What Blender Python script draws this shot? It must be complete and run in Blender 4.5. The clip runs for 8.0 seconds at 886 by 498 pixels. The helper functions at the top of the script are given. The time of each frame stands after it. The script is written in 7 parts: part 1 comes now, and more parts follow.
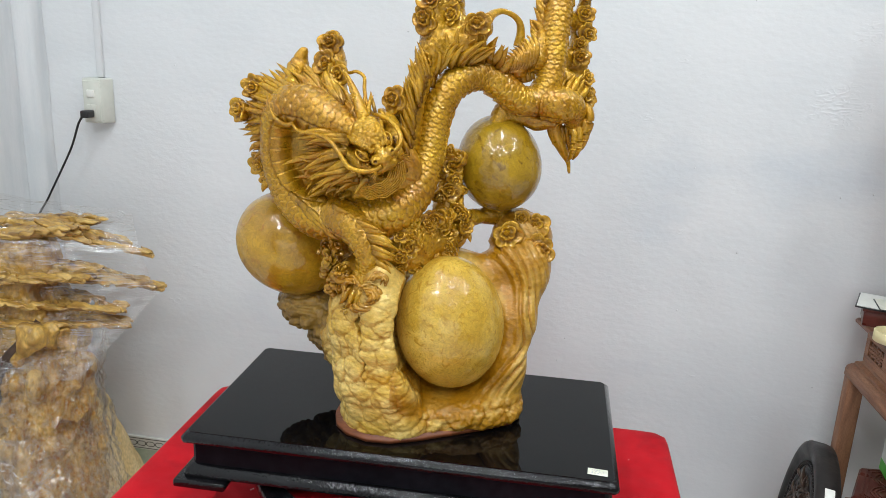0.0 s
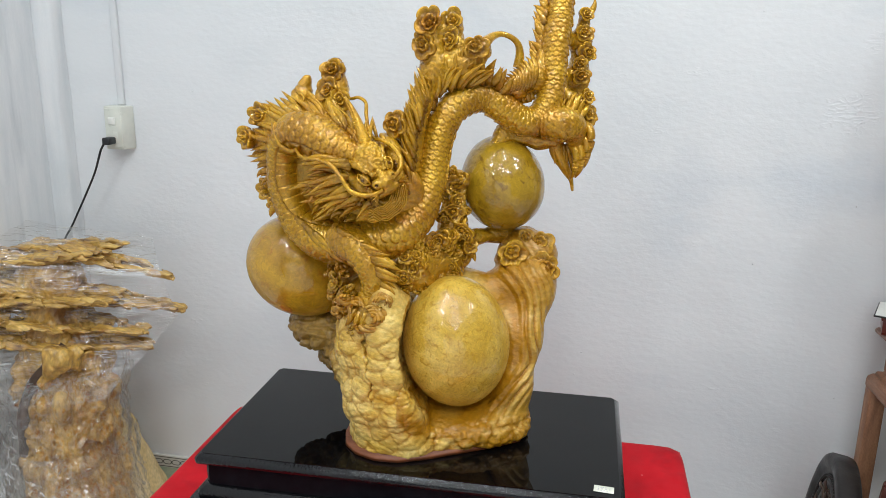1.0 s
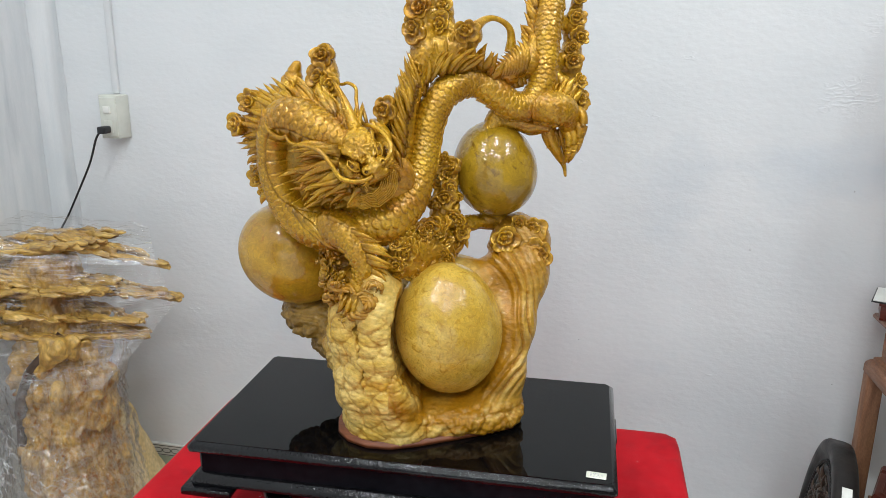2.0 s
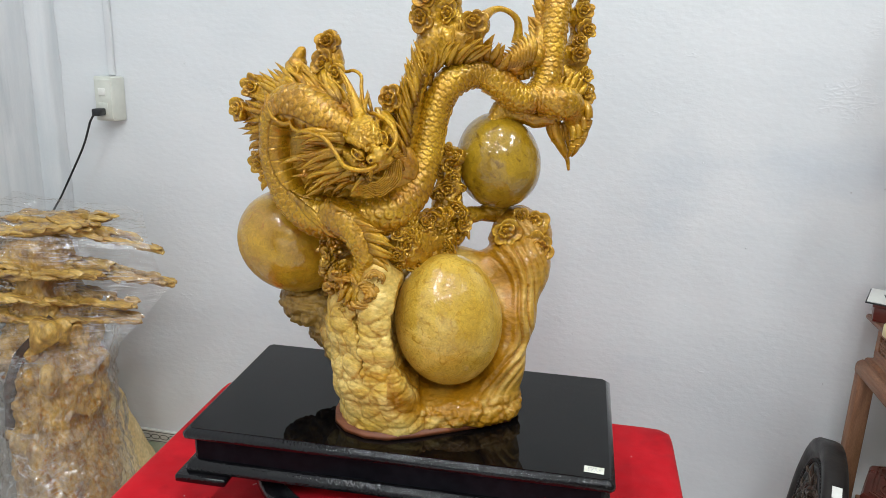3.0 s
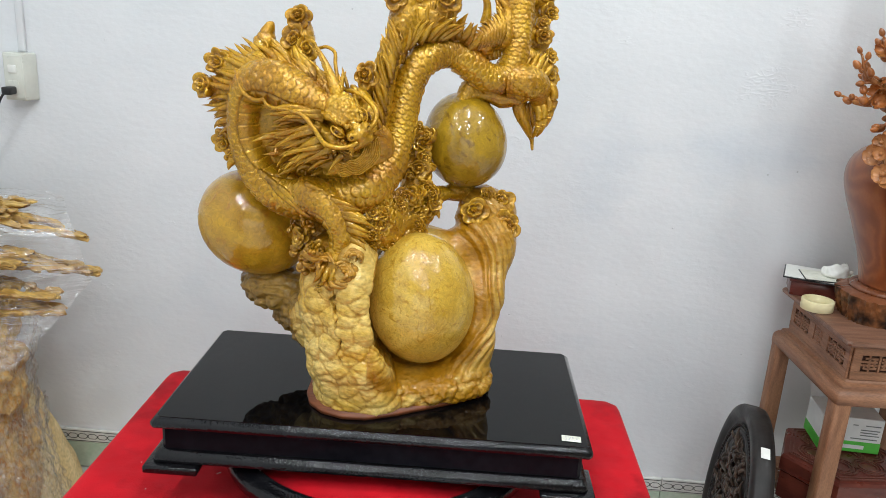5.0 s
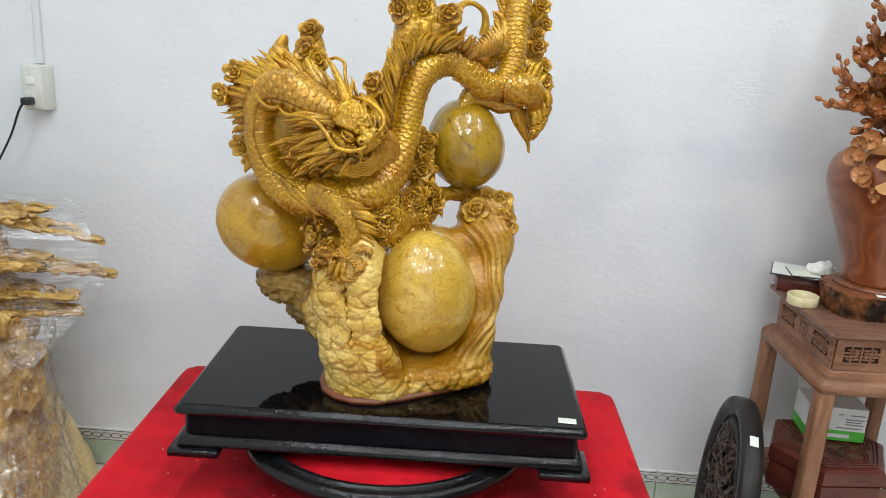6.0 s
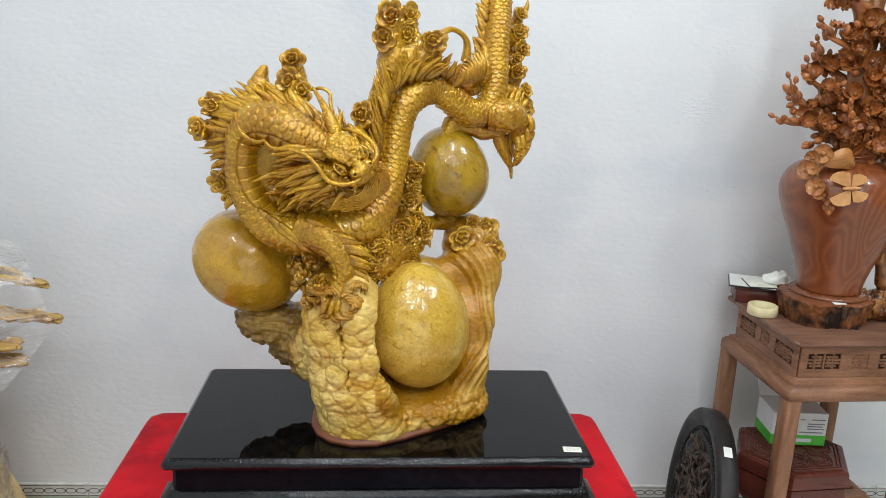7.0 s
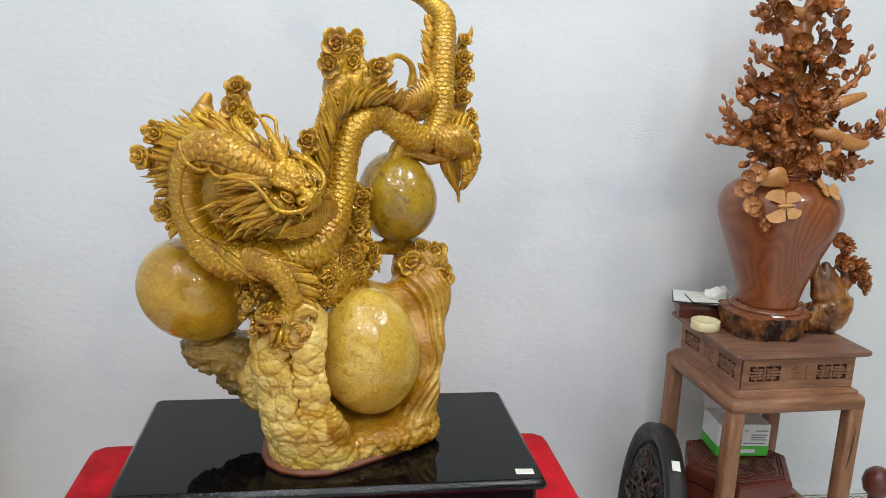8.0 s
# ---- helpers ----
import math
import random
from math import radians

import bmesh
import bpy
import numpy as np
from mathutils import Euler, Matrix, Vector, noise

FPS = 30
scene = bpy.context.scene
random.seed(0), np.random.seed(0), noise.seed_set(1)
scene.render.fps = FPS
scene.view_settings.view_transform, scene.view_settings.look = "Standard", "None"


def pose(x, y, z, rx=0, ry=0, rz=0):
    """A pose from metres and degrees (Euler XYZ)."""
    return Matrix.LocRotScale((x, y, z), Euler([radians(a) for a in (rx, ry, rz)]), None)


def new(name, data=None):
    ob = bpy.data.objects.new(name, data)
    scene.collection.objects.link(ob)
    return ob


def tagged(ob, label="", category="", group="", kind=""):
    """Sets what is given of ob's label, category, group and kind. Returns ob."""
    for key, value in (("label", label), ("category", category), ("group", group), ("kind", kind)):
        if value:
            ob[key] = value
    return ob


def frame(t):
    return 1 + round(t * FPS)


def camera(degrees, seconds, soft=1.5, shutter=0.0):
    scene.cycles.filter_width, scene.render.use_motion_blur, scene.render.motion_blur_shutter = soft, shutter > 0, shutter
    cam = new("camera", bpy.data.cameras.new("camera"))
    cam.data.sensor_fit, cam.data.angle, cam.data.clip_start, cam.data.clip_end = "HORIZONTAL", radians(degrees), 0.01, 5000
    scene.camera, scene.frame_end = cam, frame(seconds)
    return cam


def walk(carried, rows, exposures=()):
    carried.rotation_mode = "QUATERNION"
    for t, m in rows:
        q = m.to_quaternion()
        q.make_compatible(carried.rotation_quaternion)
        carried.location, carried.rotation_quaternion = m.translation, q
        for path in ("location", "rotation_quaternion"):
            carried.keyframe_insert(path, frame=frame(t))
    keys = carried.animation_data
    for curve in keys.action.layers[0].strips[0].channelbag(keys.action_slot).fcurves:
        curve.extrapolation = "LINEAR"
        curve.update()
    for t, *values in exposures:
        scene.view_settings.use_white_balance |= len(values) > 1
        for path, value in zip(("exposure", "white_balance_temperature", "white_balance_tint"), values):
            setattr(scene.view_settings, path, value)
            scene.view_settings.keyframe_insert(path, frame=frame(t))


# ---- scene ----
cam = camera(59.09, 8.0, soft=0.7)
ROWS = [
    (0.0, 0.2297, -2.0324, 1.4001, 74.302, -2.438, 9.956),
    (0.5, 0.2592, -2.0346, 1.4110, 74.656, -1.635, 11.091),
    (1.0, 0.2707, -2.0378, 1.4184, 75.132, -0.745, 11.716),
    (1.5, 0.2764, -2.0359, 1.4190, 75.006, -0.172, 11.875),
    (2.0, 0.2872, -2.0289, 1.4129, 74.330, -0.393, 11.857),
    (3.5, 0.2339, -2.0274, 1.4086, 73.317, -2.844, 10.784),
    (4.0, 0.1859, -2.0278, 1.4017, 72.829, -3.000, 7.779),
    (4.5, 0.1396, -2.0241, 1.3881, 73.185, -3.689, 3.714),
    (6.0, 0.1351, -2.1442, 1.3939, 73.961, -3.022, 3.235),
    (6.5, 0.0559, -2.1334, 1.4068, 75.065, -2.463, 1.003),
    (7.0, 0.0122, -2.1083, 1.4005, 75.585, -2.189, -3.189),
    (7.5, 0.0074, -2.1086, 1.4119, 76.186, -2.172, -6.345),
    (8.0, 0.0104, -2.1084, 1.4143, 76.957, -2.061, -7.127),
]
walk(cam, [(t, pose(x, y, z, rx, ry, rz)) for t, x, y, z, rx, ry, rz in ROWS],
     [(0.0, -0.02), (1.5, -0.07), (3.5, -0.02), (4.5, 0.04), (6.5, 0.02), (8.0, -0.07)])

# ---------------------------------------------------------------- world sky, added fill light and lamps
world = bpy.data.worlds.new("world")
scene.world = world
world.use_nodes = True
sky = world.node_tree.nodes.new("ShaderNodeTexSky")
sky.sky_type, sky.sun_disc = "NISHITA", False
sky.sun_elevation, sky.sun_rotation = radians(48), radians(200)
world.node_tree.links.new(sky.outputs["Color"], world.node_tree.nodes["Background"].inputs["Color"])
world.node_tree.nodes["Background"].inputs["Strength"].default_value = 0.10

CEIL = 3.20                     # ceiling height
XL, XR, YF = -1.31, 3.30, -5.20  # side walls and the unseen wall behind the camera
# overhead lamps out of view; some added for glints and an even wall
LAMPS = [(-0.45, -1.15), (0.45, -1.35), (-0.40, -3.20), (1.00, -4.00), (1.75, -1.75), (1.55, -1.10), (-0.75, -2.20), (0.35, -2.75), (1.05, -2.95)]
FRONT = (-0.70, 2.60, 2.50)      # added unseen opening for the fill light: from x, to x, height


def lamp(name, place, size, watts, colour):
    light = bpy.data.lights.new(name, "AREA")
    light.shape, light.size, light.size_y = "RECTANGLE", size[0], size[1]
    light.energy, light.color = watts, colour
    ob = new(name, light)
    ob.matrix_world = place
    return ob


for i, (lx, ly) in enumerate(LAMPS):
    lamp("tube_light", pose(lx, ly, CEIL - 0.075), (0.05, 0.58), 11.9, (0.905, 0.97, 1.0))
# fill lamp in an assumed opening, added to even out the lower wall
lamp("front_fill_light", pose((FRONT[0] + FRONT[1]) / 2, YF - 0.10, FRONT[2] / 2, 90, 0, 0), (FRONT[1] - FRONT[0], FRONT[2]), 18.0, (0.93, 0.97, 1.0))
scene.view_settings.exposure = 0.0


# ---------------------------------------------------------------- materials
def material(name, one, two, scale=6.0, rough=0.5, fine=0.15, fine_scale=60.0, bump=0.0, bump_scale=80.0, metal=0.0,
             coat=0.0, rough_var=0.1, stretch=(1, 1, 1), detail=6.0, low=0.35, high=0.65, island=0.0, third=None, third_scale=3.0,
             third_at=0.6, sheen=0.0, coat_rough=0.05, relief=0.0, relief_scale=20.0, spec=0.5, shade_stain=None, warp=0.0, bump_deep=0.0012, bump_detail=4.0, cracks=0.0):
    """Base colour from two tones mixed by a large noise, a fine grain on top, and fine relief."""
    m = bpy.data.materials.new(name)
    m.use_nodes = True
    nt = m.node_tree
    n, link = nt.nodes, nt.links.new
    bsdf = n["Principled BSDF"]
    co = n.new("ShaderNodeTexCoord")
    mp = n.new("ShaderNodeMapping")
    mp.inputs["Scale"].default_value = stretch
    link(co.outputs["Object"], mp.inputs["Vector"])

    def noise_of(s, d=detail):
        t = n.new("ShaderNodeTexNoise")
        t.inputs["Scale"].default_value, t.inputs["Detail"].default_value, t.inputs["Distortion"].default_value = s, d, warp
        link(mp.outputs["Vector"], t.inputs["Vector"])
        return t.outputs["Fac"]

    def ramp(fac, a, b):
        r = n.new("ShaderNodeMapRange")
        r.inputs["From Min"].default_value, r.inputs["From Max"].default_value = a, b
        link(fac, r.inputs["Value"])
        return r.outputs["Result"]

    def mix(fac, a, b, kind="MIX"):
        x = n.new("ShaderNodeMix")
        x.data_type, x.blend_type = "RGBA", kind
        for sock, val in ((x.inputs[0], fac), (x.inputs[6], a), (x.inputs[7], b)):
            if isinstance(val, bpy.types.NodeSocket):
                link(val, sock)
            elif isinstance(val, (int, float)):
                sock.default_value = val
            else:
                sock.default_value = (*val, 1)
        return x.outputs[2]

    col = mix(ramp(noise_of(scale), low, high), one, two)
    if third:
        col = mix(ramp(noise_of(third_scale), third_at, third_at + 0.12), col, third)
    # per-vertex tone: shade put into recesses, and the burl's own amber
    if shade_stain:
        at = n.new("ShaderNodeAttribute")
        at.attribute_name = "shade_stain"
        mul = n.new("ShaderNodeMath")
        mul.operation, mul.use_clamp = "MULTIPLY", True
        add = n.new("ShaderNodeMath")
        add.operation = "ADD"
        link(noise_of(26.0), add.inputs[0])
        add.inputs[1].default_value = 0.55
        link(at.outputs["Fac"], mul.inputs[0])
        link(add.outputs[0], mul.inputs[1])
        col = mix(mul.outputs[0], col, shade_stain)
    grain = ramp(noise_of(fine_scale, 3.0), 0.3, 0.7)
    g = n.new("ShaderNodeMapRange")
    g.inputs["To Min"].default_value, g.inputs["To Max"].default_value = 1 - fine, 1 + fine
    link(grain, g.inputs["Value"])
    val = g.outputs["Result"]
    if island:
        info = n.new("ShaderNodeObjectInfo")
        r = n.new("ShaderNodeMapRange")
        r.inputs["To Min"].default_value, r.inputs["To Max"].default_value = 1 - island, 1 + island
        link(info.outputs["Random"], r.inputs["Value"])
        mul = n.new("ShaderNodeMath")
        mul.operation = "MULTIPLY"
        link(r.outputs["Result"], mul.inputs[0])
        link(val, mul.inputs[1])
        val = mul.outputs[0]
    vec = n.new("ShaderNodeVectorMath")
    vec.operation = "SCALE"
    link(col, vec.inputs[0])
    link(val, vec.inputs["Scale"])
    link(vec.outputs["Vector"], bsdf.inputs["Base Color"])
    rr = n.new("ShaderNodeMapRange")
    rr.inputs["From Min"].default_value, rr.inputs["From Max"].default_value = 0.3, 0.7
    rr.inputs["To Min"].default_value, rr.inputs["To Max"].default_value = max(0.02, rough - rough_var), min(1, rough + rough_var)
    link(noise_of(scale * 2.3), rr.inputs["Value"])
    link(rr.outputs["Result"], bsdf.inputs["Roughness"])
    bsdf.inputs["Metallic"].default_value = metal
    bsdf.inputs["Coat Weight"].default_value, bsdf.inputs["Coat Roughness"].default_value = coat, coat_rough
    bsdf.inputs["Sheen Weight"].default_value = sheen
    bsdf.inputs["Specular IOR Level"].default_value = spec
    last = None
    if cracks:
        warped = n.new("ShaderNodeTexNoise")
        warped.inputs["Scale"].default_value, warped.inputs["Detail"].default_value = 30.0, 3.0
        link(mp.outputs["Vector"], warped.inputs["Vector"])
        shift = n.new("ShaderNodeVectorMath")
        shift.operation = "MULTIPLY_ADD"
        link(warped.outputs["Color"], shift.inputs[0])
        shift.inputs[1].default_value = (0.035, 0.035, 0.035)
        link(mp.outputs["Vector"], shift.inputs[2])
        cells = n.new("ShaderNodeTexVoronoi")
        cells.feature = "DISTANCE_TO_EDGE"
        cells.inputs["Scale"].default_value = cracks
        link(shift.outputs["Vector"], cells.inputs["Vector"])
        b = n.new("ShaderNodeBump")
        b.inputs["Strength"].default_value, b.inputs["Distance"].default_value = 0.8, 0.004
        link(ramp(cells.outputs["Distance"], 0.0, 0.22), b.inputs["Height"])
        last = b.outputs["Normal"]
    for strength, s, dist in ((relief, relief_scale, 0.004), (bump, bump_scale, bump_deep)):
        if strength:
            b = n.new("ShaderNodeBump")
            b.inputs["Strength"].default_value, b.inputs["Distance"].default_value = strength, dist
            link(noise_of(s, bump_detail), b.inputs["Height"])
            if last:
                link(last, b.inputs["Normal"])
            last = b.outputs["Normal"]
    if last:
        link(last, bsdf.inputs["Normal"])
        if coat:
            link(last, bsdf.inputs["Coat Normal"])
    return m


def figured_wood(name, tones, rough, coat):
    """Polished wood whose rings run round its burls like contour lines."""
    m = bpy.data.materials.new(name)
    m.use_nodes = True
    n, link = m.node_tree.nodes, m.node_tree.links.new
    bsdf = n["Principled BSDF"]
    co, mp = n.new("ShaderNodeTexCoord"), n.new("ShaderNodeMapping")
    mp.inputs["Scale"].default_value = (1.0, 1.0, 0.55)
    link(co.outputs["Object"], mp.inputs["Vector"])
    big, fine, pores = (n.new("ShaderNodeTexNoise") for _ in range(3))
    for t, sc, d, w in ((big, 7.5, 1.2, 0.5), (fine, 46.0, 4.0, 0.6), (pores, 190.0, 2.0, 0.0)):
        t.inputs["Scale"].default_value, t.inputs["Detail"].default_value, t.inputs["Distortion"].default_value = sc, d, w
        link(mp.outputs["Vector"], t.inputs["Vector"])
    mul, add, sine = n.new("ShaderNodeMath"), n.new("ShaderNodeMath"), n.new("ShaderNodeMath")
    mul.operation, add.operation, sine.operation = "MULTIPLY", "MULTIPLY_ADD", "SINE"
    link(big.outputs["Fac"], mul.inputs[0])
    mul.inputs[1].default_value = 95.0
    link(fine.outputs["Fac"], add.inputs[0])
    add.inputs[1].default_value = 4.0
    link(mul.outputs[0], add.inputs[2])
    link(add.outputs[0], sine.inputs[0])
    grain = n.new("ShaderNodeMath")
    grain.operation = "MULTIPLY_ADD"
    link(pores.outputs["Fac"], grain.inputs[0])
    grain.inputs[1].default_value = 1.1
    link(sine.outputs[0], grain.inputs[2])
    band = n.new("ShaderNodeMapRange")
    band.inputs["From Min"].default_value, band.inputs["From Max"].default_value = -1.2, 2.4
    link(grain.outputs[0], band.inputs["Value"])
    ramp = n.new("ShaderNodeValToRGB")
    ramp.color_ramp.elements[0].color, ramp.color_ramp.elements[1].color = (*tones[0], 1), (*tones[2], 1)
    mid = ramp.color_ramp.elements.new(0.55)
    mid.color = (*tones[1], 1)
    link(band.outputs["Result"], ramp.inputs["Fac"])
    tint, mix = n.new("ShaderNodeTexNoise"), n.new("ShaderNodeMix")
    tint.inputs["Scale"].default_value = 5.0
    link(mp.outputs["Vector"], tint.inputs["Vector"])
    mix.data_type, mix.blend_type = "RGBA", "MULTIPLY"
    mix.inputs[0].default_value = 0.55
    link(ramp.outputs["Color"], mix.inputs[6])
    link(tint.outputs["Fac"], mix.inputs[7])
    gain = n.new("ShaderNodeVectorMath")
    gain.operation = "SCALE"
    gain.inputs["Scale"].default_value = 1.3
    link(mix.outputs[2], gain.inputs[0])
    link(gain.outputs["Vector"], bsdf.inputs["Base Color"])
    bsdf.inputs["Roughness"].default_value, bsdf.inputs["Coat Weight"].default_value, bsdf.inputs["Coat Roughness"].default_value = rough, coat, 0.10
    return m


def glow(name, colour, strength):
    m = bpy.data.materials.new(name)
    m.use_nodes = True
    b = m.node_tree.nodes["Principled BSDF"]
    b.inputs["Base Color"].default_value = (0.9, 0.9, 0.9, 1)
    b.inputs["Emission Color"].default_value, b.inputs["Emission Strength"].default_value = (*colour, 1), strength
    return m


def film_material(name, clear, tint, rough=0.13):
    """Thin clear plastic film: mostly see-through, with a wrinkled gloss."""
    m = bpy.data.materials.new(name)
    m.use_nodes = True
    nt = m.node_tree
    n, link = nt.nodes, nt.links.new
    n.remove(n["Principled BSDF"])
    out = n["Material Output"]
    tr, gl, mx = n.new("ShaderNodeBsdfTransparent"), n.new("ShaderNodeBsdfGlossy"), n.new("ShaderNodeMixShader")
    tr.inputs["Color"].default_value = (*tint, 1)
    gl.inputs["Roughness"].default_value = rough
    fr, ad = n.new("ShaderNodeLayerWeight"), n.new("ShaderNodeMath")
    fr.inputs["Blend"].default_value = 0.25
    pw, ml = n.new("ShaderNodeMath"), n.new("ShaderNodeMath")
    pw.operation, ml.operation = "POWER", "MULTIPLY"
    pw.inputs[1].default_value, ml.inputs[1].default_value = 3.0, 0.42
    ad.operation = "ADD"
    ad.inputs[1].default_value = clear
    co = n.new("ShaderNodeTexCoord")
    t1, t2, b = n.new("ShaderNodeTexNoise"), n.new("ShaderNodeTexNoise"), n.new("ShaderNodeBump")
    mp = n.new("ShaderNodeMapping")
    mp.inputs["Rotation"].default_value, mp.inputs["Scale"].default_value = (0.1, 0.35, 0.30), (0.35, 1.2, 2.8)
    link(co.outputs["Object"], mp.inputs["Vector"])
    t1.inputs["Scale"].default_value, t1.inputs["Detail"].default_value, t1.inputs["Distortion"].default_value = 22, 3, 1.4
    link(mp.outputs["Vector"], t1.inputs["Vector"])
    b.inputs["Strength"].default_value, b.inputs["Distance"].default_value = 0.4, 0.003
    link(t1.outputs["Fac"], b.inputs["Height"])
    t2.inputs["Scale"].default_value, t2.inputs["Detail"].default_value, t2.inputs["Distortion"].default_value = 60, 2, 2.5
    link(mp.outputs["Vector"], t2.inputs["Vector"])
    b2 = n.new("ShaderNodeBump")
    b2.inputs["Strength"].default_value, b2.inputs["Distance"].default_value = 0.4, 0.002
    link(t2.outputs["Fac"], b2.inputs["Height"])
    link(b.outputs["Normal"], b2.inputs["Normal"])
    link(b2.outputs["Normal"], gl.inputs["Normal"])
    link(b2.outputs["Normal"], fr.inputs["Normal"])
    link(fr.outputs["Facing"], pw.inputs[0])
    link(pw.outputs[0], ml.inputs[0])
    link(ml.outputs[0], ad.inputs[0])
    link(ad.outputs[0], mx.inputs[0])
    link(tr.outputs[0], mx.inputs[1])
    link(gl.outputs[0], mx.inputs[2])
    link(mx.outputs[0], out.inputs["Surface"])
    return m


PLASTER = material("plaster", (0.735, 0.755, 0.775), (0.80, 0.81, 0.825), scale=2.2, rough=0.58, fine=0.02, fine_scale=300, bump=0.6, bump_scale=46, stretch=(1, 1, 1.7), bump_detail=5.0, bump_deep=0.0018,
                   relief=0.25, relief_scale=9, third=(0.65, 0.69, 0.735), third_scale=1.4, third_at=0.58)
STREAKED = material("streaked_plaster", (0.66, 0.69, 0.715), (0.78, 0.79, 0.805), scale=9, rough=0.62, fine=0.02, fine_scale=300, bump=0.5, bump_scale=30, stretch=(2.2, 2.2, 0.35), bump_deep=0.002,
                    relief=0.3, relief_scale=7, third=(0.58, 0.61, 0.635), third_scale=6, third_at=0.60)
GRIME = material("grime", (0.50, 0.50, 0.52), (0.58, 0.58, 0.60), scale=14, rough=0.9, fine=0.1)
# unseen walls, kept dim to cut the light bounced onto the carving
DIMWALL = material("dim_unseen_wall", (0.28, 0.23, 0.18), (0.36, 0.30, 0.24), scale=3, rough=0.6, fine=0.05)
# unseen ceiling, greyed to lower the bounced light
CEILING = material("dimmed_ceiling", (0.44, 0.44, 0.44), (0.50, 0.50, 0.50), scale=2, rough=0.8, fine=0.01)
FLOOR = material("floor_tile", (0.66, 0.65, 0.60), (0.74, 0.73, 0.68), scale=5, rough=0.25, fine=0.04, fine_scale=200, island=0.04, rough_var=0.08)
GROUT = material("grout", (0.45, 0.44, 0.42), (0.55, 0.54, 0.52), scale=30, rough=0.9)
SKIRT_GREEN = material("skirting_green", (0.42, 0.52, 0.40), (0.55, 0.62, 0.50), scale=16, rough=0.2, fine=0.05, fine_scale=120, rough_var=0.06, island=0.03)
SKIRT_PALE = material("skirting_pale", (0.66, 0.66, 0.62), (0.72, 0.72, 0.68), scale=20, rough=0.25, fine=0.03)
SKIRT_DARK = material("skirting_line", (0.06, 0.06, 0.06), (0.10, 0.10, 0.09), scale=40, rough=0.3)
VELVET = material("red_velvet", (0.45, 0.003, 0.010), (0.59, 0.005, 0.014), scale=14, rough=0.85, fine=0.10, fine_scale=700, bump=0.5, bump_scale=420,
                  relief=0.12, relief_scale=18, sheen=0.04, spec=0.2, third=(0.32, 0.002, 0.008), third_scale=9, third_at=0.54)
LACQUER = material("black_lacquer", (0.0012, 0.0012, 0.0014), (0.0022, 0.0022, 0.0025), scale=8, rough=0.03, fine=0.2, fine_scale=60, bump=0.02,
                   bump_scale=16, rough_var=0.01, spec=0.18)
LACQUER_EDGE = material("black_lacquer_brushed", (0.003, 0.003, 0.004), (0.006, 0.006, 0.007), scale=30, rough=0.17, fine=0.2, bump=0.9,
                        bump_scale=270, bump_detail=1.0, bump_deep=0.0009, rough_var=0.06, coat=0.55, coat_rough=0.025, spec=0.10)
LACQUER_BODY = material("black_lacquer_side", (0.006, 0.006, 0.008), (0.010, 0.010, 0.013), scale=8, rough=0.22, fine=0.2, fine_scale=60, bump=0.05, bump_scale=40, rough_var=0.05, spec=0.045)
# its last tone darkens recesses: shade put into the colour
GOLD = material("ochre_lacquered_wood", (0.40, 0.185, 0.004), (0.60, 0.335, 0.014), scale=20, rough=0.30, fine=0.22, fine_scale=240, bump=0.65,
                bump_scale=280, metal=0.36, coat=0.42, coat_rough=0.045, third=(0.42, 0.170, 0.004), third_scale=13, third_at=0.56, relief=0.25, relief_scale=90, spec=0.5, bump_detail=1.0, shade_stain=(0.135, 0.052, 0.0012))
# its last tone is amber staining, with crevice shade in the seams
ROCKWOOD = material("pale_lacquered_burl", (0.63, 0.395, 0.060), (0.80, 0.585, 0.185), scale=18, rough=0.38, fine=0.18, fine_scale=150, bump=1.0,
                    bump_scale=110, bump_detail=3.0, bump_deep=0.0016, metal=0.10, coat=0.38, coat_rough=0.05, third=(0.57, 0.305, 0.024), third_scale=13, third_at=0.56, relief=0.35, relief_scale=70, spec=0.35, shade_stain=(0.37, 0.165, 0.005), stretch=(0.8, 0.8, 1.5))
EGG_AMBER = material("amber_lacquered_wood", (0.36, 0.180, 0.006), (0.54, 0.315, 0.018), scale=7, rough=0.35, fine=0.18, fine_scale=110, bump=0.5, bump_scale=60,
                     coat=1.0, coat_rough=0.03, third=(0.36, 0.150, 0.006), third_scale=30, third_at=0.57, warp=1.6, relief=0.25, relief_scale=30, spec=0.3, bump_detail=2.0)
EGG_OLIVE = material("olive_lacquered_wood", (0.286, 0.160, 0.005), (0.413, 0.250, 0.013), scale=7, rough=0.35, fine=0.18, fine_scale=110, bump=0.5, bump_scale=60,
                     coat=1.0, coat_rough=0.03, third=(0.19, 0.098, 0.004), third_scale=40, third_at=0.56, warp=1.6, relief=0.30, relief_scale=30, spec=0.3, bump_detail=2.0)
EGG_PALE = material("pale_flecked_lacquered_wood", (0.51, 0.305, 0.028), (0.68, 0.455, 0.085), scale=9, rough=0.36, fine=0.18, fine_scale=110, bump=0.45, bump_scale=55,
                    coat=1.0, coat_rough=0.03, third=(0.43, 0.235, 0.018), third_scale=60, third_at=0.55, warp=2.4, relief=0.25, relief_scale=34, spec=0.3, bump_detail=2.0)
LEDGEWOOD = material("brown_lacquered_burl", (0.16, 0.082, 0.012), (0.32, 0.185, 0.034), scale=20, rough=0.45, fine=0.25, fine_scale=120, relief=1.0, relief_scale=70, bump=0.8, bump_scale=150, coat=0.4,
                     coat_rough=0.12, third=(0.09, 0.038, 0.008), third_scale=24, third_at=0.57, spec=0.3)
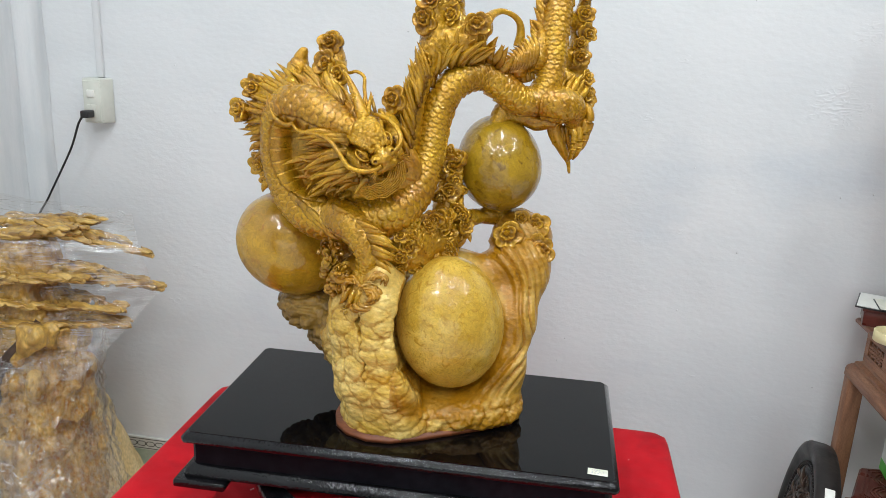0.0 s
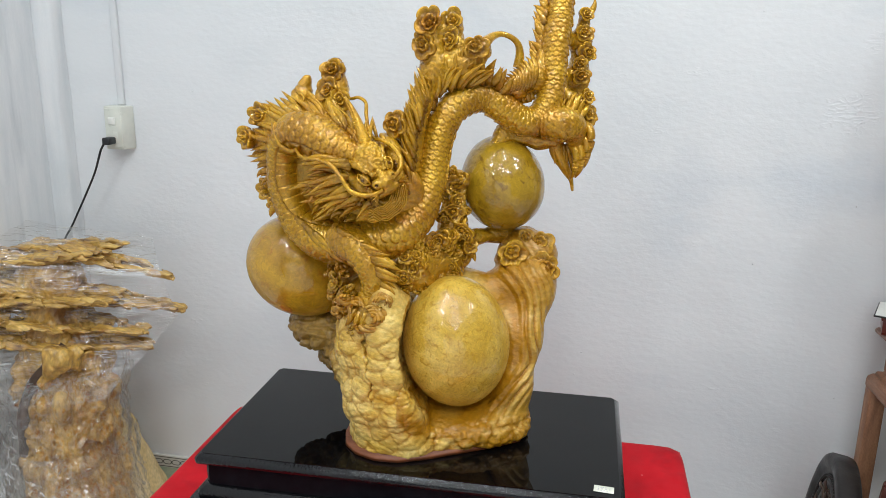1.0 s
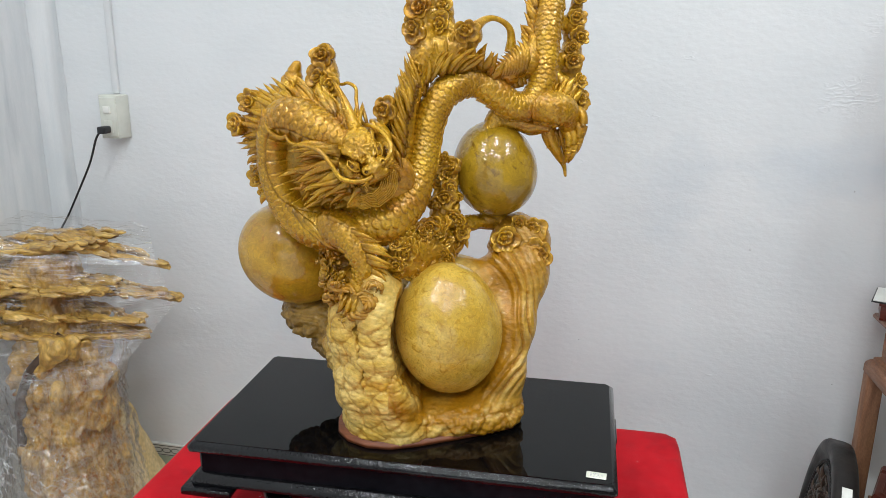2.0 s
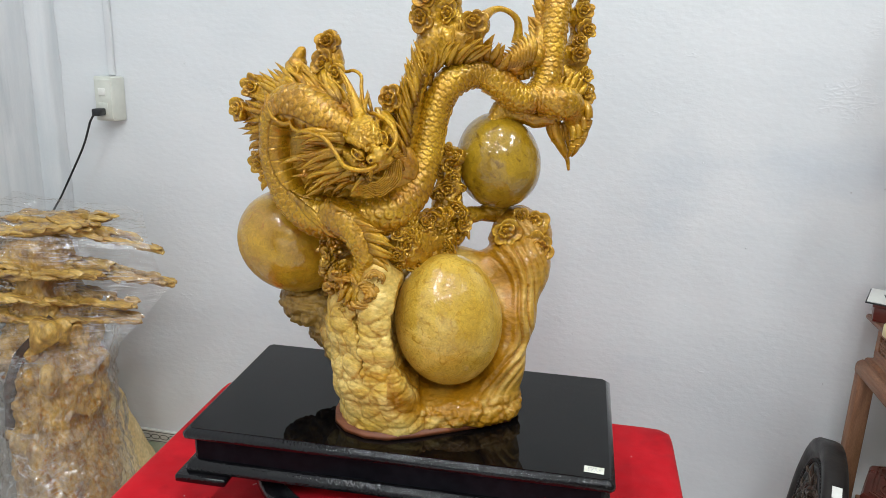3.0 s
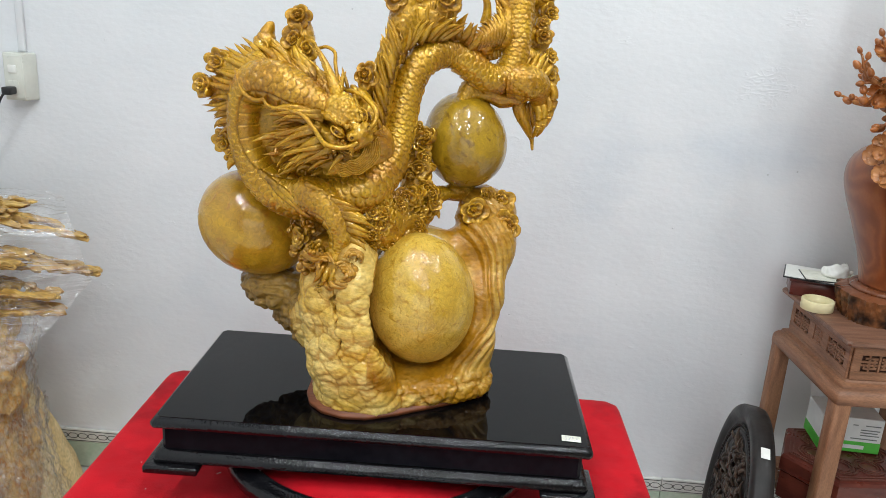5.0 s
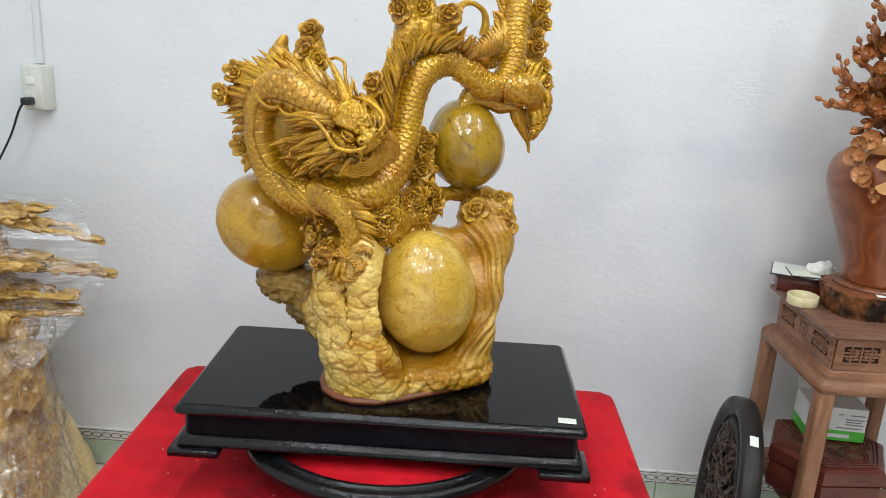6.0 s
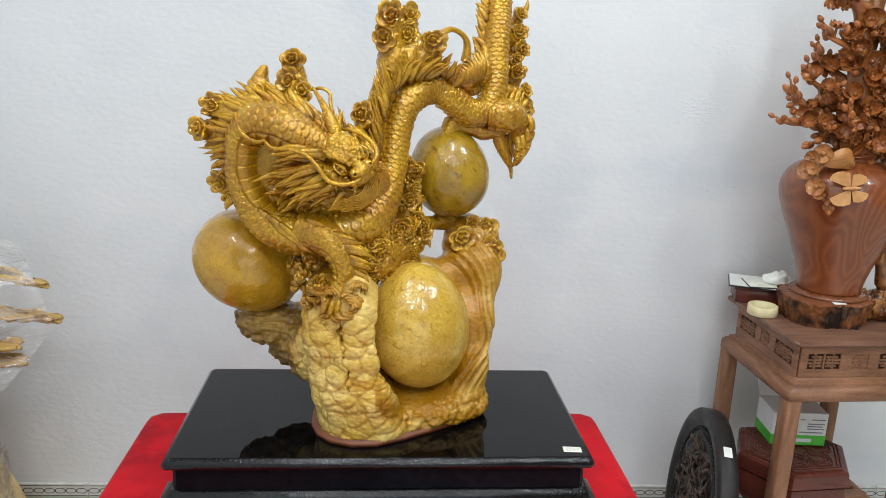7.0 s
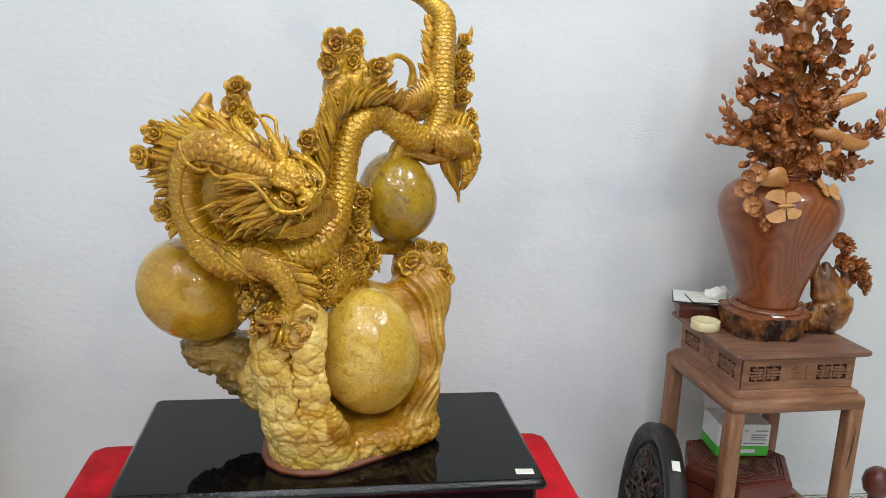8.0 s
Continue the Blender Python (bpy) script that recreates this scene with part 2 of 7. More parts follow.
BROWNBASE = material("raw_brown_board", (0.135, 0.036, 0.010), (0.20, 0.058, 0.016), scale=20, rough=0.5, fine=0.15, stretch=(1, 5, 1))
STANDWOOD = material("red_brown_stand_wood", (0.185, 0.080, 0.038), (0.325, 0.155, 0.080), scale=9, rough=0.50, fine=0.22, fine_scale=120, bump=0.2,
                     bump_scale=120, stretch=(6, 6, 1), rough_var=0.1)
STANDWOOD_H = material("red_brown_rail_wood", (0.185, 0.080, 0.038), (0.325, 0.155, 0.080), scale=9, rough=0.50, fine=0.22, fine_scale=120, bump=0.2,
                       bump_scale=120, stretch=(1, 1, 7), rough_var=0.1)
STANDTOP = material("brown_stand_top_wood", (0.15, 0.070, 0.042), (0.24, 0.120, 0.075), scale=8, rough=0.42, fine=0.14, fine_scale=110, bump=0.2,
                    bump_scale=110, stretch=(1, 7, 7))
FRETDARK = material("fret_recess", (0.06, 0.022, 0.013), (0.09, 0.034, 0.02), scale=30, rough=0.7)
VASEWOOD = figured_wood("polished_burl_vase", ((0.190, 0.046, 0.013), (0.250, 0.068, 0.019), (0.330, 0.105, 0.030)), 0.30, 0.4)
FLOWERWOOD = material("carved_flower_wood", (0.27, 0.080, 0.018), (0.42, 0.150, 0.036), scale=12, rough=0.35, fine=0.15, fine_scale=160, bump=0.3, bump_scale=200,
                      coat=0.25, coat_rough=0.15, island=0.30, third=(0.40, 0.185, 0.045), third_scale=9, third_at=0.54)
ORCHIDWOOD = material("orange_carved_wood", (0.34, 0.125, 0.036), (0.44, 0.19, 0.060), scale=14, rough=0.4, fine=0.15, fine_scale=150, coat=0.15, coat_rough=0.2, island=0.12)
STUBWOOD = material("amber_cut_wood", (0.40, 0.16, 0.04), (0.50, 0.22, 0.06), scale=14, rough=0.35, fine=0.15, fine_scale=90, stretch=(1, 4, 4), coat=0.2)
PALEWOOD = material("pale_carved_wood", (0.50, 0.23, 0.07), (0.60, 0.31, 0.11), scale=14, rough=0.4, fine=0.12, fine_scale=120)
BARK = material("dark_bark", (0.020, 0.010, 0.006), (0.24, 0.085, 0.025), scale=17, rough=0.4, fine=0.35, fine_scale=70, relief=0.8, relief_scale=40, bump=0.6,
                bump_scale=110, low=0.42, high=0.62)
ROOTWOOD = material("amber_burl_root", (0.10, 0.030, 0.008), (0.42, 0.17, 0.035), scale=16, rough=0.3, fine=0.25, fine_scale=90, coat=0.5, coat_rough=0.1, relief=0.7, relief_scale=50, low=0.40, high=0.62, third=(0.05, 0.016, 0.006), third_scale=18, third_at=0.58)
STUMPTOP = material("stump_top_wood", (0.16, 0.05, 0.02), (0.26, 0.09, 0.035), scale=8, rough=0.3, fine=0.18, coat=0.3, coat_rough=0.2)
REDBOX = material("dark_red_box_wood", (0.085, 0.018, 0.012), (0.145, 0.032, 0.019), scale=8, rough=0.35, fine=0.15, fine_scale=90, stretch=(1, 1, 3), coat=0.2)
BOXTOP = material("carved_box_lid", (0.11, 0.034, 0.024), (0.16, 0.052, 0.036), scale=10, rough=0.45, fine=0.15)
PLAQUE = material("black_carved_plaque", (0.008, 0.007, 0.007), (0.022, 0.018, 0.016), scale=12, rough=0.42, spec=0.28, fine=0.2, bump=0.4, bump_scale=120)
PLAQUE_RELIEF = material("brown_plaque_relief", (0.030, 0.020, 0.015), (0.085, 0.055, 0.036), scale=40, rough=0.38, spec=0.35, fine=0.3, bump=0.4, bump_scale=150)
TAGPAPER = material("cream_label_paper", (0.72, 0.73, 0.62), (0.78, 0.78, 0.68), scale=60, rough=0.6, fine=0.06)
PAPER = material("white_paper", (0.78, 0.78, 0.72), (0.84, 0.84, 0.80), scale=12, rough=0.6, fine=0.03)
CARTON = material("white_carton", (0.74, 0.75, 0.72), (0.80, 0.80, 0.78), scale=12, rough=0.5, fine=0.03)
CARTON_GREEN = material("green_print", (0.08, 0.48, 0.05), (0.11, 0.55, 0.07), scale=12, rough=0.45, fine=0.04)
INK = material("grey_ink", (0.16, 0.17, 0.16), (0.24, 0.25, 0.24), scale=50, rough=0.6)
TAPE = material("cream_tape", (0.72, 0.63, 0.34), (0.80, 0.72, 0.44), scale=16, rough=0.5, fine=0.05)
PLASTIC = material("white_plastic", (0.66, 0.67, 0.60), (0.72, 0.73, 0.66), scale=18, rough=0.35, fine=0.03)
BLACKPLASTIC = material("black_plastic", (0.012, 0.012, 0.013), (0.02, 0.02, 0.022), scale=20, rough=0.4)
DRIFT = material("yellow_driftwood", (0.34, 0.175, 0.030), (0.64, 0.41, 0.105), scale=34, rough=0.42, fine=0.30, fine_scale=130, relief=1.0, relief_scale=60, stretch=(0.3, 1.3, 1.3),
                 bump=0.6, bump_scale=120, third=(0.13, 0.060, 0.020), third_scale=30, third_at=0.55, coat=0.55, coat_rough=0.2)
DRIFTTRUNK = material("gnarled_yellow_trunk", (0.32, 0.160, 0.026), (0.60, 0.37, 0.085), scale=20, rough=0.42, fine=0.28, fine_scale=110, relief=1.0, relief_scale=46, bump=0.6, bump_scale=130,
                      third=(0.22, 0.110, 0.032), third_scale=13, third_at=0.58, stretch=(1.2, 1.2, 0.6), coat=0.3, coat_rough=0.2)
DRIFTDARK = material("dark_wood_gap", (0.05, 0.03, 0.02), (0.09, 0.05, 0.03), scale=12, rough=0.7)
SACK = material("buff_root_base", (0.56, 0.40, 0.170), (0.72, 0.56, 0.28), scale=14, rough=0.7, fine=0.2, fine_scale=110, relief=0.7, relief_scale=45, bump=0.5)
FILM = film_material("clear_film", 0.17, (0.98, 0.97, 0.96), 0.21)
# half-clear white for strips that stand in for glints on the film
GLINT = bpy.data.materials.new("film_glint")
GLINT.use_nodes = True
glint_bsdf = GLINT.node_tree.nodes["Principled BSDF"]
glint_bsdf.inputs["Base Color"].default_value = (0.92, 0.92, 0.92, 1)
glint_bsdf.inputs["Roughness"].default_value, glint_bsdf.inputs["Alpha"].default_value, glint_bsdf.inputs["Coat Weight"].default_value = 0.25, 0.42, 1.0
LAMPWHITE = glow("lamp_tube", (0.93, 0.97, 1.0), 6.0)


# ---------------------------------------------------------------- mesh helpers
class Geo:
    """Collects vertices and faces with a material slot each."""

    def __init__(self):
        self.v, self.f, self.m, self.g = [], [], [], []

    def add(self, vf, slot=0, dark_tone=0.0):
        v, f = vf[:2]
        o = len(self.v)
        # g: darkening per vertex, mostly recess shade put into the colour
        self.g += list(vf[2]) if len(vf) > 2 else [dark_tone] * len(v)
        self.v += [tuple(p) for p in v]
        self.f += [tuple(int(i) + o for i in q) for q in f]
        self.m += [slot] * len(f)
        return self

    def mesh(self, name, mats, smooth=True):
        me = bpy.data.meshes.new(name)
        me.from_pydata(self.v, [], self.f)
        for m in mats:
            me.materials.append(m)
        me.polygons.foreach_set("material_index", self.m)
        me.polygons.foreach_set("use_smooth", [smooth] * len(self.f))
        me.update()
        return me


def put(name, vf, mat, parent=None, label="", smooth=True, at=None):
    """One mesh object out of vertices and faces; with a parent it is a part."""
    g = vf if isinstance(vf, Geo) else Geo().add(vf)
    mats = mat if isinstance(mat, (list, tuple)) else [mat]
    ob = new(name, g.mesh(name, mats, smooth))
    if at is not None:
        ob.matrix_basis = at
    if parent is not None:
        ob.parent = parent
    if label:
        ob["label"] = label
    return ob


def share(name, me, parent, at):
    ob = new(name, me)
    ob.matrix_basis = at
    ob.parent = parent
    return ob


def thing(name, x, y, z, label, category, rz=0.0, group=""):
    ob = new(name)
    ob.empty_display_size = 0.05
    ob.matrix_basis = pose(x, y, z, 0, 0, rz)
    return tagged(ob, label, category, group)


def box(x0, x1, y0, y1, z0, z1, bevel=0.0, seg=2):
    """A box with its edges rounded."""
    bm = bmesh.new()
    bmesh.ops.create_cube(bm, size=1.0)
    for v in bm.verts:
        v.co = Vector(((x0 + x1) / 2 + v.co.x * (x1 - x0), (y0 + y1) / 2 + v.co.y * (y1 - y0), (z0 + z1) / 2 + v.co.z * (z1 - z0)))
    if bevel:
        bmesh.ops.bevel(bm, geom=bm.edges[:], offset=bevel, segments=seg, affect="EDGES", profile=0.5, clamp_overlap=True)
    bm.verts.index_update()
    out = [tuple(v.co) for v in bm.verts], [tuple(v.index for v in f.verts) for f in bm.faces]
    bm.free()
    return out


def moved(vf, m):
    return ([tuple(m @ Vector(p)) for p in vf[0]], *vf[1:])


def lathe(profile, n=48, wob=None, cap=True):
    """Turns (radius, height) pairs about z. wob(angle, height) scales the radius."""
    v, f = [], []
    for r, z in profile:
        for i in range(n):
            a = 2 * math.pi * i / n
            s = wob(a, z) if wob else 1
            v.append((r * s * math.cos(a), r * s * math.sin(a), z))
    k = len(profile)
    for j in range(k - 1):
        for i in range(n):
            f.append((j * n + i, j * n + (i + 1) % n, (j + 1) * n + (i + 1) % n, (j + 1) * n + i))
    if cap:
        f.append(tuple(range(n))[::-1])
        f.append(tuple((k - 1) * n + i for i in range(n)))
    return v, f


def ellipsoid(c, r, turn=None, nu=24, nv=14, egg=0.0):
    """egg: narrows the top by that share."""
    v, f = [], []
    m = turn or Matrix.Identity(3)
    for j in range(nv + 1):
        b = math.pi * j / nv
        s = 1 - egg * math.cos(b)
        for i in range(nu):
            a = 2 * math.pi * i / nu
            p = m @ Vector((r[0] * s * math.sin(b) * math.cos(a), r[1] * s * math.sin(b) * math.sin(a), r[2] * math.cos(b)))
            v.append(p + Vector(c))
    for j in range(nv):
        for i in range(nu):
            f.append((j * nu + i, (j + 1) * nu + i, (j + 1) * nu + (i + 1) % nu, j * nu + (i + 1) % nu))
    return v, f


def spline(points, step):
    """Catmull-Rom through rows of numbers, sampled about every step along the first three."""
    p = np.array(points, float)
    p = np.vstack([2 * p[0] - p[1], p, 2 * p[-1] - p[-2]])
    out = []
    for i in range(1, len(p) - 2):
        k = max(1, int(round(np.linalg.norm(p[i + 1, :3] - p[i, :3]) / step)))
        for t in np.arange(k) / k:
            a, b, c, d = p[i - 1], p[i], p[i + 1], p[i + 2]
            out.append(0.5 * (2 * b + (c - a) * t + (2 * a - 5 * b + 4 * c - d) * t * t + (3 * b - a - 3 * c + d) * t ** 3))
    out.append(p[-2])
    return np.array(out)


def unit(a):
    return a / np.maximum(np.linalg.norm(a, axis=-1, keepdims=True), 1e-9)


def tube(points, step=0.006, n=8, flat=1.0, side=(0, 0, 1)):
    """A swept round bar; rows of x, y, z, radius. flat squeezes it along one axis."""
    s = spline(points, step)
    c, r = s[:, :3], np.maximum(s[:, 3], 0.0002)
    t = unit(np.gradient(c, axis=0))
    u = np.cross(t, np.array(side, float))
    u = unit(np.where(np.linalg.norm(u, axis=1, keepdims=True) < 1e-3, np.cross(t, [1.0, 0, 0]), u))
    w = np.cross(t, u)
    a = 2 * np.pi * np.arange(n) / n
    v = c[:, None] + r[:, None, None] * (np.cos(a)[None, :, None] * u[:, None] + flat * np.sin(a)[None, :, None] * w[:, None])
    k = len(c)
    f = [(j * n + i, j * n + (i + 1) % n, (j + 1) * n + (i + 1) % n, (j + 1) * n + i) for j in range(k - 1) for i in range(n)]
    f += [tuple(range(n))[::-1], tuple((k - 1) * n + i for i in range(n))]
    return v.reshape(-1, 3).tolist(), f


def spike(root, tip, r, bend=(0, 0, 0), n=6, flat=0.55, side=(0, 1, 0)):
    """A curved, flattened, pointed blade."""
    a, b, k = np.array(root, float), np.array(tip, float), np.array(bend, float)
    q = [(*(a * (1 - s) + b * s + k * 4 * s * (1 - s)), r * w) for s, w in ((0, 0.85), (0.3, 1.0), (0.6, 0.72), (0.85, 0.35), (1, 0.04))]
    v, f = tube(q, step=np.linalg.norm(b - a) / 6, n=n, flat=flat, side=side)
    rings = len(v) // n
    # darker towards the root: shade between blades put into the colour
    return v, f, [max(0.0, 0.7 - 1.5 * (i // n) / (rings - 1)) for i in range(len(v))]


def rosette(c, normal, r, turn=0.0, lobes=5, deep=0.45):
    """A carved cloud flower: two scalloped tiers with raised rims and a spiral bud."""
    z = Vector(normal).normalized()
    m = z.to_track_quat("Z", "Y").to_matrix() @ Euler((0, 0, turn)).to_matrix()
    n = 50
    # last value darkens grooves and underside: shade put into the colour
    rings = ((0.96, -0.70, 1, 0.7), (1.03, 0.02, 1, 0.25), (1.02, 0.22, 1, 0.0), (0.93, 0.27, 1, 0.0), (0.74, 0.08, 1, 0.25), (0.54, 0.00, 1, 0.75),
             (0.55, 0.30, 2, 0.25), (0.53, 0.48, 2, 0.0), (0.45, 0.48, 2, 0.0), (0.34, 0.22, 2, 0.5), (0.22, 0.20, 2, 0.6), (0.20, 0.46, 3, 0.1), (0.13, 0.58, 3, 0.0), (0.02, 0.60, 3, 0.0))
    v, f, paint = [], [], []
    for k, h, tier, w in rings:
        for i in range(n):
            a = 2 * math.pi * i / n
            b = a + 0.25 * math.sin(a + turn * 3) + (0.6 if tier == 2 else 0.0)
            lob = (1.0 if tier == 3 else 0.72 + 0.30 * math.sqrt(abs(math.cos(lobes * b / 2)))) * (1 + 0.10 * math.sin(2 * a + turn * 7) + 0.10 * math.sin(a + turn * 11))
            rise = h + (0.16 * k * math.sin(2 * a + turn * 5) + 0.10 * math.sin(lobes * b + turn) if h >= 0 else 0.0)
            sx, sy = (0.0, 0.0) if tier == 1 else (0.13 * math.cos(turn * 9), 0.13 * math.sin(turn * 9))
            if tier == 3:
                lob *= 1 + 0.35 * math.sin(a + 14 * k)
            v.append(tuple(Vector(c) + m @ Vector((r * (k * lob * math.cos(a) + sx), r * (k * lob * math.sin(a) + sy), r * rise * deep))))
            paint.append(w)
    for j in range(len(rings) - 1):
        for i in range(n):
            f.append((j * n + i, j * n + (i + 1) % n, (j + 1) * n + (i + 1) % n, (j + 1) * n + i))
    return v, f, paint


class Field:
    """A distance field on a grid, in which rounded masses are melted together, and its surface."""

    def __init__(self, lo, hi, h):
        self.lo, self.h = np.array(lo, float), h
        self.n = np.ceil((np.array(hi) - self.lo) / h).astype(int) + 1
        self.f = np.full(self.n, 1.0, np.float32)

    def part(self, lo, hi):
        a = np.clip(((np.array(lo) - self.lo) / self.h).astype(int), 0, self.n)
        b = np.clip(((np.array(hi) - self.lo) / self.h).astype(int) + 2, 0, self.n)
        s = tuple(slice(i, j) for i, j in zip(a, b))
        g = [self.lo[k] + self.h * np.arange(a[k], b[k]) for k in range(3)]
        return s, (g[0][:, None, None], g[1][None, :, None], g[2][None, None, :])

    def melt(self, s, d, k):
        old = self.f[s]
        w = np.clip(0.5 + 0.5 * (old - d) / k, 0, 1)
        self.f[s] = old * (1 - w) + d * w - k * w * (1 - w)

    def capsule(self, a, b, ra, rb, k=0.02):
        a, b = np.array(a, float), np.array(b, float)
        m = max(ra, rb) + 3 * k
        s, (x, y, z) = self.part(np.minimum(a, b) - m, np.maximum(a, b) + m)
        d = b - a
        t = np.clip(((x - a[0]) * d[0] + (y - a[1]) * d[1] + (z - a[2]) * d[2]) / max(d @ d, 1e-12), 0, 1)
        q = np.sqrt((x - a[0] - t * d[0]) ** 2 + (y - a[1] - t * d[1]) ** 2 + (z - a[2] - t * d[2]) ** 2)
        self.melt(s, q - ra - t * (rb - ra), k)

    def chain(self, rows, k=0.02):
        for p, q in zip(rows, rows[1:]):
            self.capsule(p[:3], q[:3], p[3], q[3], k)

    def oval(self, c, r, k=0.02, turn=None, cut=False):
        c, r = np.array(c, float), np.array(r, float)
        m = r.max() + 3 * k
        s, (x, y, z) = self.part(c - m, c + m)
        g = [x - c[0], y - c[1], z - c[2]]
        if turn is not None:
            t = np.array(turn.transposed())
            g = [t[i, 0] * g[0] + t[i, 1] * g[1] + t[i, 2] * g[2] for i in range(3)]
        k0 = np.sqrt(sum((g[i] / r[i]) ** 2 for i in range(3)))
        k1 = np.sqrt(sum((g[i] / r[i] ** 2) ** 2 for i in range(3)))
        d = np.where(k1 > 1e-6, k0 * (k0 - 1) / np.maximum(k1, 1e-6), -r.min())
        if cut:
            old = self.f[s]
            w = np.clip(0.5 - 0.5 * (old + d) / k, 0, 1)
            self.f[s] = old * (1 - w) - d * w + k * w * (1 - w)
        else:
            self.melt(s, d, k)

    def floor(self, z0):
        _, (x, y, z) = self.part(self.lo, self.lo + self.h * (self.n - 1))
        self.f = np.maximum(self.f, (z0 - z).astype(np.float32))

    def surface(self):
        f = self.f
        f[0], f[-1], f[:, 0], f[:, -1], f[:, :, 0], f[:, :, -1] = 1, 1, 1, 1, 1, 1
        ins = f < 0
        n = np.array(f.shape)
        cs = [tuple(slice(d[k], n[k] - 1 + d[k]) for k in range(3)) for d in np.ndindex(2, 2, 2)]
        cnt = sum(ins[c].astype(np.int8) for c in cs)
        act = np.argwhere((cnt > 0) & (cnt < 8))
        num = np.full(n - 1, -1)
        num[tuple(act.T)] = np.arange(len(act))
        acc, tot = np.zeros((len(act), 3)), np.zeros(len(act))
        corners = list(np.ndindex(2, 2, 2))
        for c in corners:
            for ax in range(3):
                if c[ax]:
                    continue
                e = list(c)
                e[ax] = 1
                va, vb = f[tuple((act + c).T)], f[tuple((act + e).T)]
                hit = (va < 0) != (vb < 0)
                t = np.where(hit, va / np.where(hit, va - vb, 1), 0)
                p = np.tile(np.array(c, float), (len(act), 1))
                p[:, ax] += t
                acc += p * hit[:, None]
                tot += hit
        verts = self.lo + self.h * (act + acc / tot[:, None])
        quads = []
        for ax in range(3):
            b, c = (ax + 1) % 3, (ax + 2) % 3
            lo_s = tuple(slice(0, n[k] - 1) if k == ax else slice(1, n[k] - 1) for k in range(3))
            hi_s = tuple(slice(1, n[k]) if k == ax else slice(1, n[k] - 1) for k in range(3))
            A, B = ins[lo_s], ins[hi_s]
            for flip, mask in ((False, A & ~B), (True, B & ~A)):
                e = np.argwhere(mask)
                for k in range(3):
                    if k != ax:
                        e[:, k] += 1
                q = []
                for db, dc in ((-1, -1), (0, -1), (0, 0), (-1, 0)):
                    g = e.copy()
                    g[:, b] += db
                    g[:, c] += dc
                    q.append(num[tuple(g.T)])
                q = np.stack(q, 1)
                quads.append(q[:, ::-1] if flip else q)
        return verts.tolist(), np.vstack(quads).tolist()


# ---------------------------------------------------------------- the room
def wall(name, x0, x1, y0, y1, z0, z1, mat=PLASTER, label="painted white plaster wall with trowel marks"):
    return tagged(put(name, box(x0, x1, y0, y1, z0, z1), mat, smooth=False), label, "wall", kind="structure")


north = wall("wall_north", XL - 0.2, XR + 0.2, 0.0, 0.2, 0, CEIL)
wall("wall_west", XL - 0.2, XL, YF, -0.052, 0, CEIL, STREAKED, "white plaster side wall with grey vertical streaks")
wall("wall_east", XR, XR + 0.2, YF, 0.0, 0, CEIL, DIMWALL, "plain tan wall out of view, kept dim to cut bounced light")
# unseen wall behind the camera, with an added opening for the fill lamp
wall("wall_south_1", XL - 0.2, FRONT[0], YF - 0.2, YF, 0, CEIL, DIMWALL, "plain tan pier beside the added opening, out of view")
wall("wall_south_2", FRONT[1], XR + 0.2, YF - 0.2, YF, 0, CEIL, DIMWALL, "plain tan pier beside the added opening, out of view")
wall("wall_south_3", FRONT[0], FRONT[1], YF - 0.2, YF, FRONT[2], CEIL, DIMWALL, "plain tan lintel over the added opening, out of view")
tagged(put("pavement", box(-40, 40, -60, YF - 0.2, -0.17, -0.02), GROUT, smooth=False), "plain grey ground outside the added opening, out of view", "pavement", kind="structure")
def column(x0, x1, y0, y1, z1):
    """An upright plastered post whose arrises wander a few millimetres."""
    outline = [(x0, y1), (x0, y0)] + [(x0 + (x1 - x0 - 0.012) * k / 6, y0) for k in range(1, 7)] + [(x1 - 0.004, y0 + 0.003), (x1, y0 + 0.012), (x1, y1)]
    v, n, rows = [], len(outline), 150
    for j in range(rows + 1):
        z = z1 * j / rows
        for k, (x, y) in enumerate(outline):
            w = noise.noise(Vector((k * 1.7, 3.0, z * 6))) + 0.6 * noise.noise(Vector((k * 2.3, 9.0, z * 22)))
            v.append((x + (0.004 * w if k > 5 else 0.0), y - (0.0022 * abs(w) if 0 < k < n - 1 else 0.0), z))
    return v, [(j * n + i, j * n + i + 1, (j + 1) * n + i + 1, (j + 1) * n + i) for j in range(rows) for i in range(n - 1)]


tagged(put("corner_column", column(XL - 0.1, -1.252, -0.05, -0.001, CEIL), STREAKED), "white plastered corner column with scuffed edge", "column", kind="structure")
tagged(put("ceiling", box(XL - 0.2, XR + 0.2, YF - 0.2, 0.2, CEIL, CEIL + 0.15), CEILING, smooth=False), "plain ceiling out of view, greyed to cut bounced light", "ceiling", kind="structure")
floor = tagged(put("floor", box(XL - 0.2, XR + 0.2, YF - 0.2, 0.2, -0.15, -0.004), GROUT, smooth=False), "cream glazed floor tiles with grey joints", "floor", kind="structure")

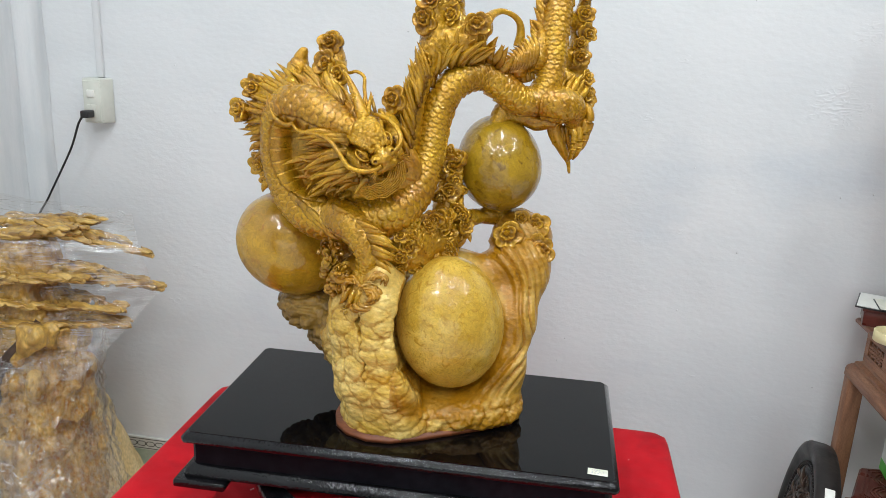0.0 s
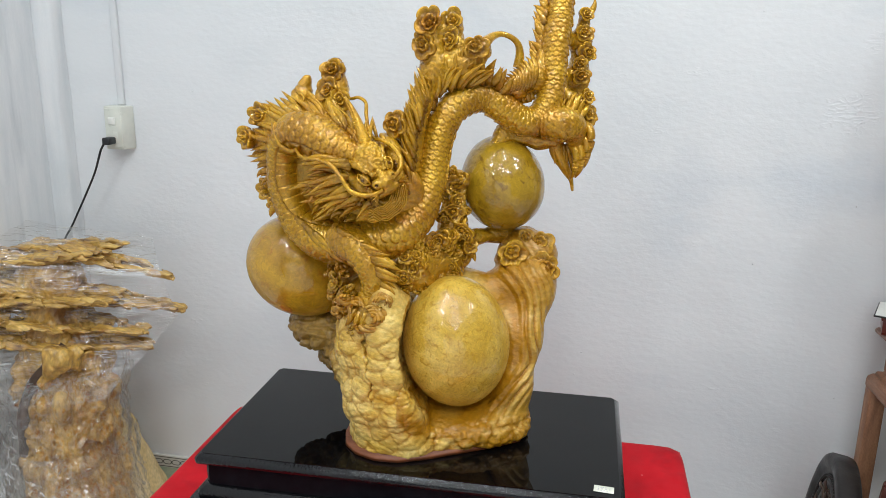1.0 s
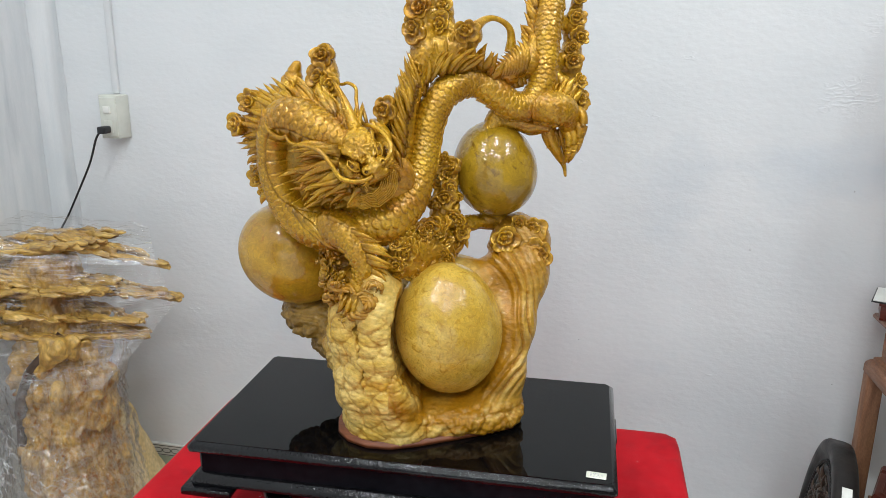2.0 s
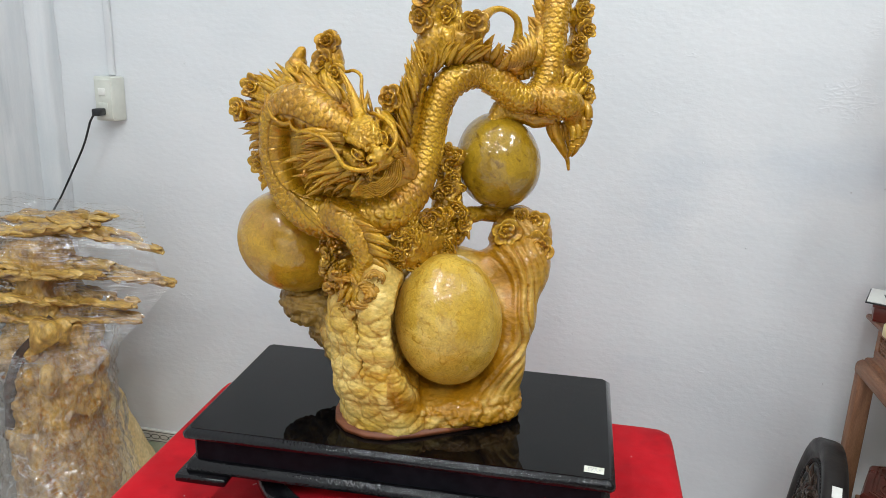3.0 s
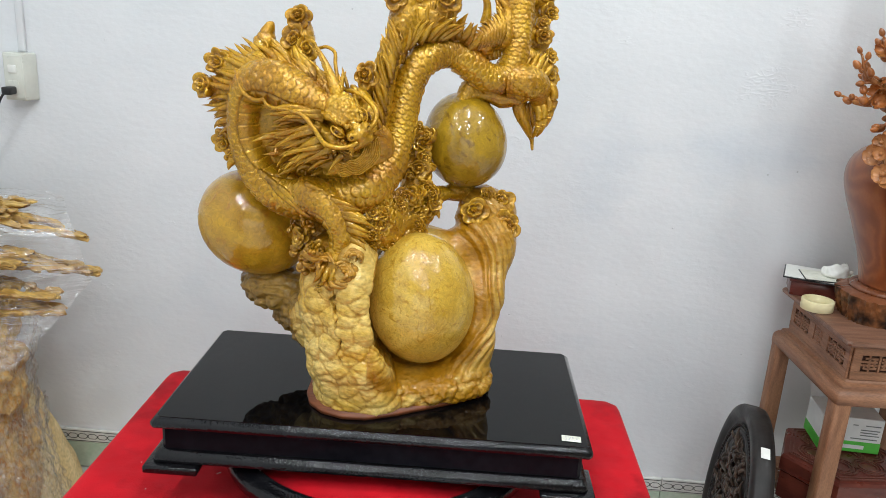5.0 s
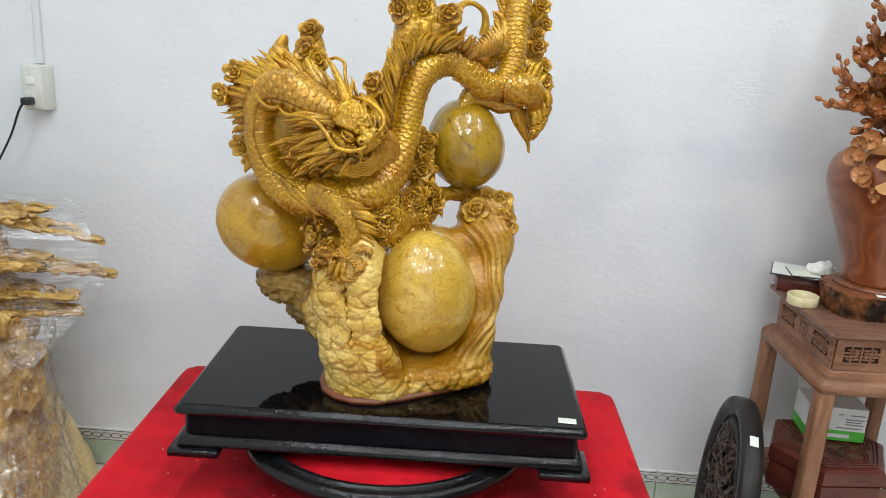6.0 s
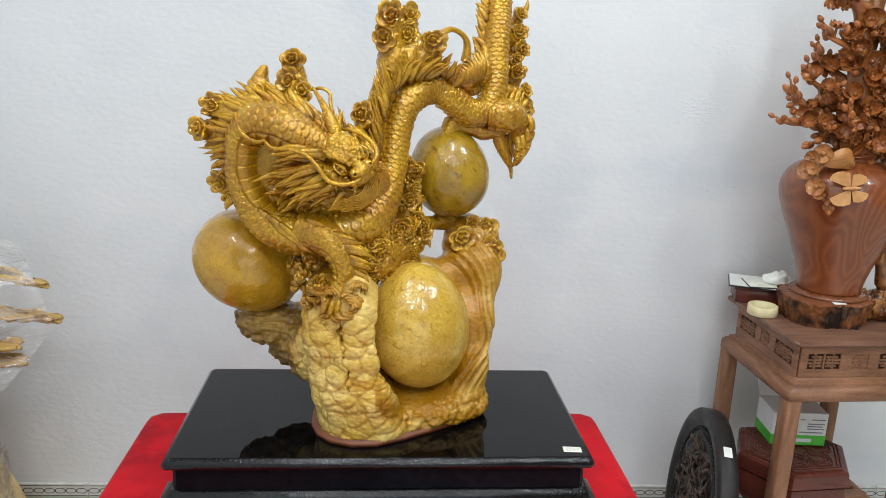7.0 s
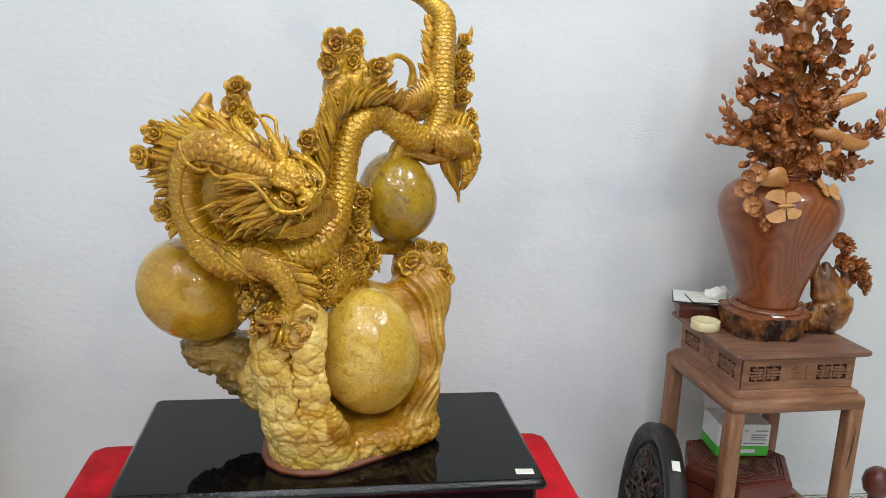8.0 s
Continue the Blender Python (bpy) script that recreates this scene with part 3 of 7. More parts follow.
# rough patches of filler, where torn trowel ridges stand a millimetre proud of the wall
def smear(x, z, w, h, mat, seed, thick=0.0012):
    rnd = random.Random(seed)
    tilt = rnd.uniform(-0.25, 0.35)
    ct, st = math.cos(tilt), math.sin(tilt)
    v, f = [], []
    n = 14
    for ring, (k, y) in enumerate(((1.0, 0.0006), (0.8, -thick), (0.0, -thick * 1.1))):
        for i in range(n):
            a = 2 * math.pi * i / n
            j = (0.75 + 0.45 * rnd.random()) if ring == 0 else 1
            dx, dz = w / 2 * k * j * math.cos(a), h / 2 * k * j * math.sin(a)
            v.append((x + dx * ct - dz * st, y, z + dx * st + dz * ct))
    for r in range(2):
        for i in range(n):
            f.append((r * n + i, r * n + (i + 1) % n, (r + 1) * n + (i + 1) % n, (r + 1) * n + i))
    return v, f


def trowel_patch(cx, cz, w, h, seed, high=0.0016):
    nu, nv = max(12, int(w / 0.0022)), max(10, int(h / 0.0016))
    v = []
    for j in range(nv + 1):
        for i in range(nu + 1):
            s, t = 2 * i / nu - 1, 2 * j / nv - 1
            x, z = cx + w / 2 * s, cz + h / 2 * t
            p = Vector((x * 55 + 9 * z, seed, z * 150))
            ridge = 1 - 2.2 * abs(noise.noise(p + 0.8 * noise.noise_vector(Vector((x * 40, seed, z * 40)))))
            rag = noise.noise(Vector((x * 24, seed + 5, z * 30)))
            fade = max(0.0, 1 - (s * s + t * t) ** 1.2 + 0.5 * rag) if s * s + t * t < 1 else 0.0
            v.append((x, 0.0005 - high * max(0.0, ridge) * min(1.0, fade), z))
    k = nu + 1
    return v, [(j * k + i, j * k + i + 1, (j + 1) * k + i + 1, (j + 1) * k + i) for j in range(nv) for i in range(nu)]


rnd = random.Random(11)
g = Geo()
g.add(trowel_patch(0.845, 1.262, 0.22, 0.14, 1.7))
g.add(trowel_patch(0.885, 1.430, 0.13, 0.09, 4.2, 0.0012))
for i in range(34):
    g.add(trowel_patch(rnd.uniform(-1.1, 1.8), rnd.uniform(0.25, 1.75), rnd.uniform(0.03, 0.10), rnd.uniform(0.012, 0.035), 10 + i, rnd.uniform(0.0008, 0.0013)))
put("filler_patch", g, PLASTER, north, "raised ridges of painted wall filler")
g = Geo()
for i in range(26):
    g.add(smear(rnd.uniform(-1.1, 1.7), rnd.uniform(0.3, 1.6), rnd.uniform(0.003, 0.006), rnd.uniform(0.003, 0.006), GRIME, 500 + i, 0.0005))
put("wall_speck", g, GRIME, north, "dark specks on the paint")

# skirting tiles with a pale border and a chain of long hexagons
skirting = tagged(new("baseboard"), "green marbled skirting tiles with a chain-pattern border", "baseboard", kind="structure")


def chain_mesh(w):
    g = Geo()
    n = int(w / 0.0285)
    for i in range(n):
        cx, cz, a, b, e = (i + 0.5) * w / n - w / 2, 0.1045, w / n * 0.58, 0.0075, w / n * 0.26
        hexa = [(cx - a, cz), (cx - e, cz + b), (cx + e, cz + b), (cx + a, cz), (cx + e, cz - b), (cx - e, cz - b)]
        for (x0, z0), (x1, z1) in zip(hexa, hexa[1:] + hexa[:1]):
            d = Vector((x1 - x0, 0, z1 - z0)).normalized()
            p = Vector((-d.z, 0, d.x)) * 0.0011
            g.add(([(x0 + p.x, -0.0125, z0 + p.z), (x1 + p.x, -0.0125, z1 + p.z), (x1 - p.x, -0.0125, z1 - p.z), (x0 - p.x, -0.0125, z0 - p.z)], [(0, 1, 2, 3)]))
    for z in (0.0885, 0.1205):
        g.add(box(-w / 2, w / 2, -0.0125, -0.0122, z - 0.0011, z + 0.0011))
    return g.mesh("chain", [SKIRT_DARK], False)


TW = 0.40
tile_me = Geo().add(box(-TW / 2 + 0.001, TW / 2 - 0.001, -0.011, 0.0, 0.0, 0.0835, 0.001)).mesh("green_tile", [SKIRT_GREEN], False)
bord_me = Geo().add(box(-TW / 2 + 0.001, TW / 2 - 0.001, -0.0118, 0.0, 0.0842, 0.126, 0.0015)).mesh("border_tile", [SKIRT_PALE], False)
chain_me = chain_mesh(TW - 0.006)
for i in range(11):
    x = 0.735 - 5 * TW + (i + 0.5) * TW
    if x + TW / 2 > XR:
        break
    t = share("green_tile", tile_me, skirting, pose(x, -0.0005, 0))
    share("border_tile", bord_me, skirting, pose(x, -0.0005, 0))
    share("chain_pattern", chain_me, skirting, pose(x, -0.0005, 0))

# floor tiles
ft_me = Geo().add(box(-0.198, 0.198, -0.198, 0.198, -0.004, 0.0, 0.0015, 1)).mesh("floor_tile", [FLOOR], False)
for i in range(11):
    for j in range(12):
        share("floor_tile", ft_me, floor, pose(XL + 0.2 + 0.4 * i, -0.212 - 0.4 * j, 0))

# ceiling tube lamps, out of view; number and places assumed
for i, (lx, ly) in enumerate(LAMPS):
    t = thing("ceiling_light", lx, ly, CEIL, "white ceiling tube lamp, switched on, out of view, place assumed", "lamp", group="ceiling tube lamps")
    put("housing", box(-0.045, 0.045, -0.31, 0.31, -0.045, 0.0, 0.006), PLASTIC, t)
    put("tube", moved(lathe([(0.014, -0.29), (0.014, 0.29)], 16), pose(0, 0, -0.058, 90)), LAMPWHITE, t)

# ---------------------------------------------------------------- socket, plug, lead and conduit in the corner
sock = thing("wall_socket", -1.089, 0, 1.169, "cream surface-mounted socket box with a small switch", "socket")
v, f = box(-0.036, 0.036, -0.042, 0, -0.061, 0.061, 0.004)
put("box", ([(x * (1.0 - 0.22 * (y < -0.02)) - (0.0 if y > -0.02 else 0.005), y, z) for x, y, z in v], f), PLASTIC, sock)
put("face_plate", box(-0.030, 0.021, -0.0450, -0.041, -0.055, 0.055, 0.002), PLASTIC, sock)
put("switch", box(-0.018, 0.004, -0.048, -0.044, 0.010, 0.030, 0.001), PAPER, sock)
put("outlet", box(-0.020, 0.008, -0.0465, -0.0445, -0.044, -0.010, 0.001), PLASTIC, sock)
plug = thing("plug", -1.098, -0.047, 1.135, "black power plug with a lead hanging down the wall", "plug")
put("plug_body", box(-0.012, 0.012, -0.034, 0, -0.010, 0.010, 0.004), BLACKPLASTIC, plug)
put("lead", tube([(-0.004, -0.03, -0.004, 0.0032), (-0.017, -0.033, -0.024, 0.0032), (-0.052, -0.022, -0.093, 0.0030), (-0.100, -0.014, -0.17, 0.0030), (-0.146, -0.012, -0.246, 0.0030),
                  (-0.19, -0.030, -0.34, 0.003), (-0.24, -0.1, -0.6, 0.003), (-0.25, -0.2, -1.0, 0.003)], 0.012, 8), BLACKPLASTIC, plug)
tagged(put("conduit", box(-1.096, -1.076, -0.012, 0, 1.232, CEIL, 0.003), PLASTER), "white square cable conduit running up the wall", "conduit")

# ---------------------------------------------------------------- table with the red cloth
RZ = 1.0
table = thing("display_table", -0.01, -0.93, 0, "rectangular display table hidden under a cloth", "table", RZ)
put("tabletop", box(-0.465, 0.465, -0.385, 0.385, 0.585, 0.612, 0.004), STANDWOOD_H, table)
for sx in (-0.42, 0.42):
    for sy in (-0.34, 0.34):
        put("leg", box(sx - 0.03, sx + 0.03, sy - 0.03, sy + 0.03, 0, 0.585, 0.003), STANDWOOD, table)


def cloth():
    """A sheet over the table: flat on top, rounded at the edge, hanging with soft folds."""
    v, f = [], []
    hx, hy = 0.484, 0.408
    n = 180
    prof = [(-0.30, 0.0), (-0.15, 0.0), (-0.05, 0.0), (-0.02, 0.0), (-0.008, -0.0015), (-0.002, -0.006), (0.001, -0.014), (0.003, -0.04), (0.006, -0.12), (0.010, -0.25), (0.014, -0.40), (0.016, -0.52)]
    peri = []
    for i in range(n):
        a = 2 * math.pi * i / n
        c, s = math.cos(a), math.sin(a)
        k = 1 / ((abs(c) / 1.0) ** 40 + (abs(s) / 1.0) ** 40) ** (1 / 40)
        peri.append((c * k, s * k, a))
    for off, dz in prof:
        for c, s, a in peri:
            wave = 1 + (0 if dz > -0.02 else (0.016 * math.sin(a * 17 + 1.3 * math.sin(3 * a)) + 0.012 * math.sin(a * 29)) * min(1, -dz / 0.4))
            x, y = c * (hx + off), s * (hy + off)
            v.append((x * wave if abs(c) > 0.98 else x, y * wave if abs(s) > 0.98 else y, 0.62 + dz))
    k = len(prof)
    for j in range(k - 1):
        for i in range(n):
            f.append((j * n + i, (j + 1) * n + i, (j + 1) * n + (i + 1) % n, j * n + (i + 1) % n))
    f.append(tuple(range(n)))
    return v, f


cl = tagged(put("tablecloth", cloth(), VELVET, at=pose(-0.01, -0.93, 0, 0, 0, RZ)), "bright red velvet tablecloth draped over the display table", "tablecloth")
so = cl.modifiers.new("thick", "SOLIDIFY")
so.thickness, so.offset = 0.003, -1
# lint on the cloth
g = Geo()
for i in range(60):
    g.add(ellipsoid((rnd.uniform(-0.44, 0.42), rnd.uniform(-1.27, -0.6), 0.6212), (rnd.uniform(0.0006, 0.002), 0.0008, 0.0006), nu=6, nv=4))
tagged(put("lint", g, PAPER), "white lint specks on the red cloth", "lint", kind="stuff")

# round lacquered stand under the plinth
drum = thing("round_stand", 0.0, -0.858, 0.6205, "low round black lacquered stand with a red inset top", "stand")
put("rim", lathe([(0.205, 0.0), (0.215, 0.012), (0.235, 0.030), (0.252, 0.044), (0.262, 0.058), (0.266, 0.070), (0.262, 0.080), (0.254, 0.084), (0.247, 0.083), (0.243, 0.087),
                  (0.238, 0.0885), (0.232, 0.086), (0.229, 0.078), (0.228, 0.060), (0.19, 0.058), (0.19, 0.0)], 96, cap=False), LACQUER_EDGE, drum)
put("red_panel", lathe([(0.2275, 0.062), (0.2275, 0.071), (0.05, 0.072), (0.001, 0.072)], 96), VELVET, drum, "red velvet panel inside the black rim")

# ---------------------------------------------------------------- plinth
plinth = thing("plinth", 0.0, -0.859, 0.7085, "long low black lacquered display plinth with moulded edges", "plinth", 1.2)
PX, PY = 0.331, 0.176


def slab(hx, hy, prof):
    """Rectangular slab with the same moulded edge on all sides: (inset, height) pairs."""
    v, f = [], []
    c = 0.006
    for d, z in prof:
        a, b = hx - d, hy - d
        v += [(-a + c, -b, z), (a - c, -b, z), (a, -b + c, z), (a, b - c, z), (a - c, b, z), (-a + c, b, z), (-a, b - c, z), (-a, -b + c, z)]
    for j in range(len(prof) - 1):
        for i in range(8):
            f.append((j * 8 + i, j * 8 + (i + 1) % 8, (j + 1) * 8 + (i + 1) % 8, (j + 1) * 8 + i))
    f.append(tuple(range(8))[::-1])
    f.append(tuple((len(prof) - 1) * 8 + i for i in range(8)))
    return v, f


def smooth_by_angle(ob, deg=35):
    me = ob.data
    bm = bmesh.new()
    bm.from_mesh(me)
    for e in bm.edges:
        if len(e.link_faces) == 2 and e.calc_face_angle(0) > radians(deg):
            e.smooth = False
    bm.to_mesh(me)
    bm.free()


# heights above the plinth's underside
o = put("top", slab(PX, PY, [(0.004, 0.0650), (0.0005, 0.0665), (0.0, 0.069), (0.0, 0.0735), (0.0022, 0.0765), (0.0050, 0.0793), (0.0072, 0.0808), (0.009, 0.0818)]), LACQUER_EDGE, plinth)
smooth_by_angle(o, 50)
put("top_panel", slab(PX - 0.0085, PY - 0.0085, [(0, 0.0805), (0.0, 0.0822)]), LACQUER, plinth, "mirror-glossy black lacquered top panel", smooth=False)
smooth_by_angle(put("body", slab(PX - 0.013, PY - 0.013, [(0, 0.026), (0, 0.060), (-0.004, 0.0655)]), LACQUER_BODY, plinth), 30)
smooth_by_angle(put("moulding", slab(PX - 0.001, PY - 0.001, [(0.003, 0.0065), (0.0, 0.009), (0.0, 0.015), (0.002, 0.019), (0.005, 0.0215), (0.0065, 0.0245), (0.010, 0.0262), (0.013, 0.0268)]), LACQUER_EDGE, plinth), 50)
foot_me = Geo().add(box(0, 0.083, 0, 0.083, -0.0060, 0.0068, 0.003)).mesh("foot", [LACQUER_EDGE], True)
for sx, sy, rz in ((-1, -1, 0), (1, -1, 90), (1, 1, 180), (-1, 1, 270)):
    share("foot", foot_me, plinth, pose(sx * (PX + 0.010), sy * (PY + 0.010), 0, 0, 0, rz))

tag = thing("price_tag", 0.303, -1.000, 0.7912, "small cream paper price label stuck on the black plinth", "label", -3)
put("paper", box(-0.0145, 0.0145, -0.0085, 0.0085, 0, 0.0006, 0.0002, 1), TAGPAPER, tag)
g = Geo()
for i, (w, y) in enumerate(((0.010, 0.004), (0.016, 0.0), (0.013, -0.004))):
    for k in range(4):
        g.add(box(-0.009 + k * w / 3, -0.009 + k * w / 3 + 0.0022, y - 0.001, y + 0.001, 0.0006, 0.0008))
put("writing", g, GRIME, tag)

# ---------------------------------------------------------------- tall stand
SX0, SX1, SY0, SY1 = 0.950, 1.302, -0.440, -0.092
stand = thing("plant_stand", (SX0 + SX1) / 2, (SY0 + SY1) / 2, 0, "tall square red-brown hardwood stand with fretwork panels", "stand", 2.8)
HX, HY = (SX1 - SX0) / 2, (SY1 - SY0) / 2
smooth_by_angle(put("top", slab(HX + 0.006, HY + 0.006, [(0.014, 0.752), (0.006, 0.756), (0.001, 0.760), (0.0, 0.765), (0.002, 0.7695), (0.006, 0.770)]), STANDTOP, stand), 40)
AX, AY = HX - 0.024, HY - 0.024
# dark block behind the lattice: the openings' shade put into the colour
put("apron_core", box(-AX + 0.004, AX - 0.004, -AY + 0.004, AY - 0.004, 0.672, 0.753), FRETDARK, stand, smooth=False)


def fret(w, side):
    """One pierced apron side: rails, stiles and two lattice panels with a small square between."""
    g = Geo()
    d0, d1 = -0.006, 0.0
    for x0, x1, z0, z1 in ((-w, w, 0.731, 0.7535), (-w, w, 0.672, 0.692), (-w, -w + 0.020, 0.692, 0.731), (w - 0.020, w, 0.692, 0.731), (-0.050, -0.021, 0.692, 0.731), (0.021, 0.050, 0.692, 0.731)):
        g.add(box(x0, x1, d0, d1, z0, z1, 0.0008, 1))
    for sx in (-1, 1):
        a, b = sorted((sx * 0.050, sx * (w - 0.020)))
        q, mid = b - a, (a + b) / 2
        for k in range(1, 5):
            z = 0.692 + 0.039 * k / 5
            gap = q * 0.10 if k in (1, 4) else 0.0
            g.add(box(a + gap, mid - 0.0046, d0 + 0.001, d1 - 0.0008, z - 0.0023, z + 0.0023))
            g.add(box(mid + 0.0046, b - gap, d0 + 0.001, d1 - 0.0008, z - 0.0023, z + 0.0023))
        for k, (zl, zh) in ((0.10, (0.698, 0.7105)), (0.22, (0.692, 0.731)), (0.36, (0.7, 0.724)), (0.5, (0.692, 0.731)), (0.64, (0.7, 0.724)), (0.78, (0.692, 0.731)), (0.90, (0.7125, 0.725))):
            x = a + q * k
            g.add(box(x - 0.0023, x + 0.0023, d0 + 0.001, d1 - 0.0006, zl, zh))
    g.add(box(-0.021, 0.021, d0 + 0.0022, d1 - 0.0004, 0.686, 0.738))
    for k in range(6):
        z, h = 0.6915 + k * 0.0082, (0.018, 0.012, 0.017, 0.017, 0.012, 0.018)[k]
        g.add(box(-h, -0.0022, d0 + 0.0004, d0 + 0.0024, z - 0.0024, z + 0.0024))
        g.add(box(0.0022, h, d0 + 0.0004, d0 + 0.0024, z - 0.0024, z + 0.0024))
    g.add(box(-0.0013, 0.0013, d0 + 0.0006, d0 + 0.0024, 0.688, 0.736))
    return g


for name, w, m in (("fret_panel", AX, pose(0, -AY, 0)), ("fret_panel", AX, pose(0, AY, 0, 0, 0, 180)), ("fret_panel", AY, pose(-AX, 0, 0, 0, 0, -90)), ("fret_panel", AY, pose(AX, 0, 0, 0, 0, 90))):
    put(name, fret(w, 0), STANDWOOD_H, stand, smooth=False, at=m)
smooth_by_angle(put("frame", slab(HX + 0.0075, HY + 0.0075, [(0.012, 0.617), (0.003, 0.618), (0.0, 0.622), (0.0, 0.638), (0.002, 0.646), (0.007, 0.652), (0.013, 0.654), (0.014, 0.661), (0.025, 0.664), (0.026, 0.670), (0.032, 0.673)]), STANDWOOD_H, stand), 60)
leg_me = Geo().add(box(-0.0195, 0.0195, -0.0195, 0.0195, 0.0, 0.632, 0.006)).mesh("leg", [STANDWOOD], True)
for sx in (-1, 1):
    for sy in (-1, 1):
        share("leg", leg_me, stand, pose(sx * (HX - 0.0135), sy * (HY - 0.0135), 0))
for sy in (-1, 1):
    put("rail", box(-HX + 0.006, HX - 0.006, sy * (HY - 0.024) - 0.012, sy * (HY - 0.024) + 0.012, 0.612, 0.620, 0.003), STANDWOOD_H, stand)
    put("stretcher", box(-HX + 0.046, HX - 0.046, sy * (HY - 0.024) - 0.011, sy * (HY - 0.024) + 0.011, 0.262, 0.290, 0.003), STANDWOOD_H, stand)
for sx in (-1, 1):
    put("rail", box(sx * (HX - 0.024) - 0.012, sx * (HX - 0.024) + 0.012, -HY + 0.046, HY - 0.046, 0.612, 0.620, 0.003), STANDWOOD_H, stand)
    put("stretcher", box(sx * (HX - 0.024) - 0.011, sx * (HX - 0.024) + 0.011, -HY + 0.046, HY - 0.046, 0.262, 0.290, 0.003), STANDWOOD_H, stand)
for k in range(5):
    y = -HY + 0.06 + k * (2 * HY - 0.12) / 4
    put("shelf_slat", box(-HX + 0.030, HX - 0.030, y - 0.02, y + 0.02, 0.284, 0.294, 0.002), STANDWOOD_H, stand)

split = Geo()
for k in range(9):
    q = k / 8
    split.add(box(-0.0005 - 0.0034 * math.sin(math.pi * (q * 0.9 + 0.05)), 0.0005 + 0.0026 * math.sin(math.pi * (q * 0.9 + 0.05)), -0.0004, 0.0004, -0.001, 0.0125))
    for i in range(len(split.v) - 8, len(split.v)):
        x, y, z = split.v[i]
        split.v[i] = (x - 0.006 + 0.010 * q + 0.001 * math.sin(5 * q), y, z + 0.455 + 0.0125 * k)
put("split", split, FRETDARK, stand, "dark split in the wood", smooth=False, at=pose(HX - 0.0135, -HY - 0.006, 0))

# hexagonal lidded box on the lower shelf
hexa = thing("hexagonal_box", 1.072, -0.300, 0.2945, "dark red hexagonal wooden box with a carved lid", "box", 6)
put("body", lathe([(0.140, 0.0), (0.146, 0.004), (0.146, 0.072), (0.142, 0.074)], 6), REDBOX, hexa, smooth=False)
put("lid", lathe([(0.146, 0.075), (0.151, 0.079), (0.151, 0.112), (0.146, 0.119), (0.10, 0.122), (0.001, 0.122)], 6), [REDBOX], hexa, smooth=False)
for r in (0.134, 0.124):
    put("lid_band", lathe([(r, 0.1205), (r, 0.1245), (r - 0.004, 0.1245), (r - 0.004, 0.1205)], 6, cap=False), BOXTOP, hexa, smooth=False)
for k in range(6):
    a = k * math.pi / 3
    for r in (0.022, 0.030, 0.038):
        put("lid_ring", moved(lathe([(r, 0.1215), (r, 0.125), (r - 0.0035, 0.125), (r - 0.0035, 0.1215)], 20, cap=False), pose(0.068 * math.cos(a), 0.068 * math.sin(a), 0)), BOXTOP, hexa, smooth=False)

carton = thing("mask_carton", 1.092, -0.240, 0.4200, "white and green printed paper carton lying open on the box", "carton", -4)
put("carton_body", box(-0.072, 0.072, -0.052, 0.052, 0, 0.092, 0.0015, 1), CARTON, carton, smooth=False)
put("green_band", box(-0.0725, 0.0725, -0.0525, 0.0525, 0.0005, 0.030, 0.001, 1), CARTON_GREEN, carton, smooth=False)
put("flap", moved(box(-0.071, 0.071, 0, 0.05, 0, 0.001), pose(0, 0.052, 0.092, 52)), CARTON, carton, smooth=False)
for x, z, w in ((-0.055, 0.074, 0.03), (0.0, 0.074, 0.012), (0.03, 0.074, 0.035), (0.02, 0.062, 0.045), (0.02, 0.055, 0.040), (0.02, 0.048, 0.045), (0.0, 0.038, 0.062)):
    put("print_bar", box(x, x + w, -0.0532, -0.0527, z - 0.0013, z + 0.0013), INK, carton, smooth=False)
put("print_mark", box(-0.03, 0.035, -0.0534, -0.0528, 0.010, 0.020), CARTON, carton, smooth=False)

# tape roll, pad with papers
tape = thing("tape_roll", 0.962, -0.252, 0.7705, "cream roll of masking tape lying flat", "tape")
put("tape", lathe([(0.036, 0.0), (0.037, 0.001), (0.037, 0.023), (0.036, 0.024), (0.0305, 0.024), (0.0300, 0.023), (0.0300, 0.001), (0.0305, 0.0)], 48, cap=False), TAPE, tape)
put("core", lathe([(0.0299, 0.0005), (0.0299, 0.0235), (0.0285, 0.0235), (0.0285, 0.0005)], 48, cap=False), TAPE, tape)
tray = thing("small_box", 1.015, -0.135, 0.7705, "small dark red wooden box under papers", "box", -16)
put("body", box(-0.075, 0.07, -0.045, 0.05, 0, 0.036, 0.002), REDBOX, tray)
put("lid", box(-0.079, 0.074, -0.049, 0.054, 0.036, 0.043, 0.002), REDBOX, tray)
pad = thing("paper_pad", 1.012, -0.135, 0.8140, "thin white pad with a dark edge lying on the box", "paper", -22)
put("backing", box(-0.088, 0.088, -0.058, 0.062, 0, 0.003, 0.001), BLACKPLASTIC, pad)
put("sheet", box(-0.085, 0.085, -0.055, 0.060, 0.003, 0.0055, 0.001), PAPER, pad)
card = thing("paper_card", 1.036, -0.158, 0.8197, "cream card with a dark edge lying askew on the pad", "paper", -9)
put("backing", box(-0.078, 0.078, -0.040, 0.046, 0, 0.002, 0.0008), BLACKPLASTIC, card)
put("sheet", box(-0.076, 0.076, -0.038, 0.044, 0.002, 0.0040, 0.0008), TAGPAPER, card)
tv, tf = ellipsoid((0, 0, 0.010), (0.034, 0.024, 0.020), nu=44, nv=26)
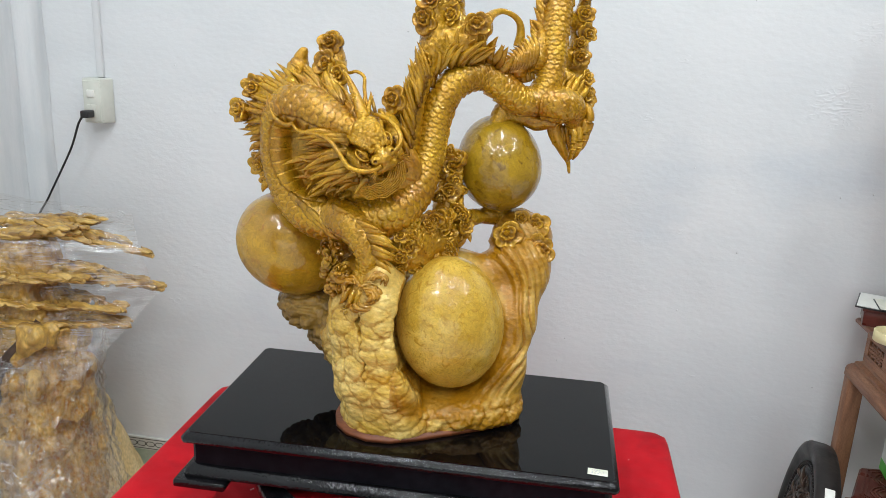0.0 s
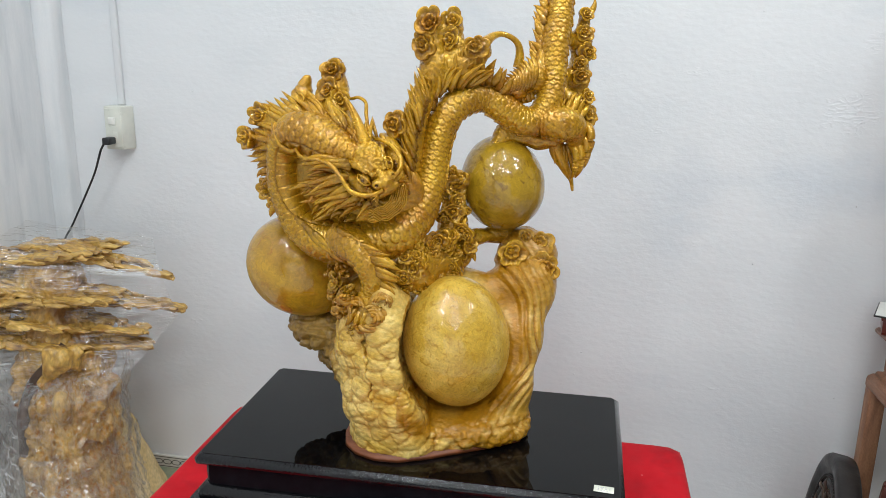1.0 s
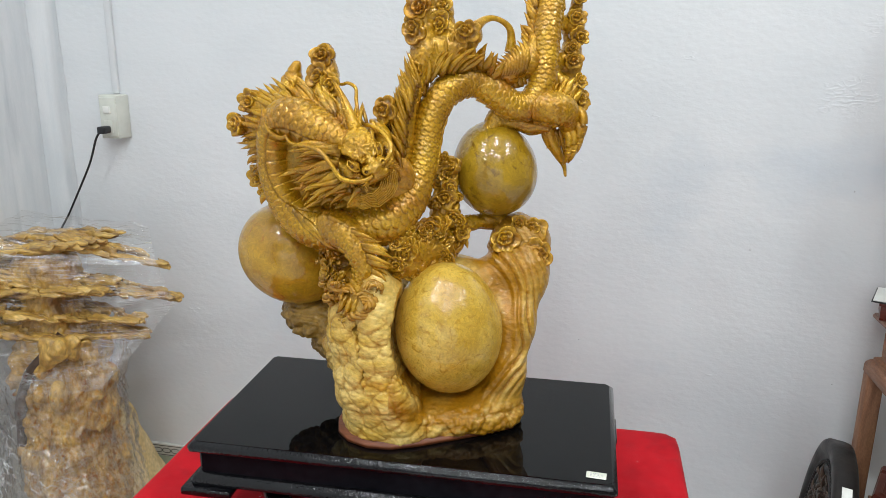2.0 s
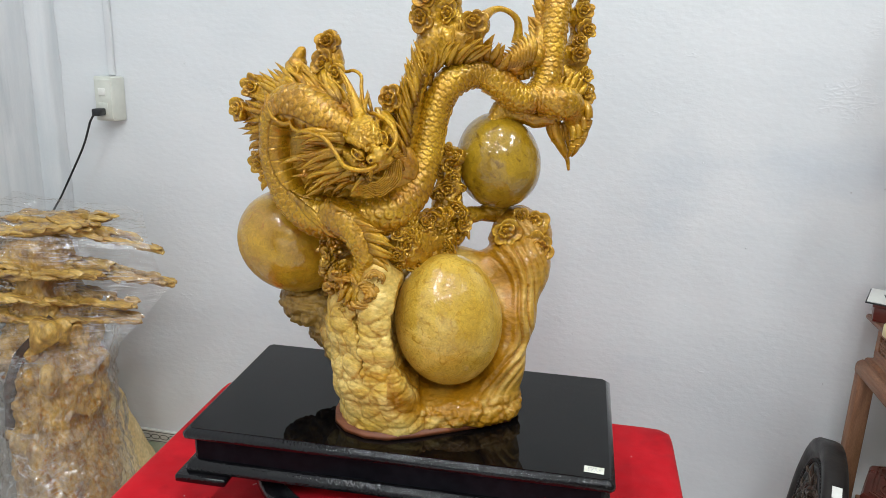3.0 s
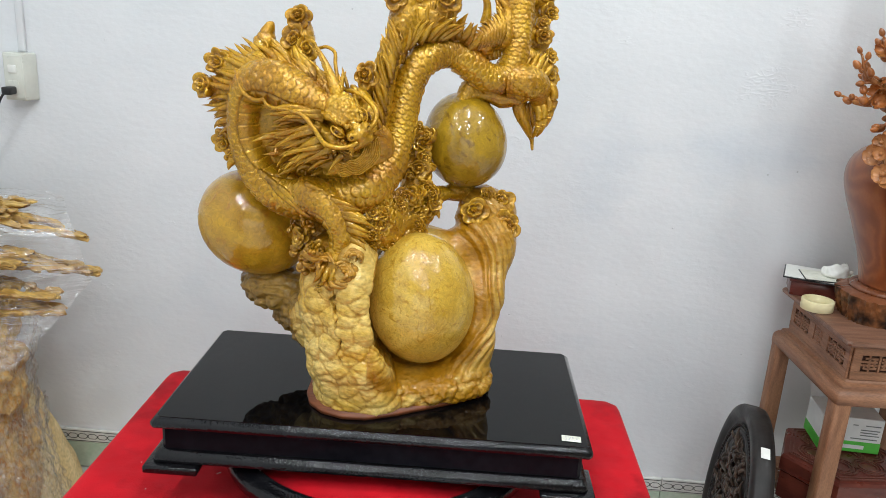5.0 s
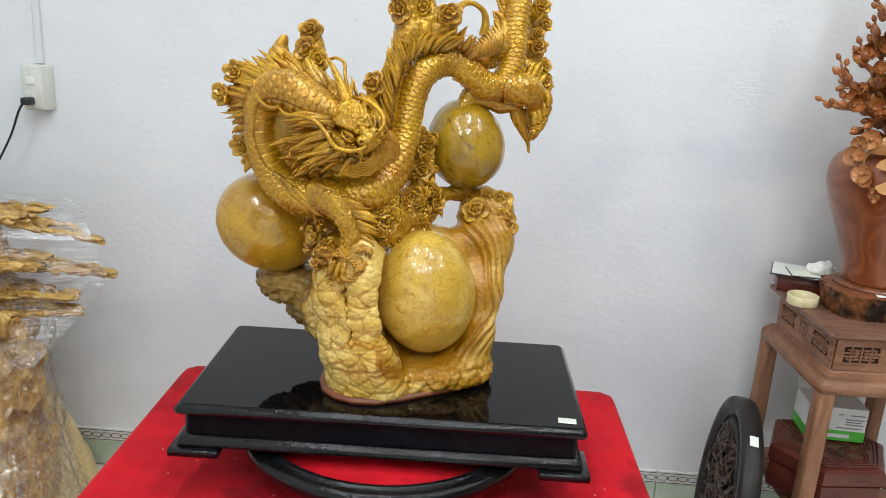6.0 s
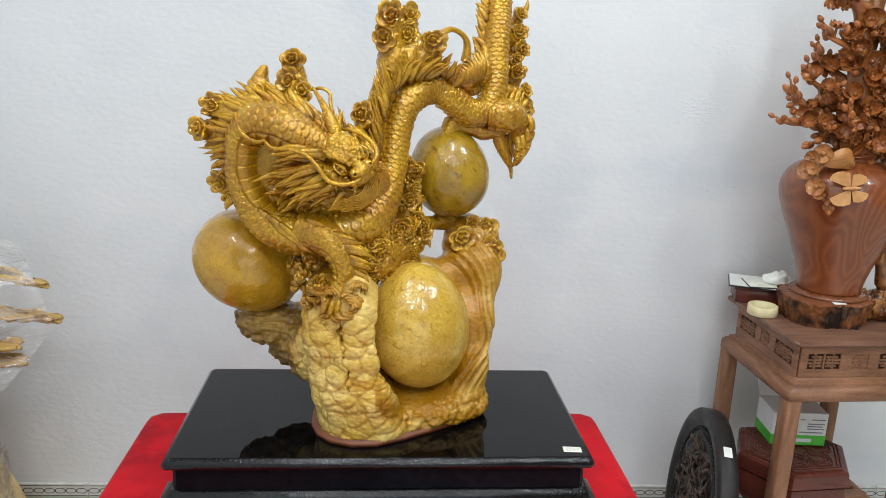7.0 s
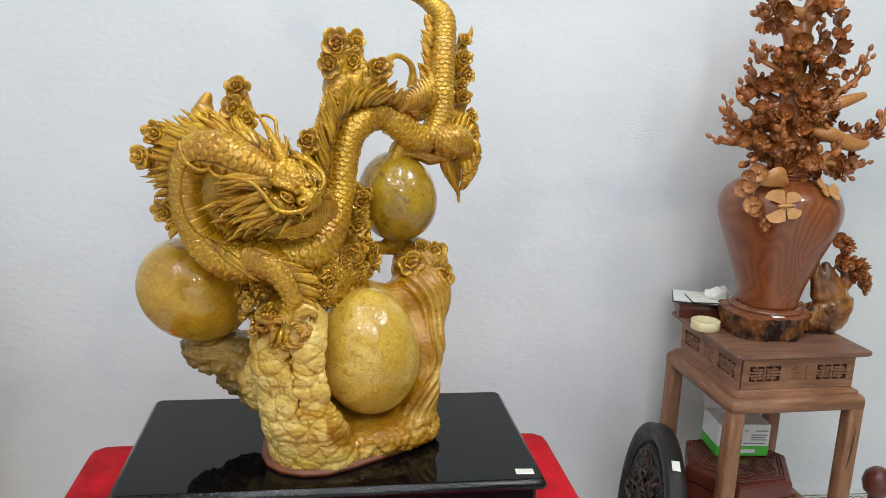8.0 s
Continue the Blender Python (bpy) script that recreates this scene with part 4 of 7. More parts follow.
g = ([tuple(Vector((p[0], p[1], max(0.0, p[2]))) * (1 + 0.30 * noise.noise(Vector(p) * 60) + 0.16 * abs(noise.noise(Vector(p) * 110 + Vector((4, 2, 1)))))) for p in tv], tf)
tagged(put("crumpled_tissue", g, PAPER, at=pose(1.040, -0.150, 0.8240)), "crumpled white tissue lying on the card", "tissue")

# ---------------------------------------------------------------- vase with the carved bouquet
VX, VY = 1.120, -0.262
stump = thing("stump_base", VX, VY, 0.7705, "dark rough-barked wood slice under the vase", "vase base")


def bark_wall(n=150, rows=15):
    """Sawn-off bark: ragged upright ridges round an uneven slice."""
    v = []
    for j in range(rows):
        z = 0.060 * j / (rows - 1)
        for i in range(n):
            a = 2 * math.pi * i / n
            c = Vector((math.cos(a), math.sin(a), 0))
            r = 0.104 + 0.012 * math.sin(2 * a + 0.6) + 0.006 * math.sin(5 * a + 1) + 0.010 * (z / 0.06)
            r += 0.010 * noise.noise(Vector((c.x * 14, c.y * 14, z * 12))) + 0.007 * noise.noise(Vector((c.x * 40, c.y * 40, z * 30 + 5))) + 0.004 * noise.noise(Vector((c.x * 90, c.y * 90, z * 120)))
            v.append((r * c.x, r * c.y, z - 0.004 * (j == 0)))
    f = [(j * n + i, j * n + (i + 1) % n, (j + 1) * n + (i + 1) % n, (j + 1) * n + i) for j in range(rows - 1) for i in range(n)]
    top = len(v)
    for k, h in ((0.93, 0.0635), (0.5, 0.0645), (0.01, 0.065)):
        v += [(x * k, y * k, h) for x, y, _ in v[top - n:top] ] if k == 0.93 else [(x * k / 0.93, y * k / 0.93, h) for x, y, _ in v[top:top + n]]
    g = [((rows - 1 + j) * n + i, (rows - 1 + j) * n + (i + 1) % n, (rows + j) * n + (i + 1) % n, (rows + j) * n + i) for j in range(3) for i in range(n)]
    return v, f, g


bv, bf, bg = bark_wall()
put("bark", (bv, bf), BARK, stump)
put("cut_face", ([(x, y, z + 0.0003) for x, y, z in bv], bg), STUMPTOP, stump)
put("turned_foot", lathe([(0.090, 0.063), (0.093, 0.067), (0.090, 0.072), (0.080, 0.0745), (0.001, 0.0745)], 60), STUMPTOP, stump)
g = box(-0.016, 0.016, -0.0075, 0.0075, 0, 0.0006)
put("label", moved(g, pose(-0.020, -0.092, 0.0650, 8, 0, 3)), PAPER, stump, "small white paper label")

vase = thing("wooden_vase", VX, VY, 0.845, "large polished red-brown wooden vase with swirling grain", "vase")
prof = [(0.082, 0.0), (0.085, 0.004), (0.088, 0.02), (0.098, 0.06), (0.116, 0.11), (0.136, 0.16), (0.155, 0.205), (0.168, 0.245), (0.1715, 0.27), (0.168, 0.295), (0.154, 0.322), (0.128, 0.342), (0.096, 0.353),
        (0.078, 0.357), (0.074, 0.362), (0.078, 0.368), (0.084, 0.370), (0.080, 0.373), (0.066, 0.368), (0.060, 0.340), (0.001, 0.335)]
s = spline([(r, 0, z) for r, z in prof], 0.008)
split_at = min(range(len(s)), key=lambda k: abs(s[k][2] - 0.357) + (10 if k > 90 else 0))
put("vase_body", lathe([(max(0.001, p[0] * 0.872), p[2] * 0.925) for p in s[:split_at + 1]], 96), VASEWOOD, vase)
put("rim", lathe([(max(0.001, p[0] * 0.872), p[2] * 0.925 + 0.0005) for p in s[split_at:]], 96), VASEWOOD, vase, "turned lip of the vase")
# carved flowers and a pale butterfly pinned on the shoulder
def petal(l, w, cup):
    """A cupped petal reaching along x."""
    v, f = [], []
    for i in range(5):
        s = (0, 0.3, 0.62, 0.88, 1)[i]
        for j in range(4):
            q = (j / 3 - 0.5) * 2
            ww = w * (0.40, 0.88, 1.0, 0.82, 0.34)[i] * q
            v.append((l * s, ww, cup * (s ** 2 + 0.7 * q * q * s)))
    for i in range(4):
        for j in range(3):
            f.append((i * 4 + j, (i + 1) * 4 + j, (i + 1) * 4 + j + 1, i * 4 + j + 1))
    return v, f


def blossom_mesh(petals, r, cup, seed, wood=None):
    """An open five-petalled flower with a domed middle, thick petals."""
    g = Geo()
    rd = random.Random(seed)
    for k in range(petals):
        a = 2 * math.pi * k / petals + rd.uniform(-0.15, 0.15)
        m = Matrix.Rotation(a, 4, "Z")
        v, f = petal(r * 0.92, r * 0.54, cup * rd.uniform(0.7, 1.3))
        t = r * 0.10
        n = len(v)
        v2 = v + [(x, y, z - t) for x, y, z in v]
        f2 = f + [tuple(i + n for i in q[::-1]) for q in f]
        rim = [0, 1, 2, 3, 7, 11, 15, 19, 18, 17, 16, 12, 8, 4]
        f2 += [(rim[i], rim[i - 1], rim[i - 1] + n, rim[i] + n) for i in range(len(rim))]
        g.add(moved((v2, f2), m))
    g.add(ellipsoid((0, 0, r * 0.12), (r * 0.24, r * 0.24, r * 0.2), nu=8, nv=5))
    return g.mesh("blossom", [wood or FLOWERWOOD], True)


def bud_mesh(r):
    g = Geo().add(ellipsoid((0, 0, r * 0.85), (r * 0.72, r * 0.66, r), nu=12, nv=8, egg=0.22))
    g.add(ellipsoid((0, 0, r * 0.1), (r * 0.42, r * 0.42, r * 0.25), nu=9, nv=5))
    return g.mesh("bud", [FLOWERWOOD], True)


BLOSSOMS = [blossom_mesh(5, 0.026, 0.010, 1), blossom_mesh(5, 0.022, 0.015, 2), blossom_mesh(6, 0.027, 0.008, 3), blossom_mesh(5, 0.020, 0.015, 4)]
ORCHIDS = [blossom_mesh(5, 0.018, 0.003, 11, ORCHIDWOOD), blossom_mesh(5, 0.016, 0.005, 12, ORCHIDWOOD)]
BUD = bud_mesh(0.0125)
SMALLBUD = bud_mesh(0.0098)


def facing(p, d, roll=0.0):
    return Matrix.Translation(p) @ Vector(d).to_track_quat("Z", "Y").to_matrix().to_4x4() @ Matrix.Rotation(roll, 4, "Z")


sprig = thing("carved_sprig", VX, VY, 0.845, "carved wooden orchid spray and moth pinned on the vase shoulder", "carving")
for k, (x, y, z, big) in enumerate(((-0.118, -0.088, 0.352, 2), (-0.136, -0.080, 0.340, 0), (-0.146, -0.080, 0.312, 2), (-0.140, -0.095, 0.318, 1), (-0.130, -0.100, 0.276, 2), (-0.122, -0.106, 0.262, 0), (-0.098, -0.112, 0.232, 3))):
    share("flower", ORCHIDS[k % 2], sprig, facing(Vector((x, y, z)), (x, y - 0.05, 0.03), k) @ Matrix.Scale((1.35, 1.2, 1.35, 1.0, 1.3, 1.0, 0.8)[k], 4))
for x, y, z in ((-0.094, -0.112, 0.224), (-0.100, -0.110, 0.244)):
    share("bud", SMALLBUD, sprig, facing(Vector((x, y, z)), (x, y, -0.08)))
put("stem", tube([(-0.06, -0.06, 0.345, 0.004), (-0.100, -0.085, 0.335, 0.005), (-0.126, -0.088, 0.305, 0.0045), (-0.116, -0.100, 0.26, 0.004), (-0.096, -0.110, 0.23, 0.003)], 0.01, 7), FLOWERWOOD, sprig)
# fluted leaf over the shoulder
v, f = [], []
for i in range(13):
    q = i / 12
    for j in range(9):
        e = j / 4 - 1
        w = 0.024 * math.sin(math.pi * min(1, 0.15 + 0.75 * q)) * e
        v.append((-0.112 + 0.068 * q + 0.3 * w, -0.098 - 0.010 * math.sin(3 * q) + 0.006 * abs(e), 0.335 + 0.030 * math.sin(2.2 * q) + w - 0.034 * q + 0.0022 * (j % 2)))
n = len(v)
f = [(i * 9 + j, (i + 1) * 9 + j, (i + 1) * 9 + j + 1, i * 9 + j + 1) for i in range(12) for j in range(8)]
put("leaf", (v + [(x, y + 0.003, z) for x, y, z in v], f + [tuple(k + n for k in q[::-1]) for q in f]), STUBWOOD, sprig)


def wing(sx, l, w):
    """Fore and hind wing with a scalloped edge and raised veins."""
    g = Geo()
    for ang, k, tip in ((34, 1.0, 1.0), (-38, 0.80, 0.75)):
        v, n, rows = [], 15, 5
        for r in range(rows):
            for i in range(n):
                a = radians(ang) + radians(62) * (i / (n - 1) - 0.5)
                e = 1 + 0.20 * tip * math.cos(3.2 * (i / (n - 1) - (0.8 if ang > 0 else 0.3))) + 0.04 * abs(math.sin(i * 1.1))
                q = l * k * e * (r / (rows - 1)) * 0.9
                v.append((sx * q * math.cos(a), q * math.sin(a), 0.002 + 0.10 * q + 0.0008 * (i % 2)))
        m = len(v)
        f = [(r * n + i, (r + 1) * n + i, (r + 1) * n + i + 1, r * n + i + 1) for r in range(rows - 1) for i in range(n - 1)]
        g.add((v + [(x, y, z - 0.003) for x, y, z in v], f + [tuple(j + m for j in q[::-1]) for q in f]))
    return g


def moth(name, a, z, r, roll, mat, s=1.0):
    p = Vector((r * math.cos(radians(a)), r * math.sin(radians(a)), z))
    m = facing(p, (math.cos(radians(a)), math.sin(radians(a)), 0.15 + 2.0 * max(0, z - 0.28) / 0.06), radians(roll)) @ Matrix.Scale(s, 4)
    body = put(name, Geo().add(tube([(0, -0.018, 0.003, 0.002), (0, 0, 0.005, 0.0042), (0, 0.016, 0.004, 0.003)], 0.004, 8)), mat, sprig, "pale wooden butterfly", at=m)
    for sx in (-1, 1):
        put("wing", wing(sx, 0.042, 0.020), mat, body)
    return body


moth("butterfly", -116, 0.280, 0.150, 98, PALEWOOD, 1.1)
moth("butterfly", -66, 0.312, 0.126, -30, PALEWOOD, 0.85)

bouquet = thing("carved_bouquet", VX, VY, 1.168, "carved brown wooden blossom tree standing in the vase", "carving")
rb = random.Random(7)
put("trunk", Geo().add(tube([(0.0, 0, -0.06, 0.046), (0.0, 0.0, 0.00, 0.046), (0.0, 0.0, 0.05, 0.052), (0.012, 0.0, 0.11, 0.056), (0.0, 0.0, 0.18, 0.036), (-0.012, 0, 0.24, 0.028), (-0.020, 0, 0.29, 0.026), (-0.030, 0, 0.34, 0.016), (-0.062, 0, 0.39, 0.010), (-0.088, 0, 0.43, 0.008), (-0.098, 0, 0.50, 0.006)], 0.010, 16))
    .add(tube([(-0.018, 0, 0.28, 0.020), (-0.006, 0, 0.335, 0.022), (0.006, 0, 0.39, 0.016), (0.014, 0, 0.44, 0.012), (0.020, 0, 0.53, 0.006)], 0.010, 14)), FLOWERWOOD, bouquet)

# limbs: height on the trunk, elbow, and the upright spire of buds at the end
limbs = [(0.21, (0.066, -0.005, 0.275), (0.092, -0.005, 0.405)), (0.17, (0.125, -0.015, 0.235), (0.168, -0.015, 0.320)), (0.12, (0.200, -0.010, 0.115), (0.246, -0.010, 0.200)), (0.06, (0.150, -0.02, 0.045), (0.205, -0.02, 0.050)),
         (0.24, (-0.060, -0.01, 0.275), (-0.122, -0.01, 0.322)), (0.12, (-0.096, -0.015, 0.168), (-0.146, -0.015, 0.230)), (0.09, (-0.122, -0.005, 0.126), (-0.180, -0.005, 0.192)), (0.06, (-0.115, -0.015, 0.090), (-0.207, -0.015, 0.104)),
         (0.05, (-0.066, -0.02, 0.072), (-0.122, -0.03, 0.042)), (0.36, (-0.080, 0.0, 0.385), (-0.112, 0.0, 0.405)), (0.38, (0.030, -0.01, 0.41), (0.050, -0.01, 0.450)), (0.26, (0.030, 0.02, 0.31), (0.058, 0.02, 0.370)),
         (0.18, (-0.06, 0.05, 0.22), (-0.090, 0.06, 0.280)), (0.10, (0.08, 0.07, 0.16), (0.150, 0.08, 0.200)), (0.08, (-0.06, 0.07, 0.12), (-0.120, 0.09, 0.150)), (0.15, (0.07, 0.03, 0.18), (0.130, 0.04, 0.190)),
         (0.06, (0.03, -0.08, 0.06), (0.060, -0.10, 0.100)), (0.08, (-0.04, -0.07, 0.09), (-0.070, -0.09, 0.140)), (0.15, (0.04, -0.05, 0.17), (0.060, -0.06, 0.200)), (0.40, (-0.090, 0.0, 0.44), (-0.100, 0.0, 0.53)), (0.40, (0.010, 0.0, 0.45), (0.014, 0.0, 0.55)),
         (0.03, (0.10, 0.04, 0.03), (0.15, 0.05, 0.06)), (0.05, (0.10, -0.04, 0.05), (0.14, -0.05, 0.02))]


def sprout(name, mesh, q, d, size=1.0):
    share(name, mesh, bouquet, facing(Vector(q), Vector(d), rb.uniform(0, 6)) @ Matrix.Scale(size, 4))


for z0, mid, tip in limbs:
    a, m, b = np.array((0.0, 0.0, z0)), np.array(mid), np.array(tip)
    put("branch", tube([(*a, 0.018), (*(a * 0.5 + m * 0.5 - (0, 0, 0.006)), 0.013), (*m, 0.009), (*(m * 0.5 + b * 0.5 + (0.012 * np.sign(b[0]), 0, -0.006)), 0.005), (*b, 0.0025)], 0.010, 8), FLOWERWOOD, bouquet)
    path = spline([tuple(a), tuple(m), tuple(m * 0.5 + b * 0.5 + (0.012 * np.sign(b[0]), 0, -0.006)), tuple(b)], 0.004)
    n = len(path)
    axis = unit(b - m)
    # blossoms on the inner stretch
    for k in range(10):
        p = path[int(n * rb.uniform(0.22, 0.74))]
        off = unit(np.array([rb.gauss(0, 1), rb.gauss(-0.5, 1), rb.gauss(0.2, 1)])) * rb.uniform(0.014, 0.030)
        put("twig", tube([(*p, 0.0045), (*(p + off * 0.6), 0.0035), (*(p + off), 0.0028)], 0.008, 5), FLOWERWOOD, bouquet)
        sprout("blossom" if k % 3 else "bud", rb.choice(BLOSSOMS) if k % 3 else BUD, p + off, off, rb.uniform(0.72, 1.0))
    # buds in a spire
    m_ = max(6, int(np.linalg.norm(b - m) / 0.0125))
    for k in range(m_):
        q = 0.55 + 0.45 * k / (m_ - 1)
        p = path[min(n - 1, int(q * (n - 1)))]
        turn = k * 2.4
        side = np.array((math.cos(turn), 0.7 * math.sin(turn), 0.0))
        off = unit(side + axis * 0.9) * (0.017 * (1.15 - 0.5 * k / m_))
        if k == m_ - 1:
            off = axis * 0.006
        put("twig", tube([(*p, 0.003), (*(p + off * 0.5), 0.0025), (*(p + off), 0.002)], 0.006, 5), FLOWERWOOD, bouquet)
        sprout("bud", BUD if k < m_ * 0.6 else SMALLBUD, p + off, unit(off + axis * 0.012 + (0, 0, 0.006)), rb.uniform(0.85, 1.1))
# blossoms set on the trunk
for k in range(60):
    z, ang = rb.uniform(0.005, 0.34), rb.uniform(-3.0, 0.2)
    rr = 0.058 - 0.085 * z
    p = np.array((rr * math.cos(ang) - 0.06 * max(0, z - 0.15), rr * math.sin(ang), z))
    sprout("blossom" if k % 4 else "bud", rb.choice(BLOSSOMS) if k % 4 else BUD, p, (math.cos(ang), math.sin(ang), rb.uniform(-0.1, 0.6)), rb.uniform(0.8, 1.2))
# pale-grained cut branch stubs on the bouquet's flank
put("stub", tube([(0.02, -0.04, 0.130, 0.010), (0.065, -0.058, 0.124, 0.018), (0.115, -0.060, 0.104, 0.019), (0.150, -0.055, 0.098, 0.015), (0.178, -0.050, 0.102, 0.008)], 0.008, 12), STUBWOOD, bouquet)
put("stub", tube([(0.04, -0.035, 0.186, 0.012), (0.085, -0.045, 0.196, 0.016), (0.125, -0.042, 0.208, 0.013), (0.160, -0.038, 0.219, 0.008)], 0.008, 12), STUBWOOD, bouquet)

# carved root with a blossom twig beside the vase
roots = thing("carved_root", 1.30, -0.20, 0.7705, "carved amber root with a blossoming twig beside the vase", "carving")
ro = Field((-0.16, -0.16, -0.001), (0.10, 0.06, 0.24), 0.0032)
ro.chain([(-0.095, -0.060, 0.030, 0.030), (-0.050, -0.070, 0.036, 0.036), (-0.005, -0.070, 0.044, 0.040), (0.015, -0.070, 0.070, 0.034), (-0.010, -0.070, 0.115, 0.030), (-0.030, -0.070, 0.150, 0.022), (-0.034, -0.070, 0.178, 0.010)], 0.02)
ro.chain([(-0.010, -0.085, 0.015, 0.020), (0.012, -0.085, 0.040, 0.020), (0.020, -0.080, 0.080, 0.018)], 0.01)
ro.chain([(0.010, -0.070, 0.100, 0.018), (0.030, -0.070, 0.128, 0.014), (0.026, -0.070, 0.160, 0.012), (-0.004, -0.070, 0.175, 0.006)], 0.008)
ro.chain([(-0.045, -0.075, 0.100, 0.022), (-0.062, -0.075, 0.150, 0.012), (-0.060, -0.075, 0.185, 0.005)], 0.010)
for k in range(90):
    a = rb.uniform(3.4, 6.2)
    ro.oval((-0.050 + 0.070 * math.cos(a) + rb.uniform(-0.02, 0.03), -0.070 + 0.042 * math.sin(a), rb.uniform(0.01, 0.085)), (rb.uniform(0.003, 0.007), 0.005, rb.uniform(0.006, 0.016)), 0.003)
ro.floor(0.0)
put("root", ro.surface(), ROOTWOOD, roots)
put("twig", tube([(0.014, -0.07, 0.120, 0.012), (0.028, -0.072, 0.170, 0.009), (0.005, -0.072, 0.220, 0.007), (-0.012, -0.072, 0.262, 0.004)], 0.008, 8), FLOWERWOOD, roots)
put("twig", tube([(0.020, -0.07, 0.200, 0.008), (0.055, -0.072, 0.180, 0.007), (0.072, -0.072, 0.130, 0.004)], 0.008, 8), FLOWERWOOD, roots)
for k in range(30):
    q = rb.random()
    x, z = (-0.010 + 0.030 * q * 2, 0.262 - 0.075 * q * 2) if q < 0.5 else (0.020 + 0.055 * (2 * q - 1), 0.187 - 0.065 * (2 * q - 1))
    p = Vector((x + rb.uniform(-0.012, 0.014), -0.076 + rb.uniform(-0.014, 0.008), z + rb.uniform(-0.014, 0.012)))
    share("blossom" if k % 2 else "bud", rb.choice(BLOSSOMS) if k % 2 else SMALLBUD, roots, facing(p, (rb.uniform(-0.3, 1), -0.9, rb.uniform(-0.2, 0.6)), k) @ Matrix.Scale(0.85, 4))

# ---------------------------------------------------------------- carved round plaque leaning on the stand
plaque = thing("carved_plaque", 0.800, -0.42, 0.0, "round black carved wooden plaque leaning on the stand", "plaque")
PR = 0.258
plaque.matrix_basis = Matrix.Translation((0.810, -0.340, 0.266)) @ pose(0, 0, 0, 0, 0, -10) @ pose(0, 0, 0, 0, -84, 0)
put("rim", lathe([(PR - 0.012, -0.034), (PR - 0.002, -0.030), (PR, -0.020), (PR, 0.008), (PR - 0.004, 0.015), (PR - 0.012, 0.017), (PR - 0.030, 0.016), (PR - 0.036, 0.010), (PR - 0.046, 0.006)], 96), PLAQUE, plaque)
g = Geo()
for i in range(110):
    a = 2 * math.pi * i / 110
    g.add(ellipsoid(((PR - 0.054) * math.cos(a), (PR - 0.054) * math.sin(a), 0.007), (0.0062, 0.0062, 0.006), nu=7, nv=4))
put("bead_ring", g, PLAQUE, plaque)
put("field", lathe([(PR - 0.046, -0.006), (PR - 0.062, 0.003), (0.001, 0.003)], 72), PLAQUE, plaque)
put("inner_ring", lathe([(PR - 0.066, 0.003), (PR - 0.068, 0.010), (PR - 0.076, 0.011), (PR - 0.080, 0.003)], 72, cap=False), PLAQUE, plaque)
rp = random.Random(5)
g = Geo()
for i in range(260):
    a, r = rp.uniform(0, 6.28), (PR - 0.092) * math.sqrt(rp.random())
    x, y = r * math.cos(a), r * math.sin(a)
    if i % 3 == 0:
        g.add(rosette((x, y, 0.006), (rp.uniform(-0.3, 0.3), rp.uniform(-0.3, 0.3), 1), rp.uniform(0.010, 0.020), rp.uniform(0, 6), 5, 0.6))
    else:
        b = rp.uniform(0, 6.28)
        l = rp.uniform(0.02, 0.05)
        g.add(spike((x, y, 0.005), (x + l * math.cos(b), y + l * math.sin(b), 0.014), 0.006, (0.006 * math.sin(b), 0, 0.007), side=(0, 0, 1), flat=0.7))
put("relief", g, PLAQUE_RELIEF, plaque)
put("paper_label", box(-0.010, 0.010, -0.014, 0.014, 0, 0.0007), PAPER, plaque, "small white paper label", smooth=False,
         at=pose(0, 0, 0, 0, 0, -28) @ pose(PR + 0.001, 0, -0.008, 0, 90, 0))

# dark carved knob of another piece on the floor by the stand
knob = tagged(put("carved_finial", lathe([(0.035, 0.0), (0.045, 0.01), (0.045, 0.04), (0.03, 0.055), (0.022, 0.10), (0.028, 0.20), (0.022, 0.28), (0.018, 0.31), (0.034, 0.325), (0.040, 0.35), (0.034, 0.375), (0.018, 0.39), (0.001, 0.393)], 40), REDBOX,
                  at=pose(1.475, -0.33, -0.0)), "dark red turned wooden post on the floor", "carving")


# ---------------------------------------------------------------- carving wrapped in clear film, in the corner
wrapped = thing("wrapped_carving", -1.10, -0.36, 0, "tall gnarled yellow wood carving wrapped in wrinkled clear plastic film", "carving")
O = Vector((-1.10, -0.36, 0))
rw = random.Random(21)


